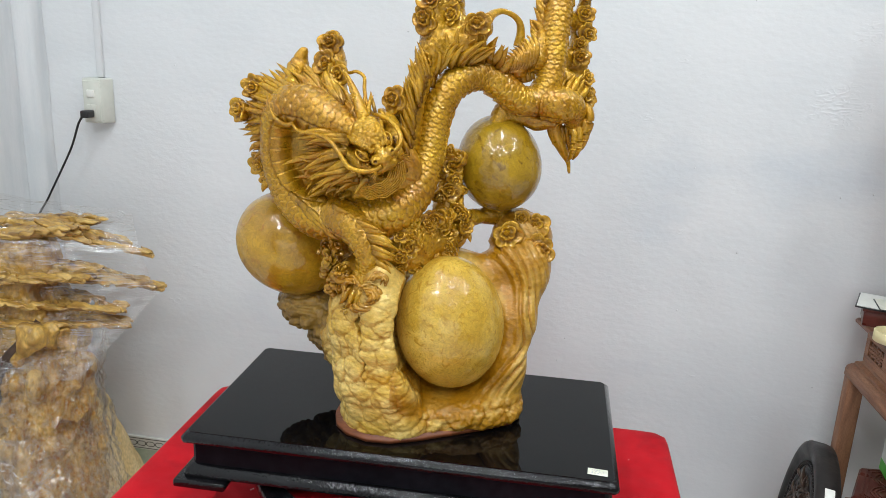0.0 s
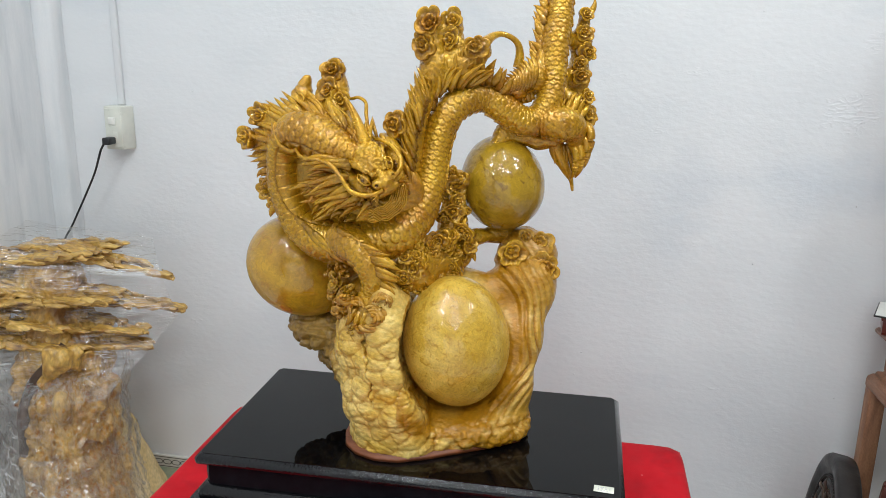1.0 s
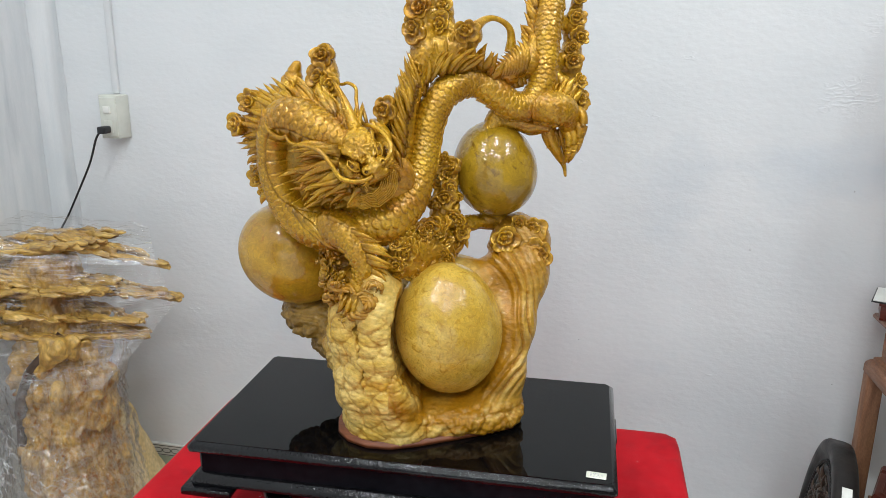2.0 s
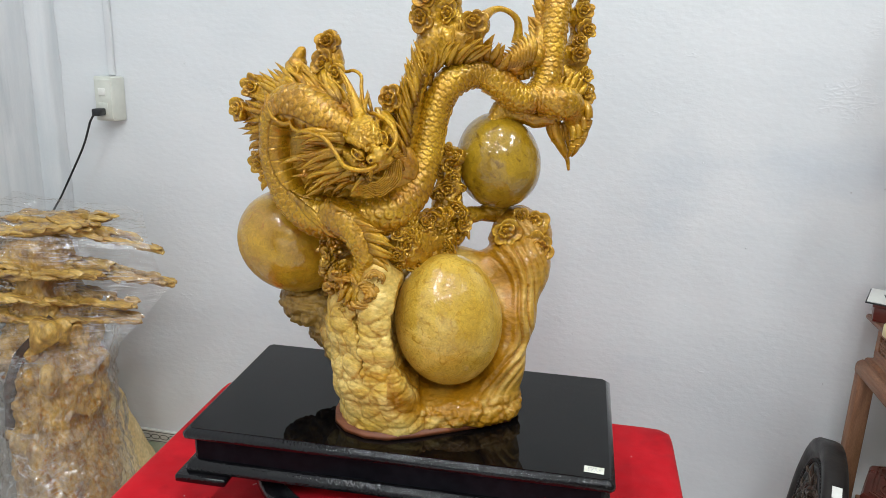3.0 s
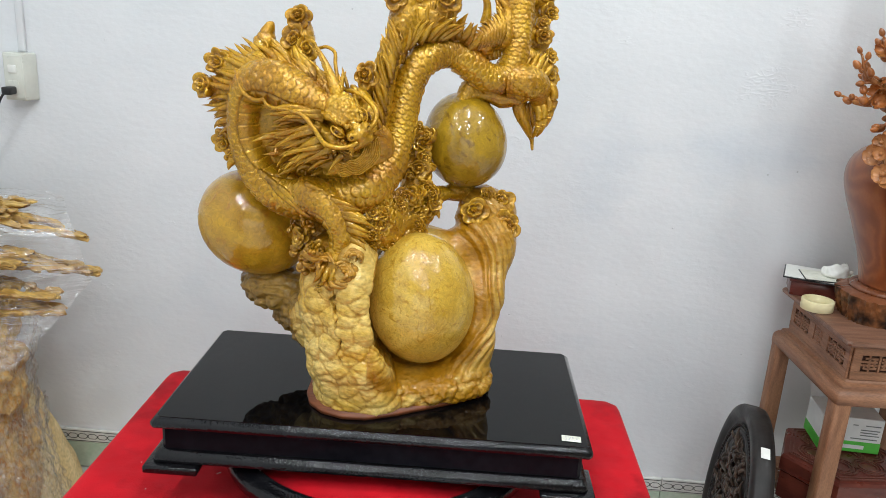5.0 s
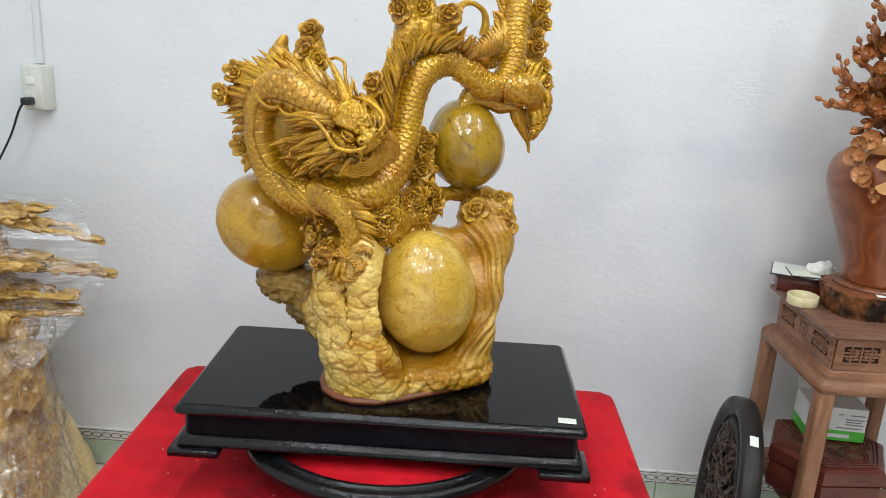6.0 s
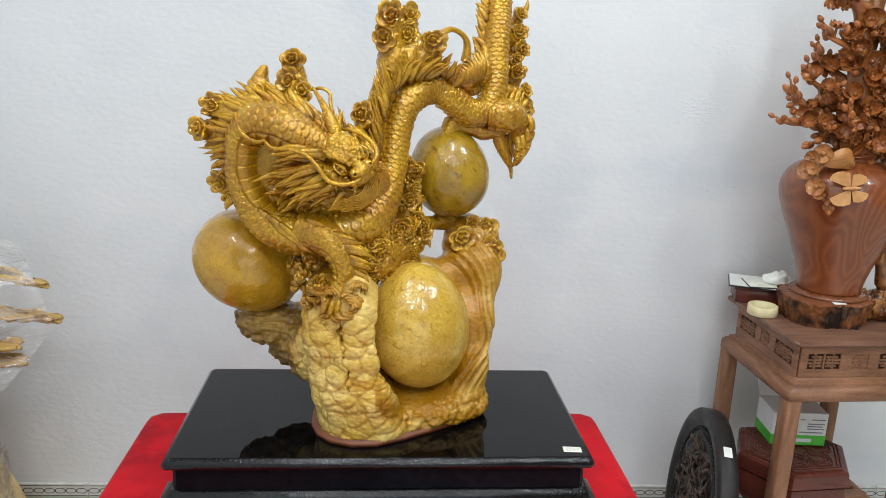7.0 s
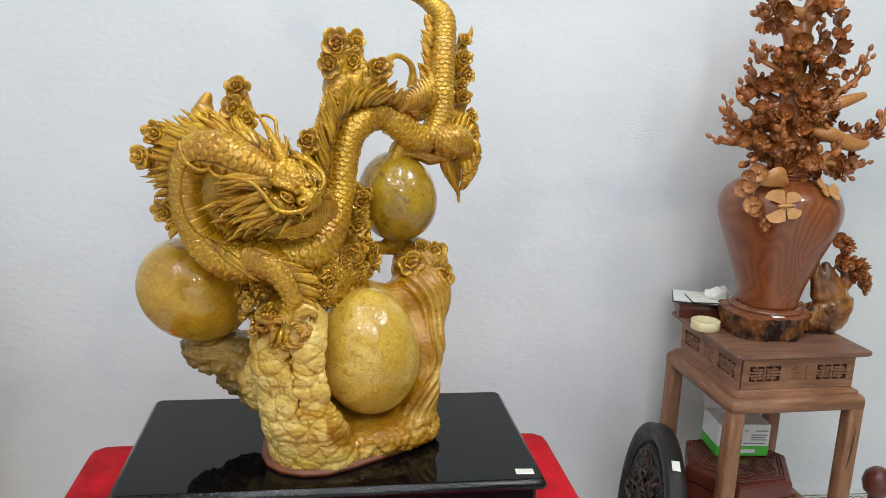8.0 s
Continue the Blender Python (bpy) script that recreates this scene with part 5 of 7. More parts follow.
def board(root, tip, w0, w1, t0, t1, holes):
    """A weathered, worm-eaten board that thins to a ragged tip, grooved along its grain."""
    a, b = np.array(root, float) - np.array(O), np.array(tip, float) - np.array(O)
    d = unit(b - a)
    side = unit(np.cross(d, (0, 0, 1.0)))
    up = np.cross(side, d)
    turn = Matrix((d, side, up)).transposed()
    reach = max(w0, w1) + 0.05
    fd = Field(np.minimum(a, b) - (0.03, reach, 0.07), np.maximum(a, b) + (0.03, reach, 0.07), 0.0028)
    n = int(np.linalg.norm(b - a) / 0.011)
    for k in range(n):
        s = k / (n - 1)
        w, t = w0 + (w1 - w0) * s, t0 + (t1 - t0) * s
        for u in np.linspace(-1, 1, 9):
            c = a + (b - a) * s + side * w * (u + rw.uniform(-0.15, 0.15)) + up * (rw.uniform(-0.5, 0.5) * t + 0.006 * math.sin(5 * s + 3 * u))
            fd.oval(c, (rw.uniform(0.014, 0.036), rw.uniform(0.005, 0.013), t * rw.uniform(0.10, 0.26) + 0.0024), 0.0015, turn)
    for k in range(holes):
        s = rw.uniform(0.1, 0.97)
        c = a + (b - a) * s + side * (w0 + (w1 - w0) * s) * rw.uniform(-1, 1)
        fd.oval(c, (rw.uniform(0.005, 0.022), rw.uniform(0.004, 0.010), 0.05), 0.003, cut=True)
    v, f = fd.surface()
    out = []
    for p in v:
        q = Vector(np.array(p))
        x, y, z = q.dot(Vector(d)), q.dot(Vector(side)), q.dot(Vector(up))
        h = 1.3 * abs(noise.noise(Vector((x * 9, y * 120, z * 60)))) + 0.35 * noise.noise(Vector((x * 70, y * 60, z * 50 + 7)))
        out.append(tuple(q + Vector(up) * (0.008 * h - 0.002) - Vector(side) * 0.005 * h))
    return out, f


put("board", board((-1.27, -0.30, 0.862), (-0.985, -0.30, 0.880), 0.12, 0.07, 0.020, 0.016, 26), DRIFT, wrapped)
put("board", board((-1.06, -0.30, 0.885), (-0.848, -0.25, 0.814), 0.055, 0.007, 0.014, 0.004, 16), DRIFT, wrapped)
put("board", board((-1.27, -0.38, 0.815), (-0.832, -0.230, 0.714), 0.11, 0.008, 0.024, 0.005, 46), DRIFT, wrapped)
put("board", board((-1.27, -0.42, 0.745), (-0.895, -0.32, 0.678), 0.10, 0.03, 0.018, 0.008, 34), DRIFT, wrapped)
put("board", board((-1.24, -0.40, 0.790), (-0.960, -0.34, 0.765), 0.09, 0.05, 0.016, 0.012, 20), DRIFT, wrapped)
put("board", board((-1.22, -0.42, 0.685), (-0.885, -0.31, 0.632), 0.085, 0.02, 0.016, 0.006, 26), DRIFT, wrapped)
# trunk and flared foot
fd = Field((-0.20, -0.20, -0.004), (0.20, 0.20, 0.90), 0.0045)
fd.chain([(0.02, 0.0, 0.0, 0.14), (0.025, 0.0, 0.2, 0.118), (0.02, 0.0, 0.42, 0.108), (0.0, 0.02, 0.62, 0.095), (-0.03, 0.03, 0.80, 0.08)], 0.04)
for i in range(150):
    a, z = rw.uniform(0, 6.28), rw.uniform(0.10, 0.64)
    r = 0.098 + 0.020 * rw.random()
    fd.oval((0.015 + r * math.cos(a), r * math.sin(a), z), (rw.uniform(0.010, 0.030), rw.uniform(0.010, 0.030), rw.uniform(0.012, 0.046)), 0.014)
for i in range(44):
    a, z = rw.uniform(3.2, 6.2), rw.uniform(0.28, 0.70)
    fd.oval((0.015 + 0.126 * math.cos(a), 0.126 * math.sin(a), z), (rw.uniform(0.006, 0.020), 0.034, rw.uniform(0.008, 0.034)), 0.004, cut=True)
fd.floor(0.0)
tv, tf = fd.surface()
out = []
for p in tv:
    q = Vector(p)
    h = 0.020 * abs(noise.noise(Vector((q.x * 16, q.y * 16, q.z * 9)))) + 0.010 * abs(noise.noise(Vector((q.x * 42, q.y * 42, q.z * 30 + 3)))) + 0.004 * noise.noise(q * 110)
    out.append(tuple(q + Vector((q.x, q.y, 0)).normalized() * (h - 0.008)))
put("trunk", (out, tf), DRIFTTRUNK, wrapped)
fd = Field((-0.33, -0.33, -0.004), (0.33, 0.33, 0.42), 0.006)
fd.chain([(0.01, 0.07, 0.34, 0.070), (0.0, 0.10, 0.27, 0.110), (-0.005, 0.11, 0.18, 0.152), (-0.01, 0.12, 0.05, 0.190), (-0.01, 0.12, 0.0, 0.20)], 0.03)
for i in range(60):
    a, z = rw.uniform(0, 6.28), rw.uniform(0.01, 0.34)
    r = 0.188 - 0.30 * z
    fd.oval((-0.01 + r * math.cos(a), 0.12 + r * math.sin(a), z), (rw.uniform(0.010, 0.026), rw.uniform(0.010, 0.026), rw.uniform(0.014, 0.050)), 0.014)
fd.floor(0.0)
put("root_foot", fd.surface(), SACK, wrapped, "pale buff root foot")
put("dark_limb", tube([(0.060, -0.050, 0.660, 0.012), (0.030, -0.088, 0.610, 0.013), (0.004, -0.100, 0.575, 0.017), (-0.030, -0.096, 0.530, 0.012), (-0.044, -0.100, 0.470, 0.018), (-0.066, -0.088, 0.400, 0.012), (-0.075, -0.085, 0.300, 0.016)], 0.01, 9), DRIFTDARK, wrapped)

def crinkle(p, k):
    q = Vector(p)
    return k * (noise.noise(q * 11) + 0.6 * noise.noise(q * 27 + Vector((3, 1, 7))) + 0.35 * abs(noise.noise(q * 60)))


def pleats(s, t, seed):
    """Sharp folds of stretched film: long ones along s, with smaller crumples between."""
    u = t + 0.10 * s + 0.03 * noise.noise(Vector((3 * s, 2 * t, seed)))
    return (0.013 * abs(noise.noise(Vector((2.0 * s, 11 * u, seed)))) + 0.0075 * abs(noise.noise(Vector((5 * s, 27 * u, seed + 5.3))))
            + 0.0040 * abs(noise.noise(Vector((17 * s, 48 * u, seed + 9.1)))))


def grid_faces(nu, nv):
    w = nu + 1
    return [(j * w + i, j * w + i + 1, (j + 1) * w + i + 1, (j + 1) * w + i) for j in range(nv) for i in range(nu)]


def on_sheet(corners, seed, sag):
    """A place on a crinkled sheet of film stretched between four corners."""
    a, b, c, d = (Vector(p) - O for p in corners)
    nrm = (b - a).cross(d - a).normalized()

    def at(s, t):
        p = a * (1 - s) * (1 - t) + b * s * (1 - t) + c * s * t + d * (1 - s) * t
        return p + nrm * (crinkle(p, 0.009) + pleats(s, t, seed) - sag * 4 * t * (1 - t))
    return at


def on_shell(s, t, wide=0.0, seed=0.0):
    """A place on the film wound round the trunk, t from the floor up."""
    a, z = 2 * math.pi * s, 0.04 + 0.56 * t
    r = 0.150 + wide + 0.070 * max(0, 0.30 - z) / 0.30 + 0.016 * max(0, z - 0.46) / 0.14
    q = Vector((2.6 * math.cos(a), 2.6 * math.sin(a), 9 * z + 2.2 * math.cos(a) + seed))
    w = Vector((q.x * 2.6, q.y * 2.6, 26 * z + 5 * math.sin(a) + seed))
    e = Vector((q.x * 7, q.y * 7, 60 * z + seed))
    r += 0.020 * abs(noise.noise(q)) + 0.018 * abs(noise.noise(w)) + 0.011 * abs(noise.noise(e)) - 0.008
    return Vector((r * math.cos(a), r * math.sin(a), z))


def film(at, nu, nv):
    ob = put("film", ([tuple(at(i / nu, j / nv)) for j in range(nv + 1) for i in range(nu + 1)], grid_faces(nu, nv)), FILM, wrapped, "wrinkled clear plastic film")
    ob.visible_shadow = False


SHEETS = [on_sheet(((-1.285, -0.50, 0.89), (-0.828, -0.29, 0.825), (-0.815, -0.245, 0.700), (-1.285, -0.53, 0.70)), 0.0, 0.0),
          on_sheet(((-1.285, -0.53, 0.70), (-0.815, -0.245, 0.700), (-0.925, -0.44, 0.53), (-1.26, -0.55, 0.50)), 3.7, 0.015),
          on_sheet(((-1.285, -0.20, 0.93), (-0.90, -0.20, 0.905), (-0.828, -0.29, 0.825), (-1.285, -0.50, 0.89)), 8.2, -0.008)]
for at in SHEETS:
    film(at, 110, 240)
film(on_shell, 280, 210)
film(lambda s, t: on_shell(s, 0.62 * t, 0.012, 31.0), 280, 130)


# white strips along the folds: the film's glints put into shape and colour
OUT = Vector((0.0012, -0.0024, 0.0008))


def creases(g, at, bundles, wide, tall):
    """wide, tall: about how far a run goes along the sheet and across it."""
    for k in range(bundles):
        s0, t0 = rw.uniform(0.0, 0.8), rw.uniform(0.05, 0.85)
        ds, dt = wide * rw.uniform(0.2, 0.8), tall * rw.uniform(-0.5, 0.5)
        for j in range(rw.randint(2, 6)):
            s, t = s0 + rw.uniform(-0.05, 0.05), t0 + 0.022 * j + rw.uniform(-0.01, 0.01)
            q = rw.uniform(0.3, 1.0)
            rows = []
            for i in range(6):
                e = i / 5
                p = at(min(1.0, max(0.0, s + ds * q * e)), min(1.0, max(0.0, t + dt * q * e)))
                rows.append((*(p + OUT), rw.uniform(0.0003, 0.0013) * (0.2 if i in (0, 5) else 1)))
            g.add(tube(rows, 0.012, 4, flat=0.4))


g = Geo()
for at, n in zip(SHEETS, (30, 22, 16)):
    creases(g, at, n, 0.28, 0.10)
creases(g, lambda s, t: on_shell(0.50 + 0.42 * s, 0.9 * t, 0.012, 31.0) if t < 0.6 else on_shell(0.50 + 0.42 * s, 0.9 * t), 90, 0.16, 0.12)
ob = put("film_glints", g, GLINT, wrapped)
tagged(ob, "white strips standing for glints on the creased film", kind="stuff")
ob.visible_shadow = False

# ---------------------------------------------------------------- the dragon carving: one mesh
D = Geo()
GOLD_, EGG_, ROCK_, BROWN_, EGG2_, EGG3_, LEDGE_ = 0, 1, 2, 3, 4, 5, 6

# scaled body -----------------------------------------------------------------
def scaled_body(rows, up_rows, size, belly=0.85, step=0.0012):
    """A swept body carved with overlapping rounded scales and broad belly plates; rows of x, y, z, radius, up_rows the way its back faces at each."""
    s = spline([(*r, *u) for r, u in zip(rows, up_rows)], step)
    c, r, back = s[:, :3], s[:, 3], s[:, 4:7]
    t = unit(np.gradient(c, axis=0))
    up = unit(back - t * np.sum(back * t, 1, keepdims=True))
    side = np.cross(t, up)
    n = max(64, int(2 * math.pi * r.max() / 0.00125))
    a = 2 * np.pi * np.arange(n) / n - np.pi
    ring = np.cos(a)[None, :, None] * up[:, None] + np.sin(a)[None, :, None] * side[:, None]
    m = int(round(2 * math.pi * np.median(r) / size))
    wide = 2 * math.pi * r / m
    run = np.linalg.norm(np.diff(c, axis=0), axis=1)
    ASPECT, R = 0.60, 0.60
    u = np.concatenate([[0], np.cumsum(run / (ASPECT * wide[1:]))])[:, None] + 0.10 * np.sin(3 * a)[None]
    v = np.broadcast_to((a / (2 * np.pi) * m)[None], u.shape)
    # dark: shade under scale edges and in gaps and pits, put into the colour
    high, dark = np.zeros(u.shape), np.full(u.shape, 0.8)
    first = np.floor(u)
    for k in (-1, 0, 1, 2):
        j = first + k
        off = 0.5 * np.mod(j, 2)
        vc = np.round(v - off) + off
        chance = np.mod(np.sin(j * 12.9898 + np.mod(vc, m) * 78.233) * 43758.5453, 1.0)
        q, dv = (j - u) * ASPECT, v - vc
        far = np.hypot(q, dv * (0.96 + 0.08 * chance))
        inside = far < R
        edge = np.clip((R - far) / 0.09, 0, 1)
        h = (0.12 + 0.85 * np.clip((q + R) / (2 * R), 0, 1) + 0.10 * chance - 0.12 * dv * dv) * (0.55 + 0.45 * edge * (2 - edge))
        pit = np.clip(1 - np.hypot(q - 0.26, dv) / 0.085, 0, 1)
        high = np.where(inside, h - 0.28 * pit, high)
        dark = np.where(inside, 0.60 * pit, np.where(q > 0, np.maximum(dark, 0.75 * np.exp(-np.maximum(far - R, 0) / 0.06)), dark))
    # belly plates on the inner side
    period = 2.3
    frac = np.mod(u / period, 1.0)
    plate = (0.25 + 0.85 * (1 - frac)) * np.clip(frac / 0.10, 0.25, 1)
    on = np.clip((np.abs(a) - (np.pi - belly)) / 0.05, 0, 1)[None]
    rim = np.exp(-((np.abs(a) - (np.pi - belly)) / 0.06) ** 2)[None]
    high = (high * (1 - on) + plate * on) * (1 - 0.8 * rim)
    # the same painted shade under each belly plate's edge and along the border
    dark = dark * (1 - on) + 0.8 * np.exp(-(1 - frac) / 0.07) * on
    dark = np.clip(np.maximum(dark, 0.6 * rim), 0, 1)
    lift = (high - 0.35) * (0.29 * wide)[:, None]
    p = (c[:, None] + (r[:, None] + lift)[:, :, None] * ring).reshape(-1, 3)
    k = len(c)
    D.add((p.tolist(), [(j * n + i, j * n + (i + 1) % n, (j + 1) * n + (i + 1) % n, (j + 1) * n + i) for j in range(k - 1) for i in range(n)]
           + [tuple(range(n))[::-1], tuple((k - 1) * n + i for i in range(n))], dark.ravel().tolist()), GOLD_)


body = [(-0.090, -0.916, 1.246, 0.0180), (-0.117, -0.912, 1.256, 0.0260), (-0.139, -0.908, 1.265, 0.0300), (-0.167, -0.900, 1.277, 0.0320), (-0.197, -0.890, 1.278, 0.0310), (-0.219, -0.882, 1.260, 0.0275), (-0.226, -0.880, 1.232, 0.0245), (-0.226, -0.880, 1.201, 0.0245), (-0.217, -0.879, 1.165, 0.0255), (-0.199, -0.880, 1.133, 0.0280), (-0.165, -0.884, 1.110, 0.0310), (-0.121, -0.888, 1.104, 0.0330), (-0.073, -0.890, 1.111, 0.0320), (-0.033, -0.884, 1.128, 0.0300), (-0.007, -0.866, 1.159, 0.0270), (0.004, -0.845, 1.204, 0.0235), (0.009, -0.832, 1.248, 0.0225), (0.017, -0.820, 1.288, 0.0228), (0.039, -0.800, 1.322, 0.0240), (0.073, -0.775, 1.334, 0.0240), (0.105, -0.767, 1.317, 0.0240), (0.136, -0.757, 1.295, 0.0235), (0.164, -0.745, 1.299, 0.0225), (0.179, -0.733, 1.330, 0.0225), (0.181, -0.722, 1.371, 0.0222), (0.183, -0.708, 1.420, 0.0220), (0.187, -0.690, 1.464, 0.0212), (0.185, -0.680, 1.502, 0.0195), (0.162, -0.672, 1.526, 0.0150), (0.137, -0.665, 1.538, 0.0110), (0.117, -0.660, 1.539, 0.0080)]
backs = [(0.3, 0.4, 1), (0.3, 0.4, 1), (0.1, 0.4, 1), (-0.1, 0.4, 1), (-0.4, 0.5, 0.9), (-0.8, 0.75, 0.4), (-0.8, 0.85, 0), (-0.75, 0.85, -0.1), (-0.75, 0.65, -0.4), (-0.65, 0.15, -0.8), (-0.3, -0.4, -1), (0, -0.6, -0.9), (0.2, -0.6, -0.8), (0.5, -0.6, -0.5), (0.3, -1, -0.2), (0, -1, 0), (-0.2, -1, 0.1), (-0.4, -0.8, 0.4), (-0.3, -0.4, 0.9), (0.1, -0.2, 1), (0.5, -0.2, 0.9), (0.2, -0.3, 1), (-0.5, -0.5, 0.8), (-0.8, -0.6, 0.2), (-0.8, -0.6, 0), (-0.8, -0.6, 0), (-0.8, -0.6, 0.1), (-0.8, -0.6, -0.2), (-0.4, -0.6, -0.8), (-0.2, -0.6, -1), (-0.2, -0.6, -1)]
scaled_body(body, backs, 0.0140)
# front leg, from the chest down to the rock
arm = [(-0.128, -0.900, 1.120, 0.026), (-0.098, -0.922, 1.112, 0.026), (-0.076, -0.933, 1.094, 0.022), (-0.063, -0.937, 1.068, 0.019), (-0.066, -0.936, 1.042, 0.017), (-0.072, -0.938, 1.022, 0.017)]
scaled_body(arm, [(0.3, 0.1, 1), (0.5, 0, 0.8), (0.8, 0.2, 0.3), (1, 0.2, 0.1), (1, 0.3, 0), (1, 0.3, 0)], 0.0112, belly=0.7)
# hind thigh
hind = [(0.170, -0.745, 1.290, 0.024), (0.196, -0.747, 1.291, 0.029), (0.216, -0.738, 1.284, 0.026), (0.226, -0.728, 1.264, 0.016), (0.228, -0.722, 1.245, 0.012)]
scaled_body(hind, [(0, 0.3, 1)] * 2 + [(0.5, 0.3, 0.8), (1, 0.2, 0.2), (1, 0, 0)], 0.0108, belly=0.5)

# blades of the mane and back -------------------------------------------------------
rs = random.Random(17)


def fan(roots, tips, r, jitter=0.004, bend=0.006, count=None):
    """Blades between two guiding lines, root to tip."""
    a, b = spline(roots, 0.004), spline(tips, 0.004)
    n = count or len(a)
    for i in range(n):
        s = i / max(1, n - 1)
        p = a[int(s * (len(a) - 1))] + np.array([rs.uniform(-1, 1) for _ in range(3)]) * jitter * 0.5
        q = b[int(s * (len(b) - 1))] + np.array([rs.uniform(-1, 1) for _ in range(3)]) * jitter
        q = p + (q - p) * rs.uniform(0.78, 1.08)
        D.add(spike(p, q, r * rs.uniform(0.8, 1.2), (rs.uniform(-1, 1) * bend, rs.uniform(-1, 1) * bend * 0.5, rs.uniform(-0.3, 1) * bend)), GOLD_)


# upper left mane in three layers
fan([(-0.240, -0.862, 1.195), (-0.246, -0.862, 1.225), (-0.240, -0.862, 1.262), (-0.215, -0.872, 1.292), (-0.17, -0.878, 1.305), (-0.135, -0.885, 1.300)],
    [(-0.266, -0.858, 1.178), (-0.278, -0.858, 1.208), (-0.292, -0.858, 1.250), (-0.288, -0.852, 1.310), (-0.235, -0.846, 1.340), (-0.165, -0.848, 1.340)], 0.0062, 0.006, 0.008, 27)
fan([(-0.240, -0.872, 1.205), (-0.246, -0.874, 1.235), (-0.235, -0.885, 1.268), (-0.205, -0.890, 1.295), (-0.165, -0.895, 1.303)],
    [(-0.272, -0.866, 1.185), (-0.290, -0.866, 1.228), (-0.294, -0.864, 1.272), (-0.270, -0.860, 1.306), (-0.20, -0.860, 1.328)], 0.0056, 0.006, 0.007, 21)
fan([(-0.165, -0.885, 1.302), (-0.135, -0.895, 1.295), (-0.105, -0.900, 1.283), (-0.09, -0.905, 1.275)], [(-0.215, -0.865, 1.330), (-0.185, -0.862, 1.328), (-0.148, -0.868, 1.318), (-0.118, -0.875, 1.305)], 0.0052, 0.005, 0.006, 16)
# crest along the arch and down the raised tail
fan([(-0.006, -0.822, 1.315), (0.012, -0.822, 1.338), (0.040, -0.812, 1.352), (0.075, -0.797, 1.355), (0.110, -0.78, 1.338)],
    [(-0.012, -0.828, 1.365), (0.006, -0.832, 1.396), (0.040, -0.826, 1.408), (0.092, -0.812, 1.396), (0.132, -0.795, 1.366)], 0.0062, 0.006, 0.006, 24)
fan([(0.000, -0.828, 1.325), (0.025, -0.822, 1.345), (0.06, -0.808, 1.352)], [(0.012, -0.836, 1.378), (0.055, -0.828, 1.388), (0.105, -0.812, 1.376)], 0.0052, 0.006, 0.006, 16)
fan([(0.125, -0.765, 1.325), (0.150, -0.75, 1.328), (0.163, -0.735, 1.35), (0.163, -0.72, 1.40), (0.164, -0.705, 1.45), (0.165, -0.69, 1.49)],
    [(0.118, -0.76, 1.352), (0.128, -0.745, 1.368), (0.135, -0.73, 1.402), (0.142, -0.715, 1.44), (0.148, -0.70, 1.478), (0.155, -0.685, 1.512)], 0.0062, 0.005, 0.004, 24)
# feathers down the back of the rising body
fan([(-0.010, -0.848, 1.215), (-0.008, -0.838, 1.262), (0.0, -0.828, 1.305), (0.010, -0.822, 1.330)], [(-0.022, -0.845, 1.265), (-0.022, -0.838, 1.318), (-0.014, -0.828, 1.362), (-0.002, -0.822, 1.380)], 0.0048, 0.006, 0.005, 26)
fan([(0.024, -0.842, 1.19), (0.029, -0.830, 1.24), (0.038, -0.816, 1.282)], [(0.031, -0.838, 1.206), (0.036, -0.826, 1.256), (0.045, -0.812, 1.296)], 0.0034, 0.001, 0.001, 16)
for shift, wide in ((0.0, 1.0), (-0.016, 0.9), (-0.030, 0.75)):
    fan([(-0.018 + 0.004 * wide, -0.866 + shift, 1.190), (-0.014, -0.856 + shift, 1.240), (-0.008, -0.848 + shift, 1.290), (0.004, -0.838 + shift, 1.328)],
        [(-0.042 * wide, -0.872 + shift, 1.228), (-0.042 * wide, -0.862 + shift, 1.290), (-0.030 * wide, -0.850 + shift, 1.342), (-0.014, -0.838 + shift, 1.380)], 0.0048, 0.005, 0.005, 24)
# elbow and shoulder flames
fan([(-0.088, -0.940, 1.118), (-0.066, -0.948, 1.102), (-0.052, -0.95, 1.075), (-0.052, -0.945, 1.058)], [(-0.036, -0.946, 1.112), (-0.018, -0.945, 1.088), (-0.014, -0.943, 1.066), (-0.028, -0.95, 1.040)], 0.0062, 0.004, 0.006, 13)
fan([(-0.125, -0.920, 1.135), (-0.108, -0.932, 1.122), (-0.10, -0.935, 1.10)], [(-0.085, -0.945, 1.132), (-0.075, -0.955, 1.115), (-0.075, -0.952, 1.088)], 0.007, 0.004, 0.007, 9)
fan([(-0.20, -0.905, 1.148), (-0.165, -0.915, 1.125), (-0.14, -0.918, 1.105)], [(-0.16, -0.918, 1.112), (-0.125, -0.925, 1.092), (-0.105, -0.925, 1.078)], 0.006, 0.003, 0.004, 10)
# tail tuft hanging from the hind leg
fan([(0.185, -0.738, 1.262), (0.20, -0.735, 1.258), (0.215, -0.73, 1.255)], [(0.196, -0.732, 1.215), (0.216, -0.722, 1.205), (0.232, -0.715, 1.212)], 0.006, 0.003, 0.005, 10)
D.add(tube([(0.192, -0.735, 1.262, 0.010), (0.200, -0.73, 1.235, 0.010), (0.212, -0.722, 1.212, 0.008), (0.220, -0.715, 1.195, 0.004), (0.2225, -0.711, 1.180, 0.0028), (0.2235, -0.71, 1.176, 0.002)], 0.005, 9), GOLD_)
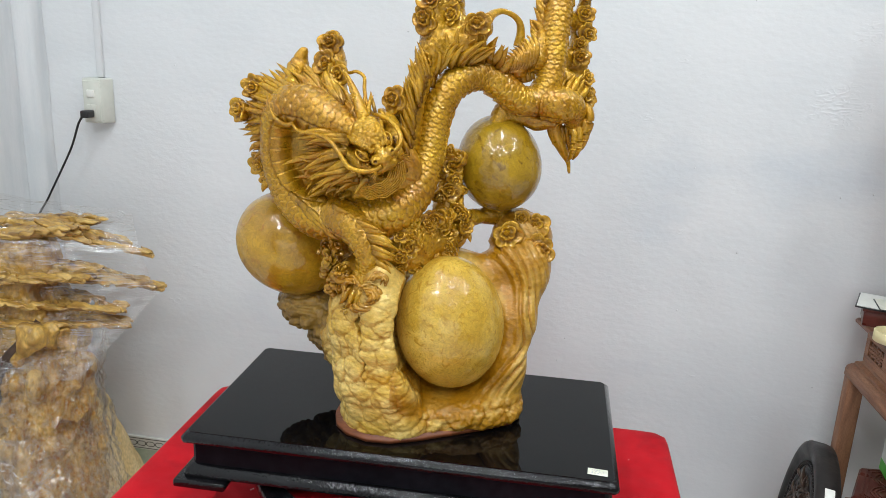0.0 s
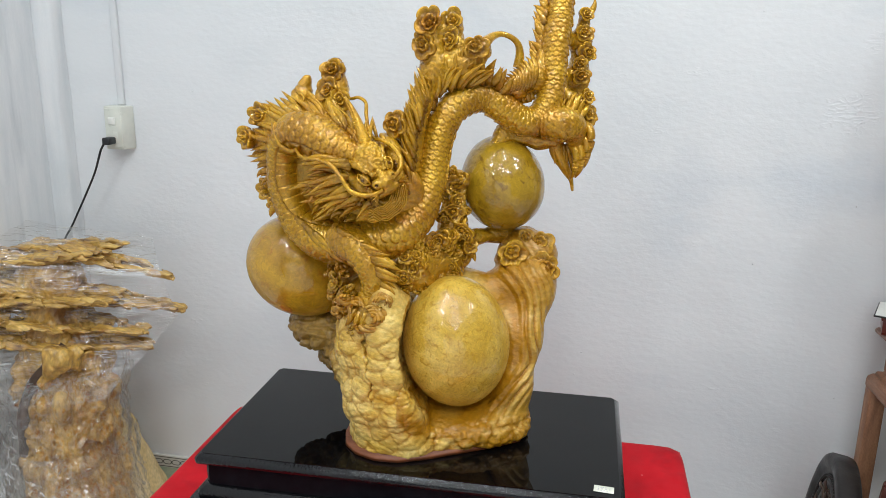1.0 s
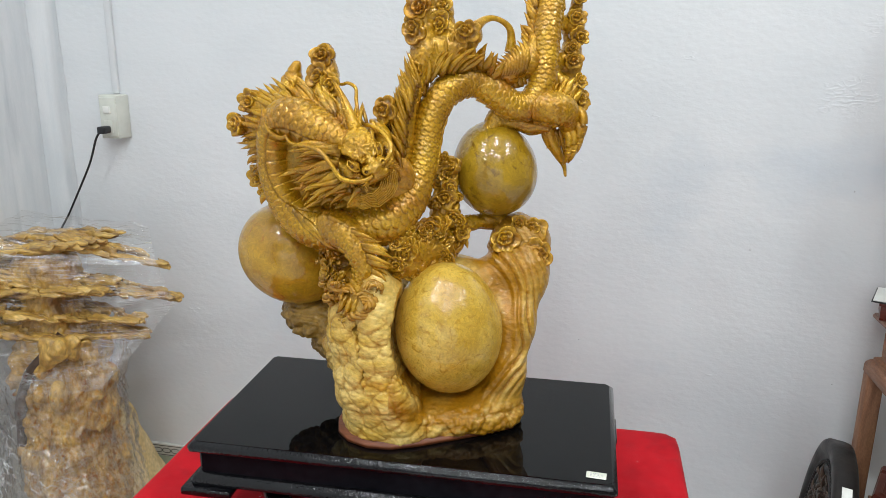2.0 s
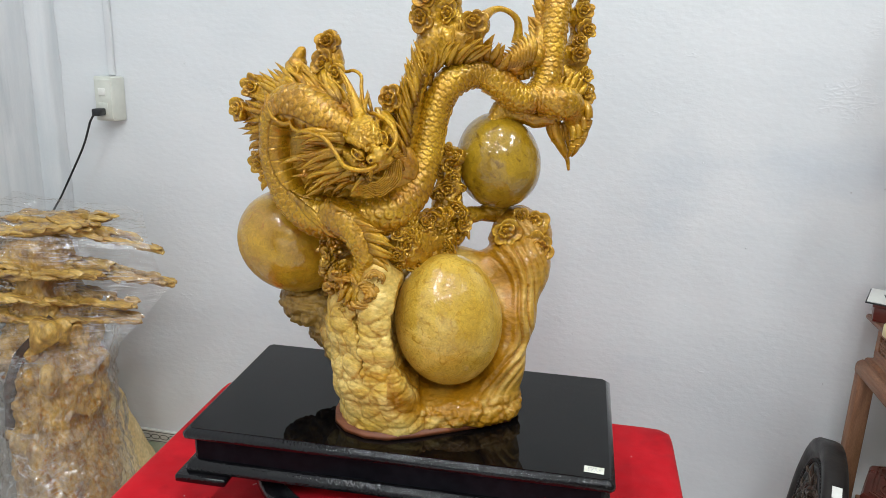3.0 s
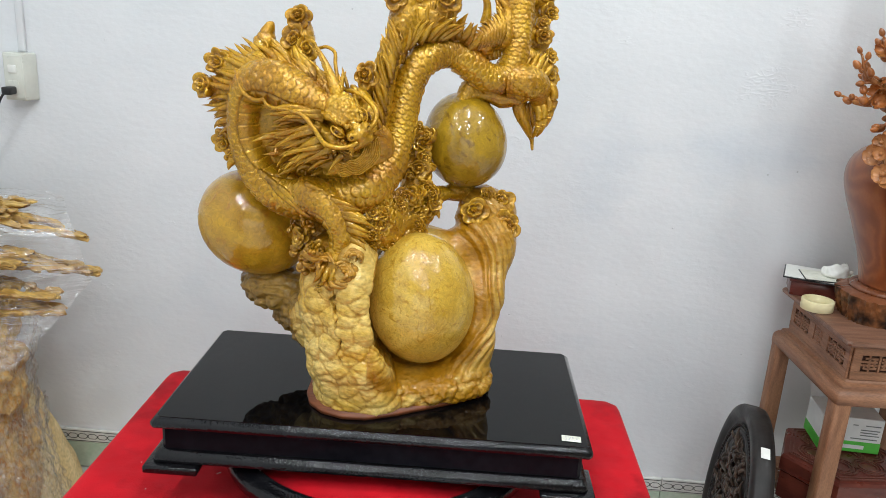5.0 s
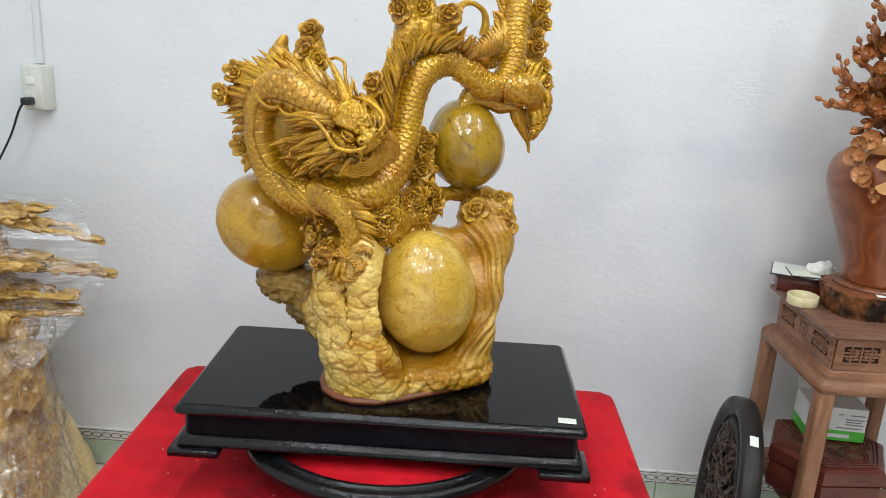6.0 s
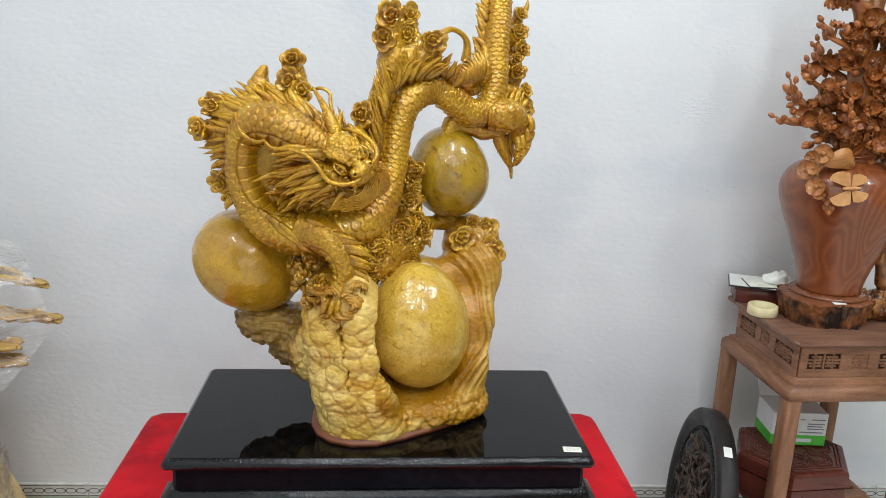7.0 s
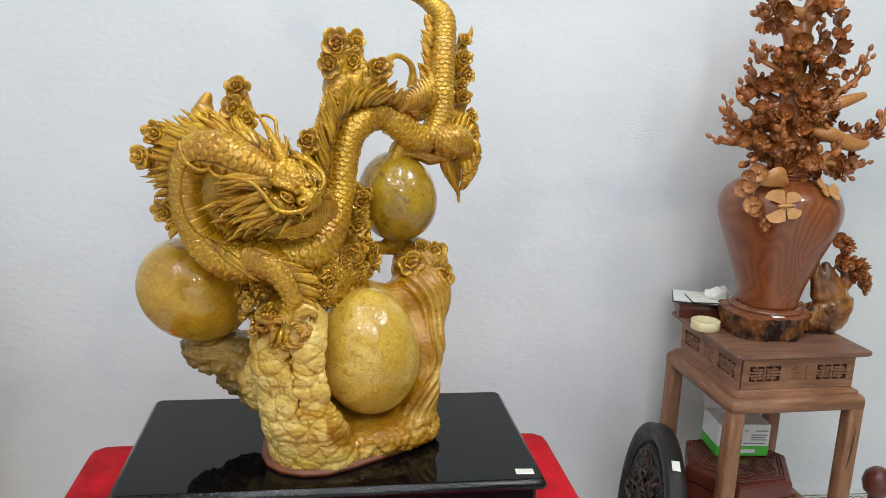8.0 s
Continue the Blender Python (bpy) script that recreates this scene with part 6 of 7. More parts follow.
fan([(0.200, -0.745, 1.300), (0.215, -0.74, 1.305), (0.225, -0.73, 1.30)], [(0.212, -0.735, 1.335), (0.232, -0.725, 1.338), (0.246, -0.715, 1.325)], 0.0055, 0.004, 0.005, 10)
for k, (x, z) in enumerate(((0.238, 1.262), (0.230, 1.250), (0.222, 1.246), (0.243, 1.28))):
    D.add(tube([(x - 0.01, -0.725, z + 0.012, 0.006), (x + 0.003, -0.735, z + 0.004, 0.0075), (x + 0.007, -0.738, z - 0.016, 0.0065), (x + 0.003, -0.733, z - 0.036, 0.0045), (x - 0.003, -0.728, z - 0.048, 0.0015)], 0.004, 8), GOLD_)
    for j in range(5):
        D.add(ellipsoid((x + 0.005, -0.7405, z - 0.002 - 0.006 * j), (0.0062, 0.003, 0.0024), nu=8, nv=5), GOLD_)

# head ---------------------------------------------------------------------------
HF, HL = Vector((0.62, -0.62, -0.48)).normalized(), Vector((0.60, 0.50, 0.62))
HL = (HL - HF * HL.dot(HF)).normalized()
HU = HF.cross(HL)
HEAD = Matrix((HF, HL, HU)).transposed().to_4x4()
HEAD.translation = Vector((-0.053, -0.939, 1.2325))

hf = Field((-0.095, -0.060, -0.075), (0.060, 0.060, 0.040), 0.0013)
hf.oval((-0.034, 0, -0.024), (0.046, 0.031, 0.027), 0.012)
hf.oval((-0.070, 0, -0.026), (0.030, 0.034, 0.026), 0.012)
hf.oval((-0.026, 0, 0.006), (0.034, 0.0235, 0.0185), 0.008)
hf.oval((0.016, 0, -0.010), (0.024, 0.017, 0.014), 0.008)
hf.oval((0.025, 0, 0.000), (0.011, 0.014, 0.009), 0.005)
hf.oval((0.004, 0, 0.004), (0.020, 0.007, 0.006), 0.004)
for s in (-1, 1):
    far = 0.6 if s > 0 else 1.0
    hf.chain([(0.011, s * 0.010, 0.0100, 0.0030), (0.000, s * 0.0150, 0.0155, 0.0036), (-0.020, s * 0.0225, 0.0150 - 0.003 * (s > 0), 0.0052 * far), (-0.040, s * 0.030, 0.007 - 0.006 * (s > 0), 0.0060 * far), (-0.054, s * 0.035, 0.002 - 0.006 * (s > 0), 0.008 * far)], 0.003)
    hf.oval((0.025, s * 0.0125, 0.004), (0.0085, 0.0072, 0.0072), 0.002)
    hf.oval((-0.018, s * 0.030, -0.017), (0.020, 0.010, 0.013), 0.005)
    hf.oval((-0.008, s * 0.033, -0.010), (0.017, 0.010, 0.008), 0.005)
    hf.oval((-0.034, s * 0.040, -0.008), (0.022, 0.011, 0.014), 0.006)
    hf.oval((-0.040, s * 0.034, -0.024), (0.020, 0.010, 0.016), 0.005)
    hf.chain([(0.035, s * 0.007, -0.009, 0.0050), (0.030, s * 0.018, -0.012, 0.0052), (0.014, s * 0.026, -0.015, 0.0050), (-0.010, s * 0.034, -0.017, 0.0048), (-0.030, s * 0.041, -0.014, 0.005)], 0.003)
    hf.chain([(0.034, s * 0.006, -0.038, 0.0050), (0.026, s * 0.017, -0.036, 0.0050), (0.008, s * 0.025, -0.033, 0.0048), (-0.014, s * 0.034, -0.028, 0.005)], 0.003)
    hf.oval((0.002, s * 0.0270, 0.0040), (0.0150, 0.0070, 0.0070), 0.002, cut=True)
    hf.oval((0.0305, s * 0.0140, 0.0070), (0.0026, 0.0024, 0.0026), 0.001, cut=True)
    hf.oval((0.016, s * 0.024, -0.0245), (0.018, 0.012, 0.0058), 0.002, cut=True)
hf.oval((0.006, 0, -0.040), (0.032, 0.019, 0.009), 0.005)
hf.oval((-0.030, 0, -0.040), (0.034, 0.026, 0.018), 0.010)
hd_rng = random.Random(5)
top_of = hf.f.copy()
for i in range(330):
    f_, l_ = hd_rng.uniform(-0.075, 0.020), hd_rng.uniform(-0.021, 0.021)
    col = np.nonzero(top_of[int((f_ + 0.095) / 0.0013), int((l_ + 0.060) / 0.0013)] < 0)[0]
    if not len(col):
        continue
    u_ = -0.075 + 0.0013 * col[-1] + 0.0002
    q = hd_rng.uniform(0.0016, 0.0028)
    hf.oval((f_, l_, u_), (q, q, q), 0.0012)
for i in range(150):
    f_, s = hd_rng.uniform(-0.055, 0.022), hd_rng.choice((-1, 1))
    l_ = s * (0.030 - 0.3 * max(0, f_) + 0.010 * max(0, -f_ / 0.05))
    q = hd_rng.uniform(0.0018, 0.0030)
    hf.oval((f_, l_, hd_rng.uniform(-0.022, 0.0)), (q, q, q), 0.0012)
v, f = hf.surface()
# sockets, mouth and nostrils darkened: the hollows' shade is put into the colour
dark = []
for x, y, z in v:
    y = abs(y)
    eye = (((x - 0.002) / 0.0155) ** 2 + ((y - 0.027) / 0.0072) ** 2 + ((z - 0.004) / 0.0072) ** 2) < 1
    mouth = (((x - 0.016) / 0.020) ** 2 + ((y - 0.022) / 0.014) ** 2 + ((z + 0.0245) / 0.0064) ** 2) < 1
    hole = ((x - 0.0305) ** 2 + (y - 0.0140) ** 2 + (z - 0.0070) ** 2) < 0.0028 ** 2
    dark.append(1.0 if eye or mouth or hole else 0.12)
D.add(moved((v, f, dark), HEAD), GOLD_)
for s in (-1, 1):
    # eyeball, pupil in its ring, lids and lashes
    ec = Vector((0.0055, s * 0.0225, 0.0060)) if s < 0 else Vector((0.0060, 0.0165, 0.0080))
    gaze = Vector((0.55, s * 0.48, 0.68)).normalized()
    gx = (Vector((1, 0, 0)) - gaze * gaze.x).normalized()
    gy = gx.cross(gaze)
    D.add(moved(ellipsoid(ec, (0.0098, 0.0072, 0.0068), nu=18, nv=12), HEAD), GOLD_)
    ring = [(*(ec + gaze * 0.0076 + (gx * math.cos(a) + gy * math.sin(a)) * 0.0034), 0.0010) for a in np.linspace(0, 6.2832, 13)]
    D.add(moved(tube(ring, 0.001, 5), HEAD), GOLD_, 0.25)
    D.add(moved(ellipsoid(ec + gaze * 0.0066, (0.0028, 0.0028, 0.0028), nu=12, nv=8), HEAD), GOLD_, 1.0)
    for side, r in ((1, 0.0016), (-1, 0.0014)):
        lid = [(*(ec + gx * w * 0.0118 + (gy * side * 0.0046 + gaze * 0.0074) * math.sqrt(max(0.0, 1 - w * w)) + gaze * 0.0008), r) for w in np.linspace(-1, 1, 9)]
        D.add(moved(tube(lid, 0.002, 6), HEAD), GOLD_)
    for k in range(15):
        q = k / 14
        D.add(moved(spike((0.008 - 0.034 * q, s * (0.0140 + 0.0105 * q), 0.0185), (0.0095 - 0.036 * q, s * (0.0190 + 0.010 * q), 0.0190), 0.0013, n=5), HEAD), GOLD_)
    # nostril rim
    rim = [(0.0300 + 0.0024 * math.cos(a), s * 0.0142 + 0.0034 * math.sin(a), 0.0078 - 0.0024 * math.cos(a), 0.0010) for a in np.linspace(0, 6.2832, 13)]
    D.add(moved(tube(rim, 0.001, 6), HEAD), GOLD_)
    # teeth along the lips
    for k in range(9):
        q = k / 8
        D.add(moved(spike((0.033 - 0.030 * q, s * (0.011 + 0.015 * q), -0.015), (0.0335 - 0.030 * q, s * (0.012 + 0.016 * q), -0.0225 - 0.005 * (k == 1)), 0.0020, n=5), HEAD), GOLD_)
        D.add(moved(spike((0.030 - 0.030 * q, s * (0.012 + 0.014 * q), -0.033), (0.0305 - 0.030 * q, s * (0.013 + 0.015 * q), -0.0275), 0.0018, n=5), HEAD), GOLD_)
    # frill at the corner of the lip
    for k in range(7):
        a = -1.1 + 2.2 * k / 6
        D.add(moved(spike((0.034, s * 0.016, -0.006), (0.036 + 0.013 * math.cos(a), s * (0.021 + 0.011 * math.cos(a * 0.5)), -0.006 + 0.013 * math.sin(a)), 0.0018, n=5), HEAD), GOLD_)
    # curled brow end and ear
    for k in range(4):
        D.add(moved(ellipsoid((-0.050 - 0.006 * k, s * (0.036 + 0.002 * k), 0.003 - 0.006 * k), (0.010 - 0.001 * k, 0.0045, 0.0045), nu=12, nv=8), HEAD), GOLD_, 0.1)
    D.add(moved(spike((-0.052, s * 0.028, 0.006), (-0.092, s * 0.042, 0.012), 0.007, (0, 0, 0.005), flat=0.45), HEAD), GOLD_)
# cheek mane in layers, near side
roots = [(-0.104, -0.944, 1.243), (-0.108, -0.944, 1.219), (-0.104, -0.944, 1.201), (-0.092, -0.944, 1.190), (-0.075, -0.944, 1.186)]
tips = [(-0.180, -0.940, 1.243), (-0.178, -0.942, 1.218), (-0.170, -0.944, 1.193), (-0.152, -0.946, 1.175), (-0.110, -0.946, 1.163)]
fan(roots, tips, 0.0064, 0.007, 0.008, 12)
fan([(x + 0.012, y - 0.006, z + 0.002) for x, y, z in roots], [(x + 0.022, y - 0.010, z + 0.004) for x, y, z in tips], 0.0056, 0.008, 0.008, 11)
fan([(x + 0.004, y + 0.018, z - 0.004) for x, y, z in roots], [(x - 0.006, y + 0.012, z - 0.010) for x, y, z in tips], 0.0064, 0.008, 0.008, 10)
fan([(-0.120, -0.925, 1.262), (-0.135, -0.922, 1.252), (-0.140, -0.920, 1.238)], [(-0.170, -0.905, 1.272), (-0.190, -0.902, 1.258), (-0.195, -0.902, 1.240)], 0.0046, 0.006, 0.005, 12)
fan([(-0.125, -0.885, 1.215), (-0.150, -0.884, 1.195), (-0.140, -0.886, 1.165), (-0.100, -0.890, 1.150)], [(-0.180, -0.905, 1.215), (-0.192, -0.908, 1.185), (-0.165, -0.912, 1.150), (-0.120, -0.915, 1.142)], 0.0074, 0.010, 0.008, 16)
fan([(-0.075, -0.912, 1.268), (-0.090, -0.915, 1.268), (-0.110, -0.920, 1.262)], [(-0.100, -0.890, 1.296), (-0.122, -0.890, 1.296), (-0.150, -0.898, 1.288)], 0.0040, 0.006, 0.005, 22)
D.add(ellipsoid((-0.135, -0.878, 1.212), (0.085, 0.012, 0.058), nu=32, nv=16), GOLD_, 0.3)
# horn and whiskers
D.add(tube([(-0.078, -0.918, 1.270, 0.0105), (-0.086, -0.914, 1.288, 0.0085), (-0.094, -0.908, 1.304, 0.0062), (-0.104, -0.902, 1.321, 0.0040), (-0.115, -0.898, 1.337, 0.0012)], 0.004, 9), GOLD_)
for k in range(26):
    q = k / 25
    D.add(ellipsoid((-0.078 - 0.036 * q + rs.uniform(-0.003, 0.003) * (1 - q), -0.925 + 0.024 * q, 1.272 + 0.062 * q), (0.0048 * (1.1 - 0.8 * q), 0.004, 0.0024), nu=8, nv=5), GOLD_)
for k in range(12):
    D.add(spike((-0.084 + rs.uniform(-0.018, 0.016), -0.912, 1.266 + rs.uniform(-0.004, 0.006)), (-0.088 + rs.uniform(-0.026, 0.020), -0.902, 1.292 + rs.uniform(-0.004, 0.014)), 0.0042), GOLD_)
D.add(tube([(-0.030, -0.956, 1.224, 0.0030), (-0.018, -0.950, 1.236, 0.0037), (-0.016, -0.944, 1.247, 0.0038), (-0.022, -0.936, 1.259, 0.0038), (-0.038, -0.922, 1.270, 0.0036), (-0.056, -0.910, 1.275, 0.0033), (-0.070, -0.898, 1.276, 0.0031), (-0.082, -0.886, 1.286, 0.0030), (-0.0895, -0.874, 1.308, 0.0030),
            (-0.092, -0.868, 1.326, 0.0028), (-0.106, -0.860, 1.333, 0.0027), (-0.121, -0.850, 1.330, 0.0025), (-0.135, -0.842, 1.333, 0.0022), (-0.148, -0.836, 1.343, 0.0019)], 0.004, 8), GOLD_)
D.add(tube([(-0.038, -0.964, 1.210, 0.0033), (-0.048, -0.966, 1.204, 0.0037), (-0.063, -0.968, 1.201, 0.0037), (-0.085, -0.969, 1.206, 0.0036), (-0.101, -0.967, 1.226, 0.0034), (-0.117, -0.960, 1.241, 0.0032), (-0.141, -0.950, 1.247, 0.0030),
            (-0.171, -0.937, 1.248, 0.0027), (-0.183, -0.930, 1.257, 0.0022)], 0.004, 8), GOLD_)
# rim of the hood behind the head
D.add(tube([(-0.231, -0.900, 1.294, 0.0035), (-0.225, -0.908, 1.278, 0.0035), (-0.218, -0.914, 1.265, 0.0035), (-0.205, -0.918, 1.256, 0.0035), (-0.193, -0.922, 1.254, 0.0035), (-0.182, -0.926, 1.258, 0.0035)], 0.004, 8), GOLD_)
# wavy beard
b_out = spline([(-0.015, -0.928, 1.212), (-0.011, -0.928, 1.196), (-0.016, -0.928, 1.179), (-0.034, -0.930, 1.162), (-0.060, -0.930, 1.155), (-0.088, -0.932, 1.156)], 0.003)
b_in = spline([(-0.034, -0.938, 1.208), (-0.032, -0.938, 1.197), (-0.038, -0.938, 1.186), (-0.053, -0.940, 1.178), (-0.068, -0.940, 1.174), (-0.082, -0.938, 1.163)], 0.003)
for k in range(9):
    q = k / 8
    rows = []
    for j in range(17):
        s = j / 16
        p = b_out[int(s * (len(b_out) - 1))] * (1 - q) + b_in[int(s * (len(b_in) - 1))] * q
        w = 0.0019 * math.sin(30 * s + 0.5 * k) * min(1, 3 * s)
        rows.append((p[0] + w * 0.7, p[1] - 0.004 * math.sin(3.1 * s) * (0.5 + q), p[2] + w, 0.0018 * (1 - 0.35 * s)))
    D.add(tube(rows, 0.003, 6), GOLD_)
# front paw: a knuckled foot between tight clusters of carved curls
def curls(c, face, size, turn, dark_tone=0.0):
    """A loose whorl of overlapping, unequal curled petals round a bud."""
    m = Vector(face).normalized().to_track_quat("Z", "Y").to_matrix() @ Euler((0, 0, turn)).to_matrix()
    for ring, (count, far, lift, big) in enumerate(((5, 1.0, 0.0, 0.62), (4, 0.62, 0.20, 0.50), (2, 0.30, 0.36, 0.40))):
        for i in range(count):
            a = 2 * math.pi * (i + 0.5 * ring) / count + rs.uniform(-0.5, 0.5)
            t = Euler((rs.uniform(-0.5, 0.5), -rs.uniform(0.2, 0.9), 0.0)).to_matrix()
            w = m @ Euler((0, 0, a)).to_matrix()
            p = Vector(c) + w @ Vector((far * size * rs.uniform(0.5, 0.85), 0, lift * size))
            v, f = ellipsoid((0, 0, 0), (size * big * rs.uniform(0.6, 1.0), size * big * rs.uniform(0.5, 0.9), size * rs.uniform(0.10, 0.18)), nu=12, nv=8)
            # petal undersides darkened: their shade is put into the colour
            D.add(([tuple(p + w @ (t @ Vector(x))) for x in v], f, [dark_tone + 0.7 * (k // 12 >= 5) for k in range(len(v))]), GOLD_)


D.add(tube([(-0.070, -0.936, 1.040, 0.017), (-0.072, -0.944, 1.024, 0.016), (-0.074, -0.952, 1.010, 0.012), (-0.080, -0.958, 0.996, 0.006)], 0.004, 12), GOLD_, 0.1)
for dx, dz in ((-0.016, 0.0), (-0.006, -0.004), (0.004, -0.003)):
    D.add(tube([(-0.072 + dx * 0.6, -0.948, 1.026, 0.006), (-0.074 + dx, -0.960, 1.014 + dz, 0.0062), (-0.077 + dx, -0.964, 1.004 + dz, 0.0045), (-0.084 + dx, -0.962, 0.995 + dz, 0.0012)], 0.003, 8), GOLD_, 0.1)
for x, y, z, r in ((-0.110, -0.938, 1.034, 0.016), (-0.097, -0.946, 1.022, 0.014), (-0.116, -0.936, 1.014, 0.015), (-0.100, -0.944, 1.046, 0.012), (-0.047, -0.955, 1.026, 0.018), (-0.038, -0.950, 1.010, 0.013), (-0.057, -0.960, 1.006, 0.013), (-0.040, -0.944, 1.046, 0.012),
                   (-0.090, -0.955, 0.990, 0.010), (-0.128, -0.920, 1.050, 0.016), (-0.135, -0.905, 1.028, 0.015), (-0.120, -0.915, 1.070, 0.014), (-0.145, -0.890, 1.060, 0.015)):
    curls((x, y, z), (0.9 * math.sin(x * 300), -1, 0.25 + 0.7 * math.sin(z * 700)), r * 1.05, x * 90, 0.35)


def whorl(c, face, r, start, sweep, arcs, squash=1.0):
    """Nested rounded ridges that curl round a hollow, each higher than the one outside it."""
    m = Vector(face).normalized().to_track_quat("Z", "Y").to_matrix()
    for k in range(arcs):
        far, e = r * (1 - 0.24 * k), sweep * (1 - 0.10 * k)
        rows = []
        for i in range(13):
            w = i / 12
            a = start + 0.35 * k + e * w
            wob = 1 + 0.07 * math.sin(5 * a + 2 * k)
            p = Vector(c) + m @ Vector((far * wob * math.cos(a), far * wob * squash * math.sin(a), 0.16 * r * k + 0.10 * r * math.sin(3 * a + k)))
            rows.append((*p, r * (0.25 - 0.02 * k) * (0.35 + 0.65 * math.sin(math.pi * min(1.0, 0.12 + 0.8 * w)))))
        v, f = tube(rows, 0.002, 9)
        D.add((v, f, [0.9 for _ in v]), ROCK_)


for c, face, r, start, sweep, arcs, squash in (((-0.055, -0.973, 1.014), (0.3, -1, 0.35), 0.021, -2.6, 4.6, 4, 0.85), ((-0.082, -0.962, 1.024), (-0.4, -1, 0.3), 0.015, 0.2, 4.0, 3, 1.0),
                                               ((-0.104, -0.950, 1.040), (-0.6, -1, 0.4), 0.019, -2.8, 3.2, 4, 0.6), ((-0.110, -0.944, 1.022), (-0.7, -1, 0.1), 0.015, 2.8, 3.4, 3, 0.6),
                                               ((-0.040, -0.966, 1.038), (0.5, -1, 0.5), 0.014, -0.6, 3.6, 3, 0.9), ((-0.070, -0.972, 0.998), (-0.2, -1, -0.1), 0.012, 2.4, 3.0, 3, 0.7)):
    whorl(c, face, r, start, sweep, arcs, squash)


def carve(v, f, deep, wave, seed, until=9.0):
    """Cuts flowing, uneven grooves into a surface along its normals; also gives how deep each point lies in a groove."""
    v, f = np.array(v), np.array(f)
    n = np.zeros_like(v)
    fn = np.cross(v[f[:, 2]] - v[f[:, 0]], v[f[:, 3]] - v[f[:, 1]])
    for k in range(4):
        np.add.at(n, f[:, k], fn)
    n = unit(n)
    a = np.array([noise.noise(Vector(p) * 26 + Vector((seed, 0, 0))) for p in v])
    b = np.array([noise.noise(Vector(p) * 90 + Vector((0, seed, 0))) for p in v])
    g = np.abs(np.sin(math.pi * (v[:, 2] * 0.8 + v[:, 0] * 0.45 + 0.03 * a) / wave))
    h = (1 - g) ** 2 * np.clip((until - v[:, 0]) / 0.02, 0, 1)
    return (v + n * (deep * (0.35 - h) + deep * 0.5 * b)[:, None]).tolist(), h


# clouds ------------------------------------------------------------------------
cf = Field((-0.335, -0.94, 1.03), (0.275, -0.60, 1.52), 0.0034)
for rows in ([(-0.282, -0.850, 1.262, 0.016), (-0.255, -0.855, 1.262, 0.022)], [(-0.268, -0.842, 1.300, 0.016), (-0.235, -0.855, 1.285, 0.022)], [(-0.262, -0.842, 1.178, 0.012), (-0.240, -0.852, 1.190, 0.014)],
             [(-0.150, -0.850, 1.300, 0.026), (-0.150, -0.838, 1.340, 0.018), (-0.152, -0.834, 1.378, 0.014)], [(-0.205, -0.855, 1.300, 0.026), (-0.205, -0.845, 1.330, 0.014), (-0.197, -0.842, 1.358, 0.008)],
             [(-0.030, -0.868, 1.285, 0.018), (-0.010, -0.838, 1.330, 0.014), (0.004, -0.815, 1.380, 0.018), (0.004, -0.808, 1.440, 0.016)], [(0.010, -0.80, 1.375, 0.030), (0.045, -0.795, 1.385, 0.026), (0.072, -0.795, 1.405, 0.018)],
             [(0.03, -0.795, 1.39, 0.02), (0.028, -0.79, 1.45, 0.014)], [(0.218, -0.665, 1.300, 0.016), (0.220, -0.66, 1.36, 0.016), (0.222, -0.655, 1.42, 0.014), (0.226, -0.652, 1.47, 0.008)],
             [(0.205, -0.69, 1.33, 0.015), (0.236, -0.69, 1.305, 0.014)], [(0.190, -0.695, 1.36, 0.014), (0.218, -0.665, 1.37, 0.014)], [(0.19, -0.69, 1.43, 0.012), (0.218, -0.66, 1.42, 0.012)],
             [(-0.010, -0.870, 1.080, 0.026), (0.02, -0.825, 1.075, 0.028), (0.046, -0.795, 1.07, 0.020)], [(0.030, -0.800, 1.06, 0.020), (0.033, -0.792, 1.12, 0.022), (0.038, -0.79, 1.20, 0.016)],
             [(0.03, -0.79, 1.105, 0.016), (0.07, -0.76, 1.098, 0.010), (0.10, -0.735, 1.10, 0.014), (0.15, -0.715, 1.09, 0.02)], [(0.098, -0.76, 1.255, 0.012), (0.11, -0.75, 1.275, 0.014), (0.165, -0.735, 1.262, 0.012), (0.19, -0.735, 1.262, 0.012)]):
    cf.chain(rows, 0.014)
cf.chain([(0.100, -0.772, 1.348, 0.012), (0.128, -0.756, 1.346, 0.014), (0.158, -0.738, 1.362, 0.015), (0.164, -0.722, 1.400, 0.010)], 0.014)
cf.oval((-0.155, -0.868, 1.190), (0.072, 0.014, 0.060), 0.01)
cf.oval((-0.055, -0.884, 1.195), (0.060, 0.018, 0.046), 0.01)
cf.oval((-0.095, -0.880, 1.160), (0.060, 0.016, 0.034), 0.01)
cf.chain([(-0.025, -0.862, 1.18, 0.014), (-0.022, -0.850, 1.25, 0.016), (-0.014, -0.840, 1.32, 0.016)], 0.01)
cf.oval((-0.12, -0.845, 1.035), (0.045, 0.045, 0.05), 0.01)
cf.oval((-0.02, -0.855, 1.055), (0.045, 0.04, 0.035), 0.01)
cf.oval((0.004, -0.836, 1.022), (0.042, 0.030, 0.050), 0.01)
cv, cq = cf.surface()
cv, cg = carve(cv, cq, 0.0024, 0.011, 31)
# darker the deeper in a groove: groove shade put into the colour
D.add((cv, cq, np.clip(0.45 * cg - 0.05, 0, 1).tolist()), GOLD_)
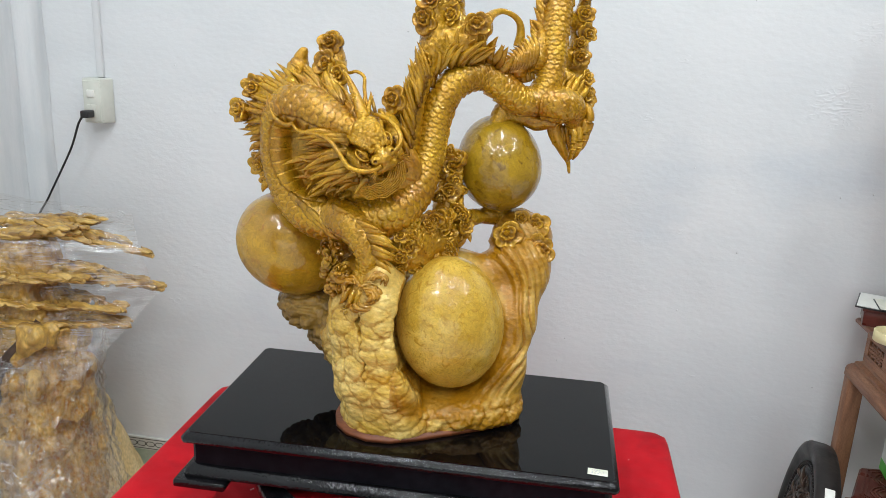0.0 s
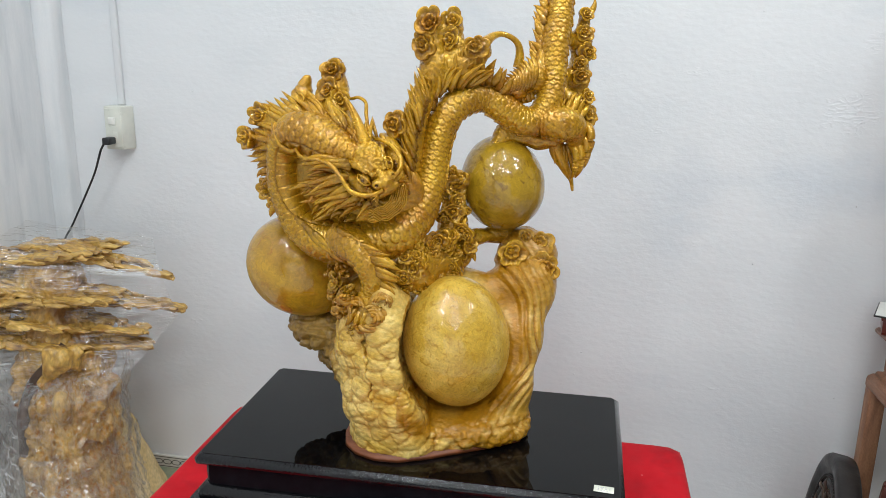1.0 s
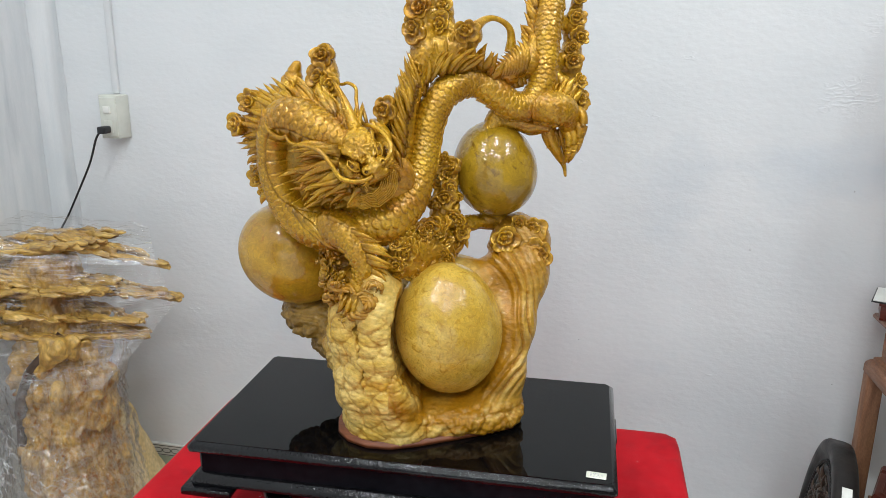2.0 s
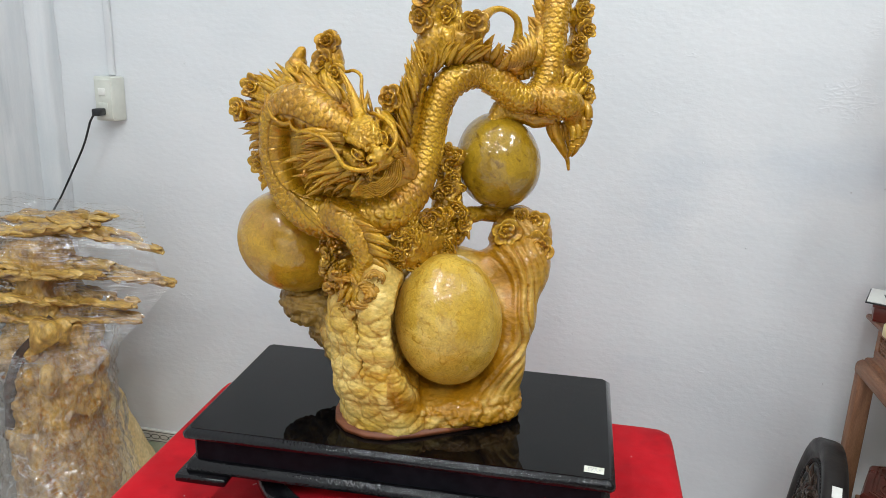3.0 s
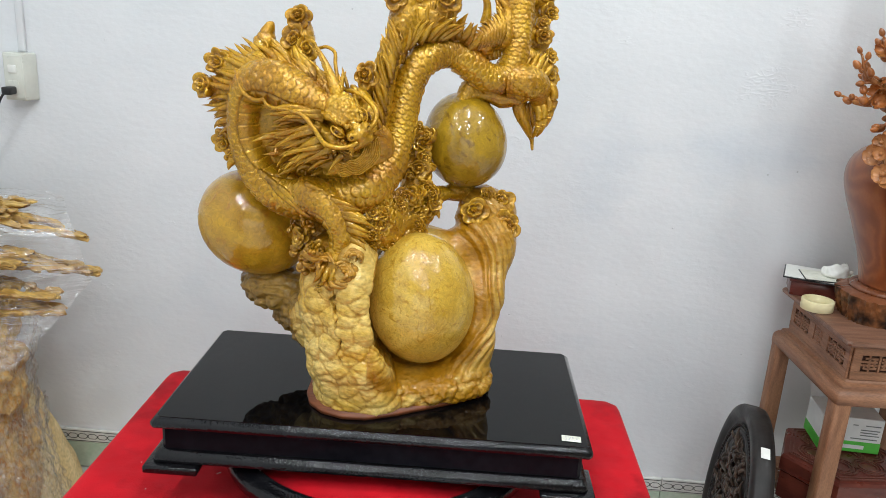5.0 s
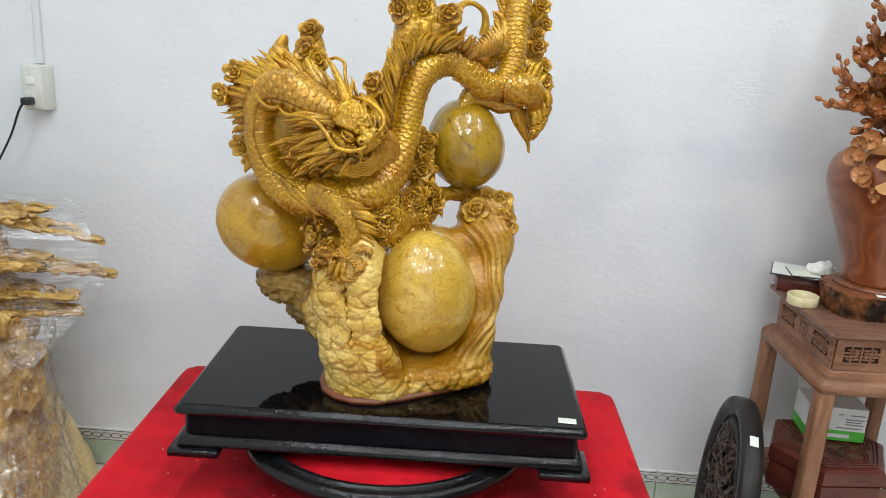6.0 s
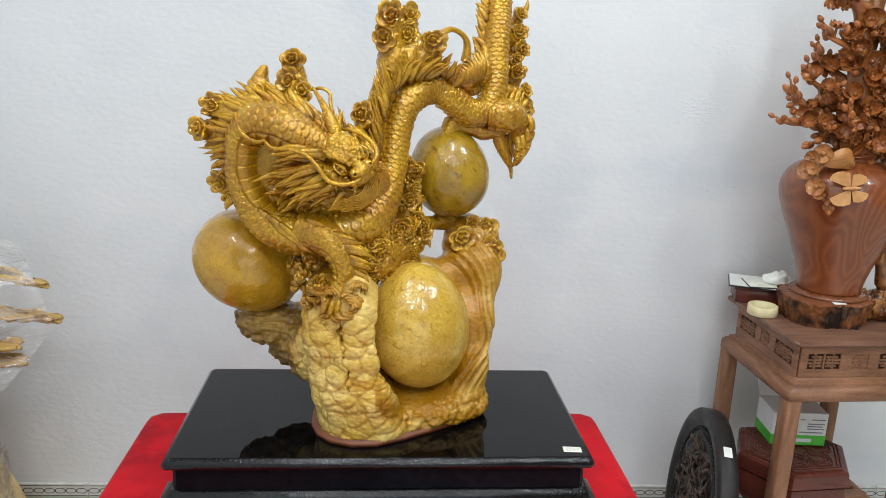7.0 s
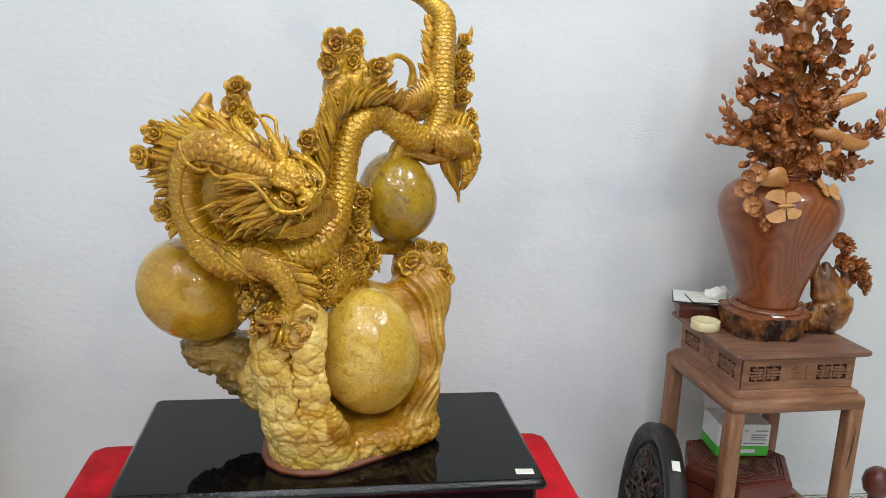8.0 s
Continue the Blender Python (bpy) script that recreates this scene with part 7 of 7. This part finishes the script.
D.add(tube([(0.080, -0.795, 1.418, 0.009), (0.090, -0.775, 1.428, 0.006), (0.102, -0.765, 1.431, 0.0045), (0.116, -0.757, 1.426, 0.0045), (0.126, -0.750, 1.416, 0.0055), (0.129, -0.746, 1.400, 0.007), (0.128, -0.745, 1.375, 0.010), (0.134, -0.748, 1.345, 0.012)], 0.005, 10), GOLD_)
for k in range(11):
    w = k / 10
    D.add(spike((0.100 + 0.050 * w, -0.775 + 0.012 * w, 1.335 + 0.012 * w * w), (0.096 + 0.048 * w, -0.772 + 0.020 * w, 1.356 + 0.046 * w), 0.0062, (0.014 - 0.004 * w, -0.006, 0.006)), GOLD_)
for x, y, z, r, nx, nz in ((-0.002, -0.834, 1.448, 0.025, 0.1, 0.1), (-0.012, -0.832, 1.412, 0.024, -0.2, 0.1), (0.030, -0.812, 1.450, 0.021, 0.2, 0.3), (0.028, -0.818, 1.424, 0.020, 0, 0.1), (0.070, -0.818, 1.412, 0.023, 0.1, 0.1),
                           (-0.006, -0.850, 1.352, 0.018, -0.3, 0.2), (-0.039, -0.890, 1.299, 0.023, -0.1, 0.1), (-0.030, -0.874, 1.270, 0.017, -0.2, 0), (0.042, -0.812, 1.194, 0.021, 0.3, 0.1), (0.037, -0.815, 1.150, 0.021, 0.2, 0), (0.050, -0.815, 1.118, 0.018, 0.4, 0),
                           (0.018, -0.840, 1.092, 0.020, 0, 0.2), (0.056, -0.812, 1.081, 0.020, 0.3, 0.1), (0.045, -0.822, 1.060, 0.017, 0.2, -0.1), (-0.008, -0.895, 1.078, 0.022, 0.1, 0.0), (0.010, -0.872, 1.100, 0.018, 0.2, 0.2), (-0.02, -0.905, 1.062, 0.015, 0, 0),
                           (-0.296, -0.868, 1.264, 0.021, -0.5, 0.2), (-0.272, -0.858, 1.302, 0.024, -0.2, 0.3), (-0.268, -0.856, 1.178, 0.022, -0.3, 0), (-0.250, -0.870, 1.160, 0.015, -0.3, -0.2), (-0.152, -0.852, 1.374, 0.022, 0.1, 0.2), (-0.158, -0.858, 1.343, 0.022, -0.1, 0.1),
                           (-0.137, -0.860, 1.328, 0.020, 0.2, 0.1), (-0.205, -0.862, 1.325, 0.016, -0.2, 0.2), (0.218, -0.748, 1.298, 0.017, 0.3, 0.1), (0.243, -0.712, 1.306, 0.020, 0.7, 0.2), (0.240, -0.715, 1.335, 0.014, 0.6, 0.4), (0.228, -0.676, 1.436, 0.018, 0.4, 0.1),
                           (0.234, -0.676, 1.404, 0.019, 0.5, 0), (0.226, -0.690, 1.366, 0.018, 0.4, 0), (0.230, -0.672, 1.466, 0.014, 0.5, 0.3), (0.222, -0.685, 1.386, 0.014, 0.2, 0)):
    D.add(rosette((x, y, z), (nx, -1, nz), r * 0.86, x * 40, 5, 0.75), GOLD_)
for k, (x, z, r) in enumerate(((0.030, 1.212, 0.012), (0.052, 1.205, 0.013), (0.024, 1.176, 0.014), (0.046, 1.172, 0.013), (0.054, 1.150, 0.012), (0.022, 1.140, 0.014), (0.040, 1.126, 0.015), (0.062, 1.112, 0.013), (0.024, 1.112, 0.013), (0.066, 1.094, 0.013), (0.034, 1.100, 0.013))):
    D.add(rosette((x, -0.806 - 0.010 * (k % 2), z), (0.9 * math.sin(5 * k), -1, 0.6 * math.cos(7 * k)), r, k, 5, 0.8), GOLD_)
    D.add(spike((x, -0.800, z - 0.008), (x + 0.014 * math.cos(2 * k), -0.812, z - 0.026), 0.005, (0.002, -0.004, 0)), GOLD_)
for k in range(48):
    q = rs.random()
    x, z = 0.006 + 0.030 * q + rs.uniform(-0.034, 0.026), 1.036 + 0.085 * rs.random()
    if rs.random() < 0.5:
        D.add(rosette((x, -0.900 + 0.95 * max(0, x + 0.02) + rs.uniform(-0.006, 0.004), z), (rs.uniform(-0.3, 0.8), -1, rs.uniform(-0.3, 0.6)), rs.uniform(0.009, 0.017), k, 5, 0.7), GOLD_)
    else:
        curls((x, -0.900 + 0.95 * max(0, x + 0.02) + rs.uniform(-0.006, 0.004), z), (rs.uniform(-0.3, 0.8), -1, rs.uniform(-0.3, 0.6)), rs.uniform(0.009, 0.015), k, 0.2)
D.add(spike((0.226, -0.665, 1.462), (0.240, -0.66, 1.492), 0.006, (0.006, 0, -0.002)), GOLD_)
D.add(spike((-0.240, -0.875, 1.160), (-0.254, -0.875, 1.138), 0.007, (-0.004, 0, 0)), GOLD_)

# eggs ---------------------------------------------------------------------------
e1 = Vector((0.80, 0.12, -0.58)).to_track_quat("Z", "Y").to_matrix()
D.add(ellipsoid((-0.233, -0.803, 1.036), (0.0845, 0.0845, 0.097), e1, 56, 36, 0.04), EGG_)
e2 = Vector((-0.25, 0.1, 0.95)).to_track_quat("Z", "Y").to_matrix()
D.add(ellipsoid((0.107, -0.742, 1.190), (0.0715, 0.0700, 0.0800), e2, 64, 42, 0.05), EGG2_)
e3 = Vector((-0.15, 0.15, 0.97)).to_track_quat("Z", "Y").to_matrix()
D.add(ellipsoid((0.0565, -0.870, 0.950), (0.0880, 0.084, 0.1065), e3, 72, 48, 0.02), EGG3_)

# rock ----------------------------------------------------------------------------
rk = Field((-0.315, -1.03, 0.782), (0.245, -0.62, 1.125), 0.0022)
rk.chain([(-0.036, -0.922, 0.800, 0.064), (-0.048, -0.920, 0.87, 0.063), (-0.064, -0.908, 0.95, 0.061), (-0.074, -0.893, 1.00, 0.058)], 0.02)
# its squarer front corner beside the hollow
rk.chain([(0.004, -0.952, 0.805, 0.034), (-0.018, -0.958, 0.86, 0.032), (-0.034, -0.956, 0.93, 0.030), (-0.040, -0.948, 0.99, 0.030), (-0.044, -0.935, 1.035, 0.026)], 0.02)
rk.oval((-0.022, -0.912, 1.002), (0.020, 0.034, 0.030), 0.02)
rk.oval((0.045, -0.79, 0.915), (0.118, 0.075, 0.135), 0.03)
rk.chain([(-0.01, -0.93, 0.805, 0.030), (0.04, -0.925, 0.800, 0.026), (0.10, -0.90, 0.800, 0.026), (0.143, -0.872, 0.805, 0.027)], 0.015)
rk.oval((0.06, -0.85, 0.81), (0.11, 0.07, 0.04), 0.02)
rk.chain([(0.142, -0.866, 0.805, 0.025), (0.149, -0.848, 0.87, 0.026), (0.157, -0.815, 0.94, 0.028), (0.168, -0.768, 1.01, 0.031), (0.168, -0.73, 1.065, 0.034)], 0.03)
rk.chain([(0.164, -0.73, 1.065, 0.034), (0.142, -0.728, 1.072, 0.034), (0.126, -0.745, 1.055, 0.026)], 0.02)
rk.oval((-0.185, -0.79, 0.926), (0.078, 0.058, 0.030), 0.02)
rk.oval((-0.205, -0.800, 0.942), (0.045, 0.040, 0.020), 0.015)
rk.oval((-0.205, -0.785, 0.922), (0.042, 0.045, 0.026), 0.012)
rk.oval((-0.218, -0.800, 0.936), (0.020, 0.030, 0.014), 0.008)
rk.oval((-0.145, -0.81, 0.895), (0.055, 0.05, 0.044), 0.02)
rk.oval((-0.12, -0.85, 0.90), (0.04, 0.05, 0.06), 0.02)
# hollow in which the egg sits
rk.oval((0.0575, -0.900, 0.950), (0.0900, 0.116, 0.1110), 0.008, cut=True)
# broken rim along the front foot
for i in range(90):
    q = rs.random()
    sz = rs.uniform(0.005, 0.011)
    rk.oval((0.0 + 0.158 * q, -0.944 + 0.072 * q * q + rs.uniform(-0.010, 0.008), rs.uniform(0.796, 0.822)), (sz * rs.uniform(0.8, 1.6), sz, sz * rs.uniform(0.6, 1.1)), 0.004)
# chunky facets of the side ledge
for i in range(80):
    a = rs.uniform(0, 6.28)
    sz = rs.uniform(0.008, 0.018)
    rk.oval((-0.176 + 0.054 * math.cos(a), -0.795 + 0.046 * math.sin(a), 0.920 + rs.uniform(-0.020, 0.012)), (sz, sz * 0.9, sz * rs.uniform(0.4, 0.8)), 0.0025)
# a thin wandering crack down the pillar
for k in range(60):
    q = k / 59
    z = 1.000 - 0.120 * q
    x = -0.070 + 0.020 * q + 0.0035 * math.sin(19 * q) + 0.002 * math.sin(47 * q)
    y = -0.958 - 0.030 * min(1, q * 1.6)
    rk.oval((x, y, z), (0.0014, 0.010 + 0.0035 * abs(math.sin(23 * q)), 0.0030), 0.0015, cut=True)
# floor of the hollow, and the rock that closes over it
rk.oval((0.065, -0.885, 0.808), (0.085, 0.058, 0.033), 0.012)
rk.chain([(0.168, -0.762, 1.03, 0.034), (0.130, -0.772, 1.020, 0.034), (0.095, -0.782, 1.012, 0.026)], 0.015)
rk.floor(0.797)
rv, rf = rk.surface()


def burl(v, f):
    """Swells the pillar into rows of flat burl lumps and folds the flank beside the hollow; also gives the seams of each."""
    v, f = np.array(v), np.array(f)
    n = np.zeros_like(v)
    fn = np.cross(v[f[:, 2]] - v[f[:, 0]], v[f[:, 3]] - v[f[:, 1]])
    for k in range(4):
        np.add.at(n, f[:, k], fn)
    n = unit(n)
    lump, seam, slow, fine = (np.zeros(len(v)) for _ in range(4))
    foot = np.clip((0.838 - v[:, 2]) / 0.012, 0, 1) * np.clip((v[:, 0] - 0.01) / 0.03, 0, 1) * (v[:, 1] < -0.80)
    near = ((v[:, 1] < -0.83) & (v[:, 0] < 0.07) & (v[:, 0] > -0.16)) | (foot > 0)
    for i in np.nonzero(near)[0]:
        p = Vector(v[i])
        w = noise.noise_vector(p * 30) * 0.30
        far = noise.voronoi(Vector((p.x * 31, p.y * 31, p.z * 46)) + w)[0]
        small = noise.voronoi(Vector((p.x * 80, p.y * 80, p.z * 110)) + w)[0]
        lump[i] = 0.0052 * (1 - min(1.0, far[0]) ** 1.6) + 0.0014 * min(1.0, (far[1] - far[0]) / 0.10) + 0.0008 * min(1.0, (small[1] - small[0]) / 0.3) ** 0.7
        lump[i] += 0.0007 * noise.noise(Vector((p.x * 70, p.y * 70, p.z * 240)) + 2 * w)
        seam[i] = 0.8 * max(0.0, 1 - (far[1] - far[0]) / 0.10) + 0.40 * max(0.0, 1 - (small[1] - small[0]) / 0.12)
    for i in range(len(v)):
        p = Vector(v[i])
        slow[i] = noise.noise(p * 11)
        fine[i] = noise.noise(p * 120)
    on = np.clip((0.045 - v[:, 0]) / 0.04, 0, 1) * np.clip((-0.845 - v[:, 1]) / 0.03, 0, 1) * (0.2 + 0.8 * np.clip((1.015 - v[:, 2]) / 0.04, 0, 1))
    ledge = np.clip((-0.115 - v[:, 0]) / 0.02, 0, 1) * np.clip((v[:, 1] + 0.885) / 0.02, 0, 1)
    strata = np.array([abs(noise.noise(Vector((p[0] * 30, p[1] * 30, p[2] * 85)))) if k else 0.0 for p, k in zip(v, ledge > 0)])
    d = np.hypot((v[:, 0] - 0.058) / 0.90, v[:, 2] - 0.945)
    flank = np.clip((d - 0.108) / 0.015, 0, 1) * np.clip((v[:, 0] - 0.060) / 0.03, 0, 1) * np.clip((v[:, 2] - 0.825) / 0.03, 0, 1) * (v[:, 1] < -0.66)
    flank *= np.clip(-n[:, 1] * 1.6, 0, 1) * (0.25 + 0.75 * np.clip((0.158 - d) / 0.02, 0, 1))
    fold = np.abs(np.sin(math.pi * (d / 0.0125 + 1.7 * slow + 1.6 * v[:, 2])))
    ripple = np.abs(np.sin(math.pi * (d / 0.0052 + 2.6 * slow + 0.5 * fine)))
    push = np.maximum(on, foot) * (1.15 * lump - 0.004) + foot * 0.0030 * fine + ledge * (0.012 * strata + 0.0025 * fine - 0.003) + flank * (0.0095 * fold ** 0.6 + 0.0022 * ripple - 0.006) + 0.0006 * fine
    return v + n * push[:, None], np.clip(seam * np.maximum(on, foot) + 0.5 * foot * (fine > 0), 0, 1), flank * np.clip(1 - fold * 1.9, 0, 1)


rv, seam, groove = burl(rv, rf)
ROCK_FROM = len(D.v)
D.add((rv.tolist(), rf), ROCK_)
mid = rv[np.array(rf)].mean(1)
for k in np.nonzero((mid[:, 0] < -0.112) & (mid[:, 1] > -0.880) & (mid[:, 2] < 0.97))[0]:
    D.m[len(D.m) - len(rf) + int(k)] = LEDGE_
ROCK_TO = len(D.v)
for x, y, z, r in ((0.131, -0.778, 1.077, 0.024), (0.176, -0.752, 1.092, 0.023), (0.187, -0.772, 1.054, 0.026), (0.152, -0.757, 1.100, 0.016)):
    D.add(rosette((x, y, z), (0.15, -1, 0.25), r, x * 30, 5, 0.55), GOLD_)

# thin brown board under the rock
out = [(-0.118, -0.880), (-0.116, -0.925), (-0.104, -0.960), (-0.080, -0.985), (-0.045, -0.998), (-0.010, -0.996), (0.030, -0.978), (0.075, -0.950), (0.120, -0.922), (0.168, -0.886), (0.174, -0.84), (0.16, -0.76), (0.05, -0.72), (-0.10, -0.74)]
n = len(out)
D.add(([(x, y, 0.7910) for x, y in out] + [(x * 0.99, y, 0.7975) for x, y in out], [tuple(range(n))[::-1], tuple(range(n, 2 * n))] + [(i, (i + 1) % n, n + (i + 1) % n, n + i) for i in range(n)]), BROWN_)

BASE = Vector((0.0, -0.86, 0.7908))
D.v = [(x - BASE.x, y - BASE.y, z - BASE.z) for x, y, z in D.v]
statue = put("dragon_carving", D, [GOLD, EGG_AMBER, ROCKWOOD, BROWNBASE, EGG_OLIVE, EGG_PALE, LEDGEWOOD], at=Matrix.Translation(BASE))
tagged(statue, "ochre lacquered wood carving of a coiled dragon with three eggs", "sculpture")
# recess shade put into the colour at the roots of scales and curls; amber staining on the burl round the paw and in the
# hollow
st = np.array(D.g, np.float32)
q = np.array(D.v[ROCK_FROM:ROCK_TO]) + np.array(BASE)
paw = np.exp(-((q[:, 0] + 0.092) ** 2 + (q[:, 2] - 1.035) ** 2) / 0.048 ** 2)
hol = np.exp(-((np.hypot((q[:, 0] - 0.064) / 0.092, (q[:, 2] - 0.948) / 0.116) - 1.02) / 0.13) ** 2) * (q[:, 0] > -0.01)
# crevice shade put into the amber of the seams between the burl lumps and of the folds
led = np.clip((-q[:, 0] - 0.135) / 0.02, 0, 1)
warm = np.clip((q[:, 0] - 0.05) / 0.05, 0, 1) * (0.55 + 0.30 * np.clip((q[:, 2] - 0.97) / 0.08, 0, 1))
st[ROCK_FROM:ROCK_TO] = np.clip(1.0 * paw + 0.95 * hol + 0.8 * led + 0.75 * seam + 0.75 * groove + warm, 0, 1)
statue.data.attributes.new("shade_stain", "FLOAT", "POINT").data.foreach_set("value", st)
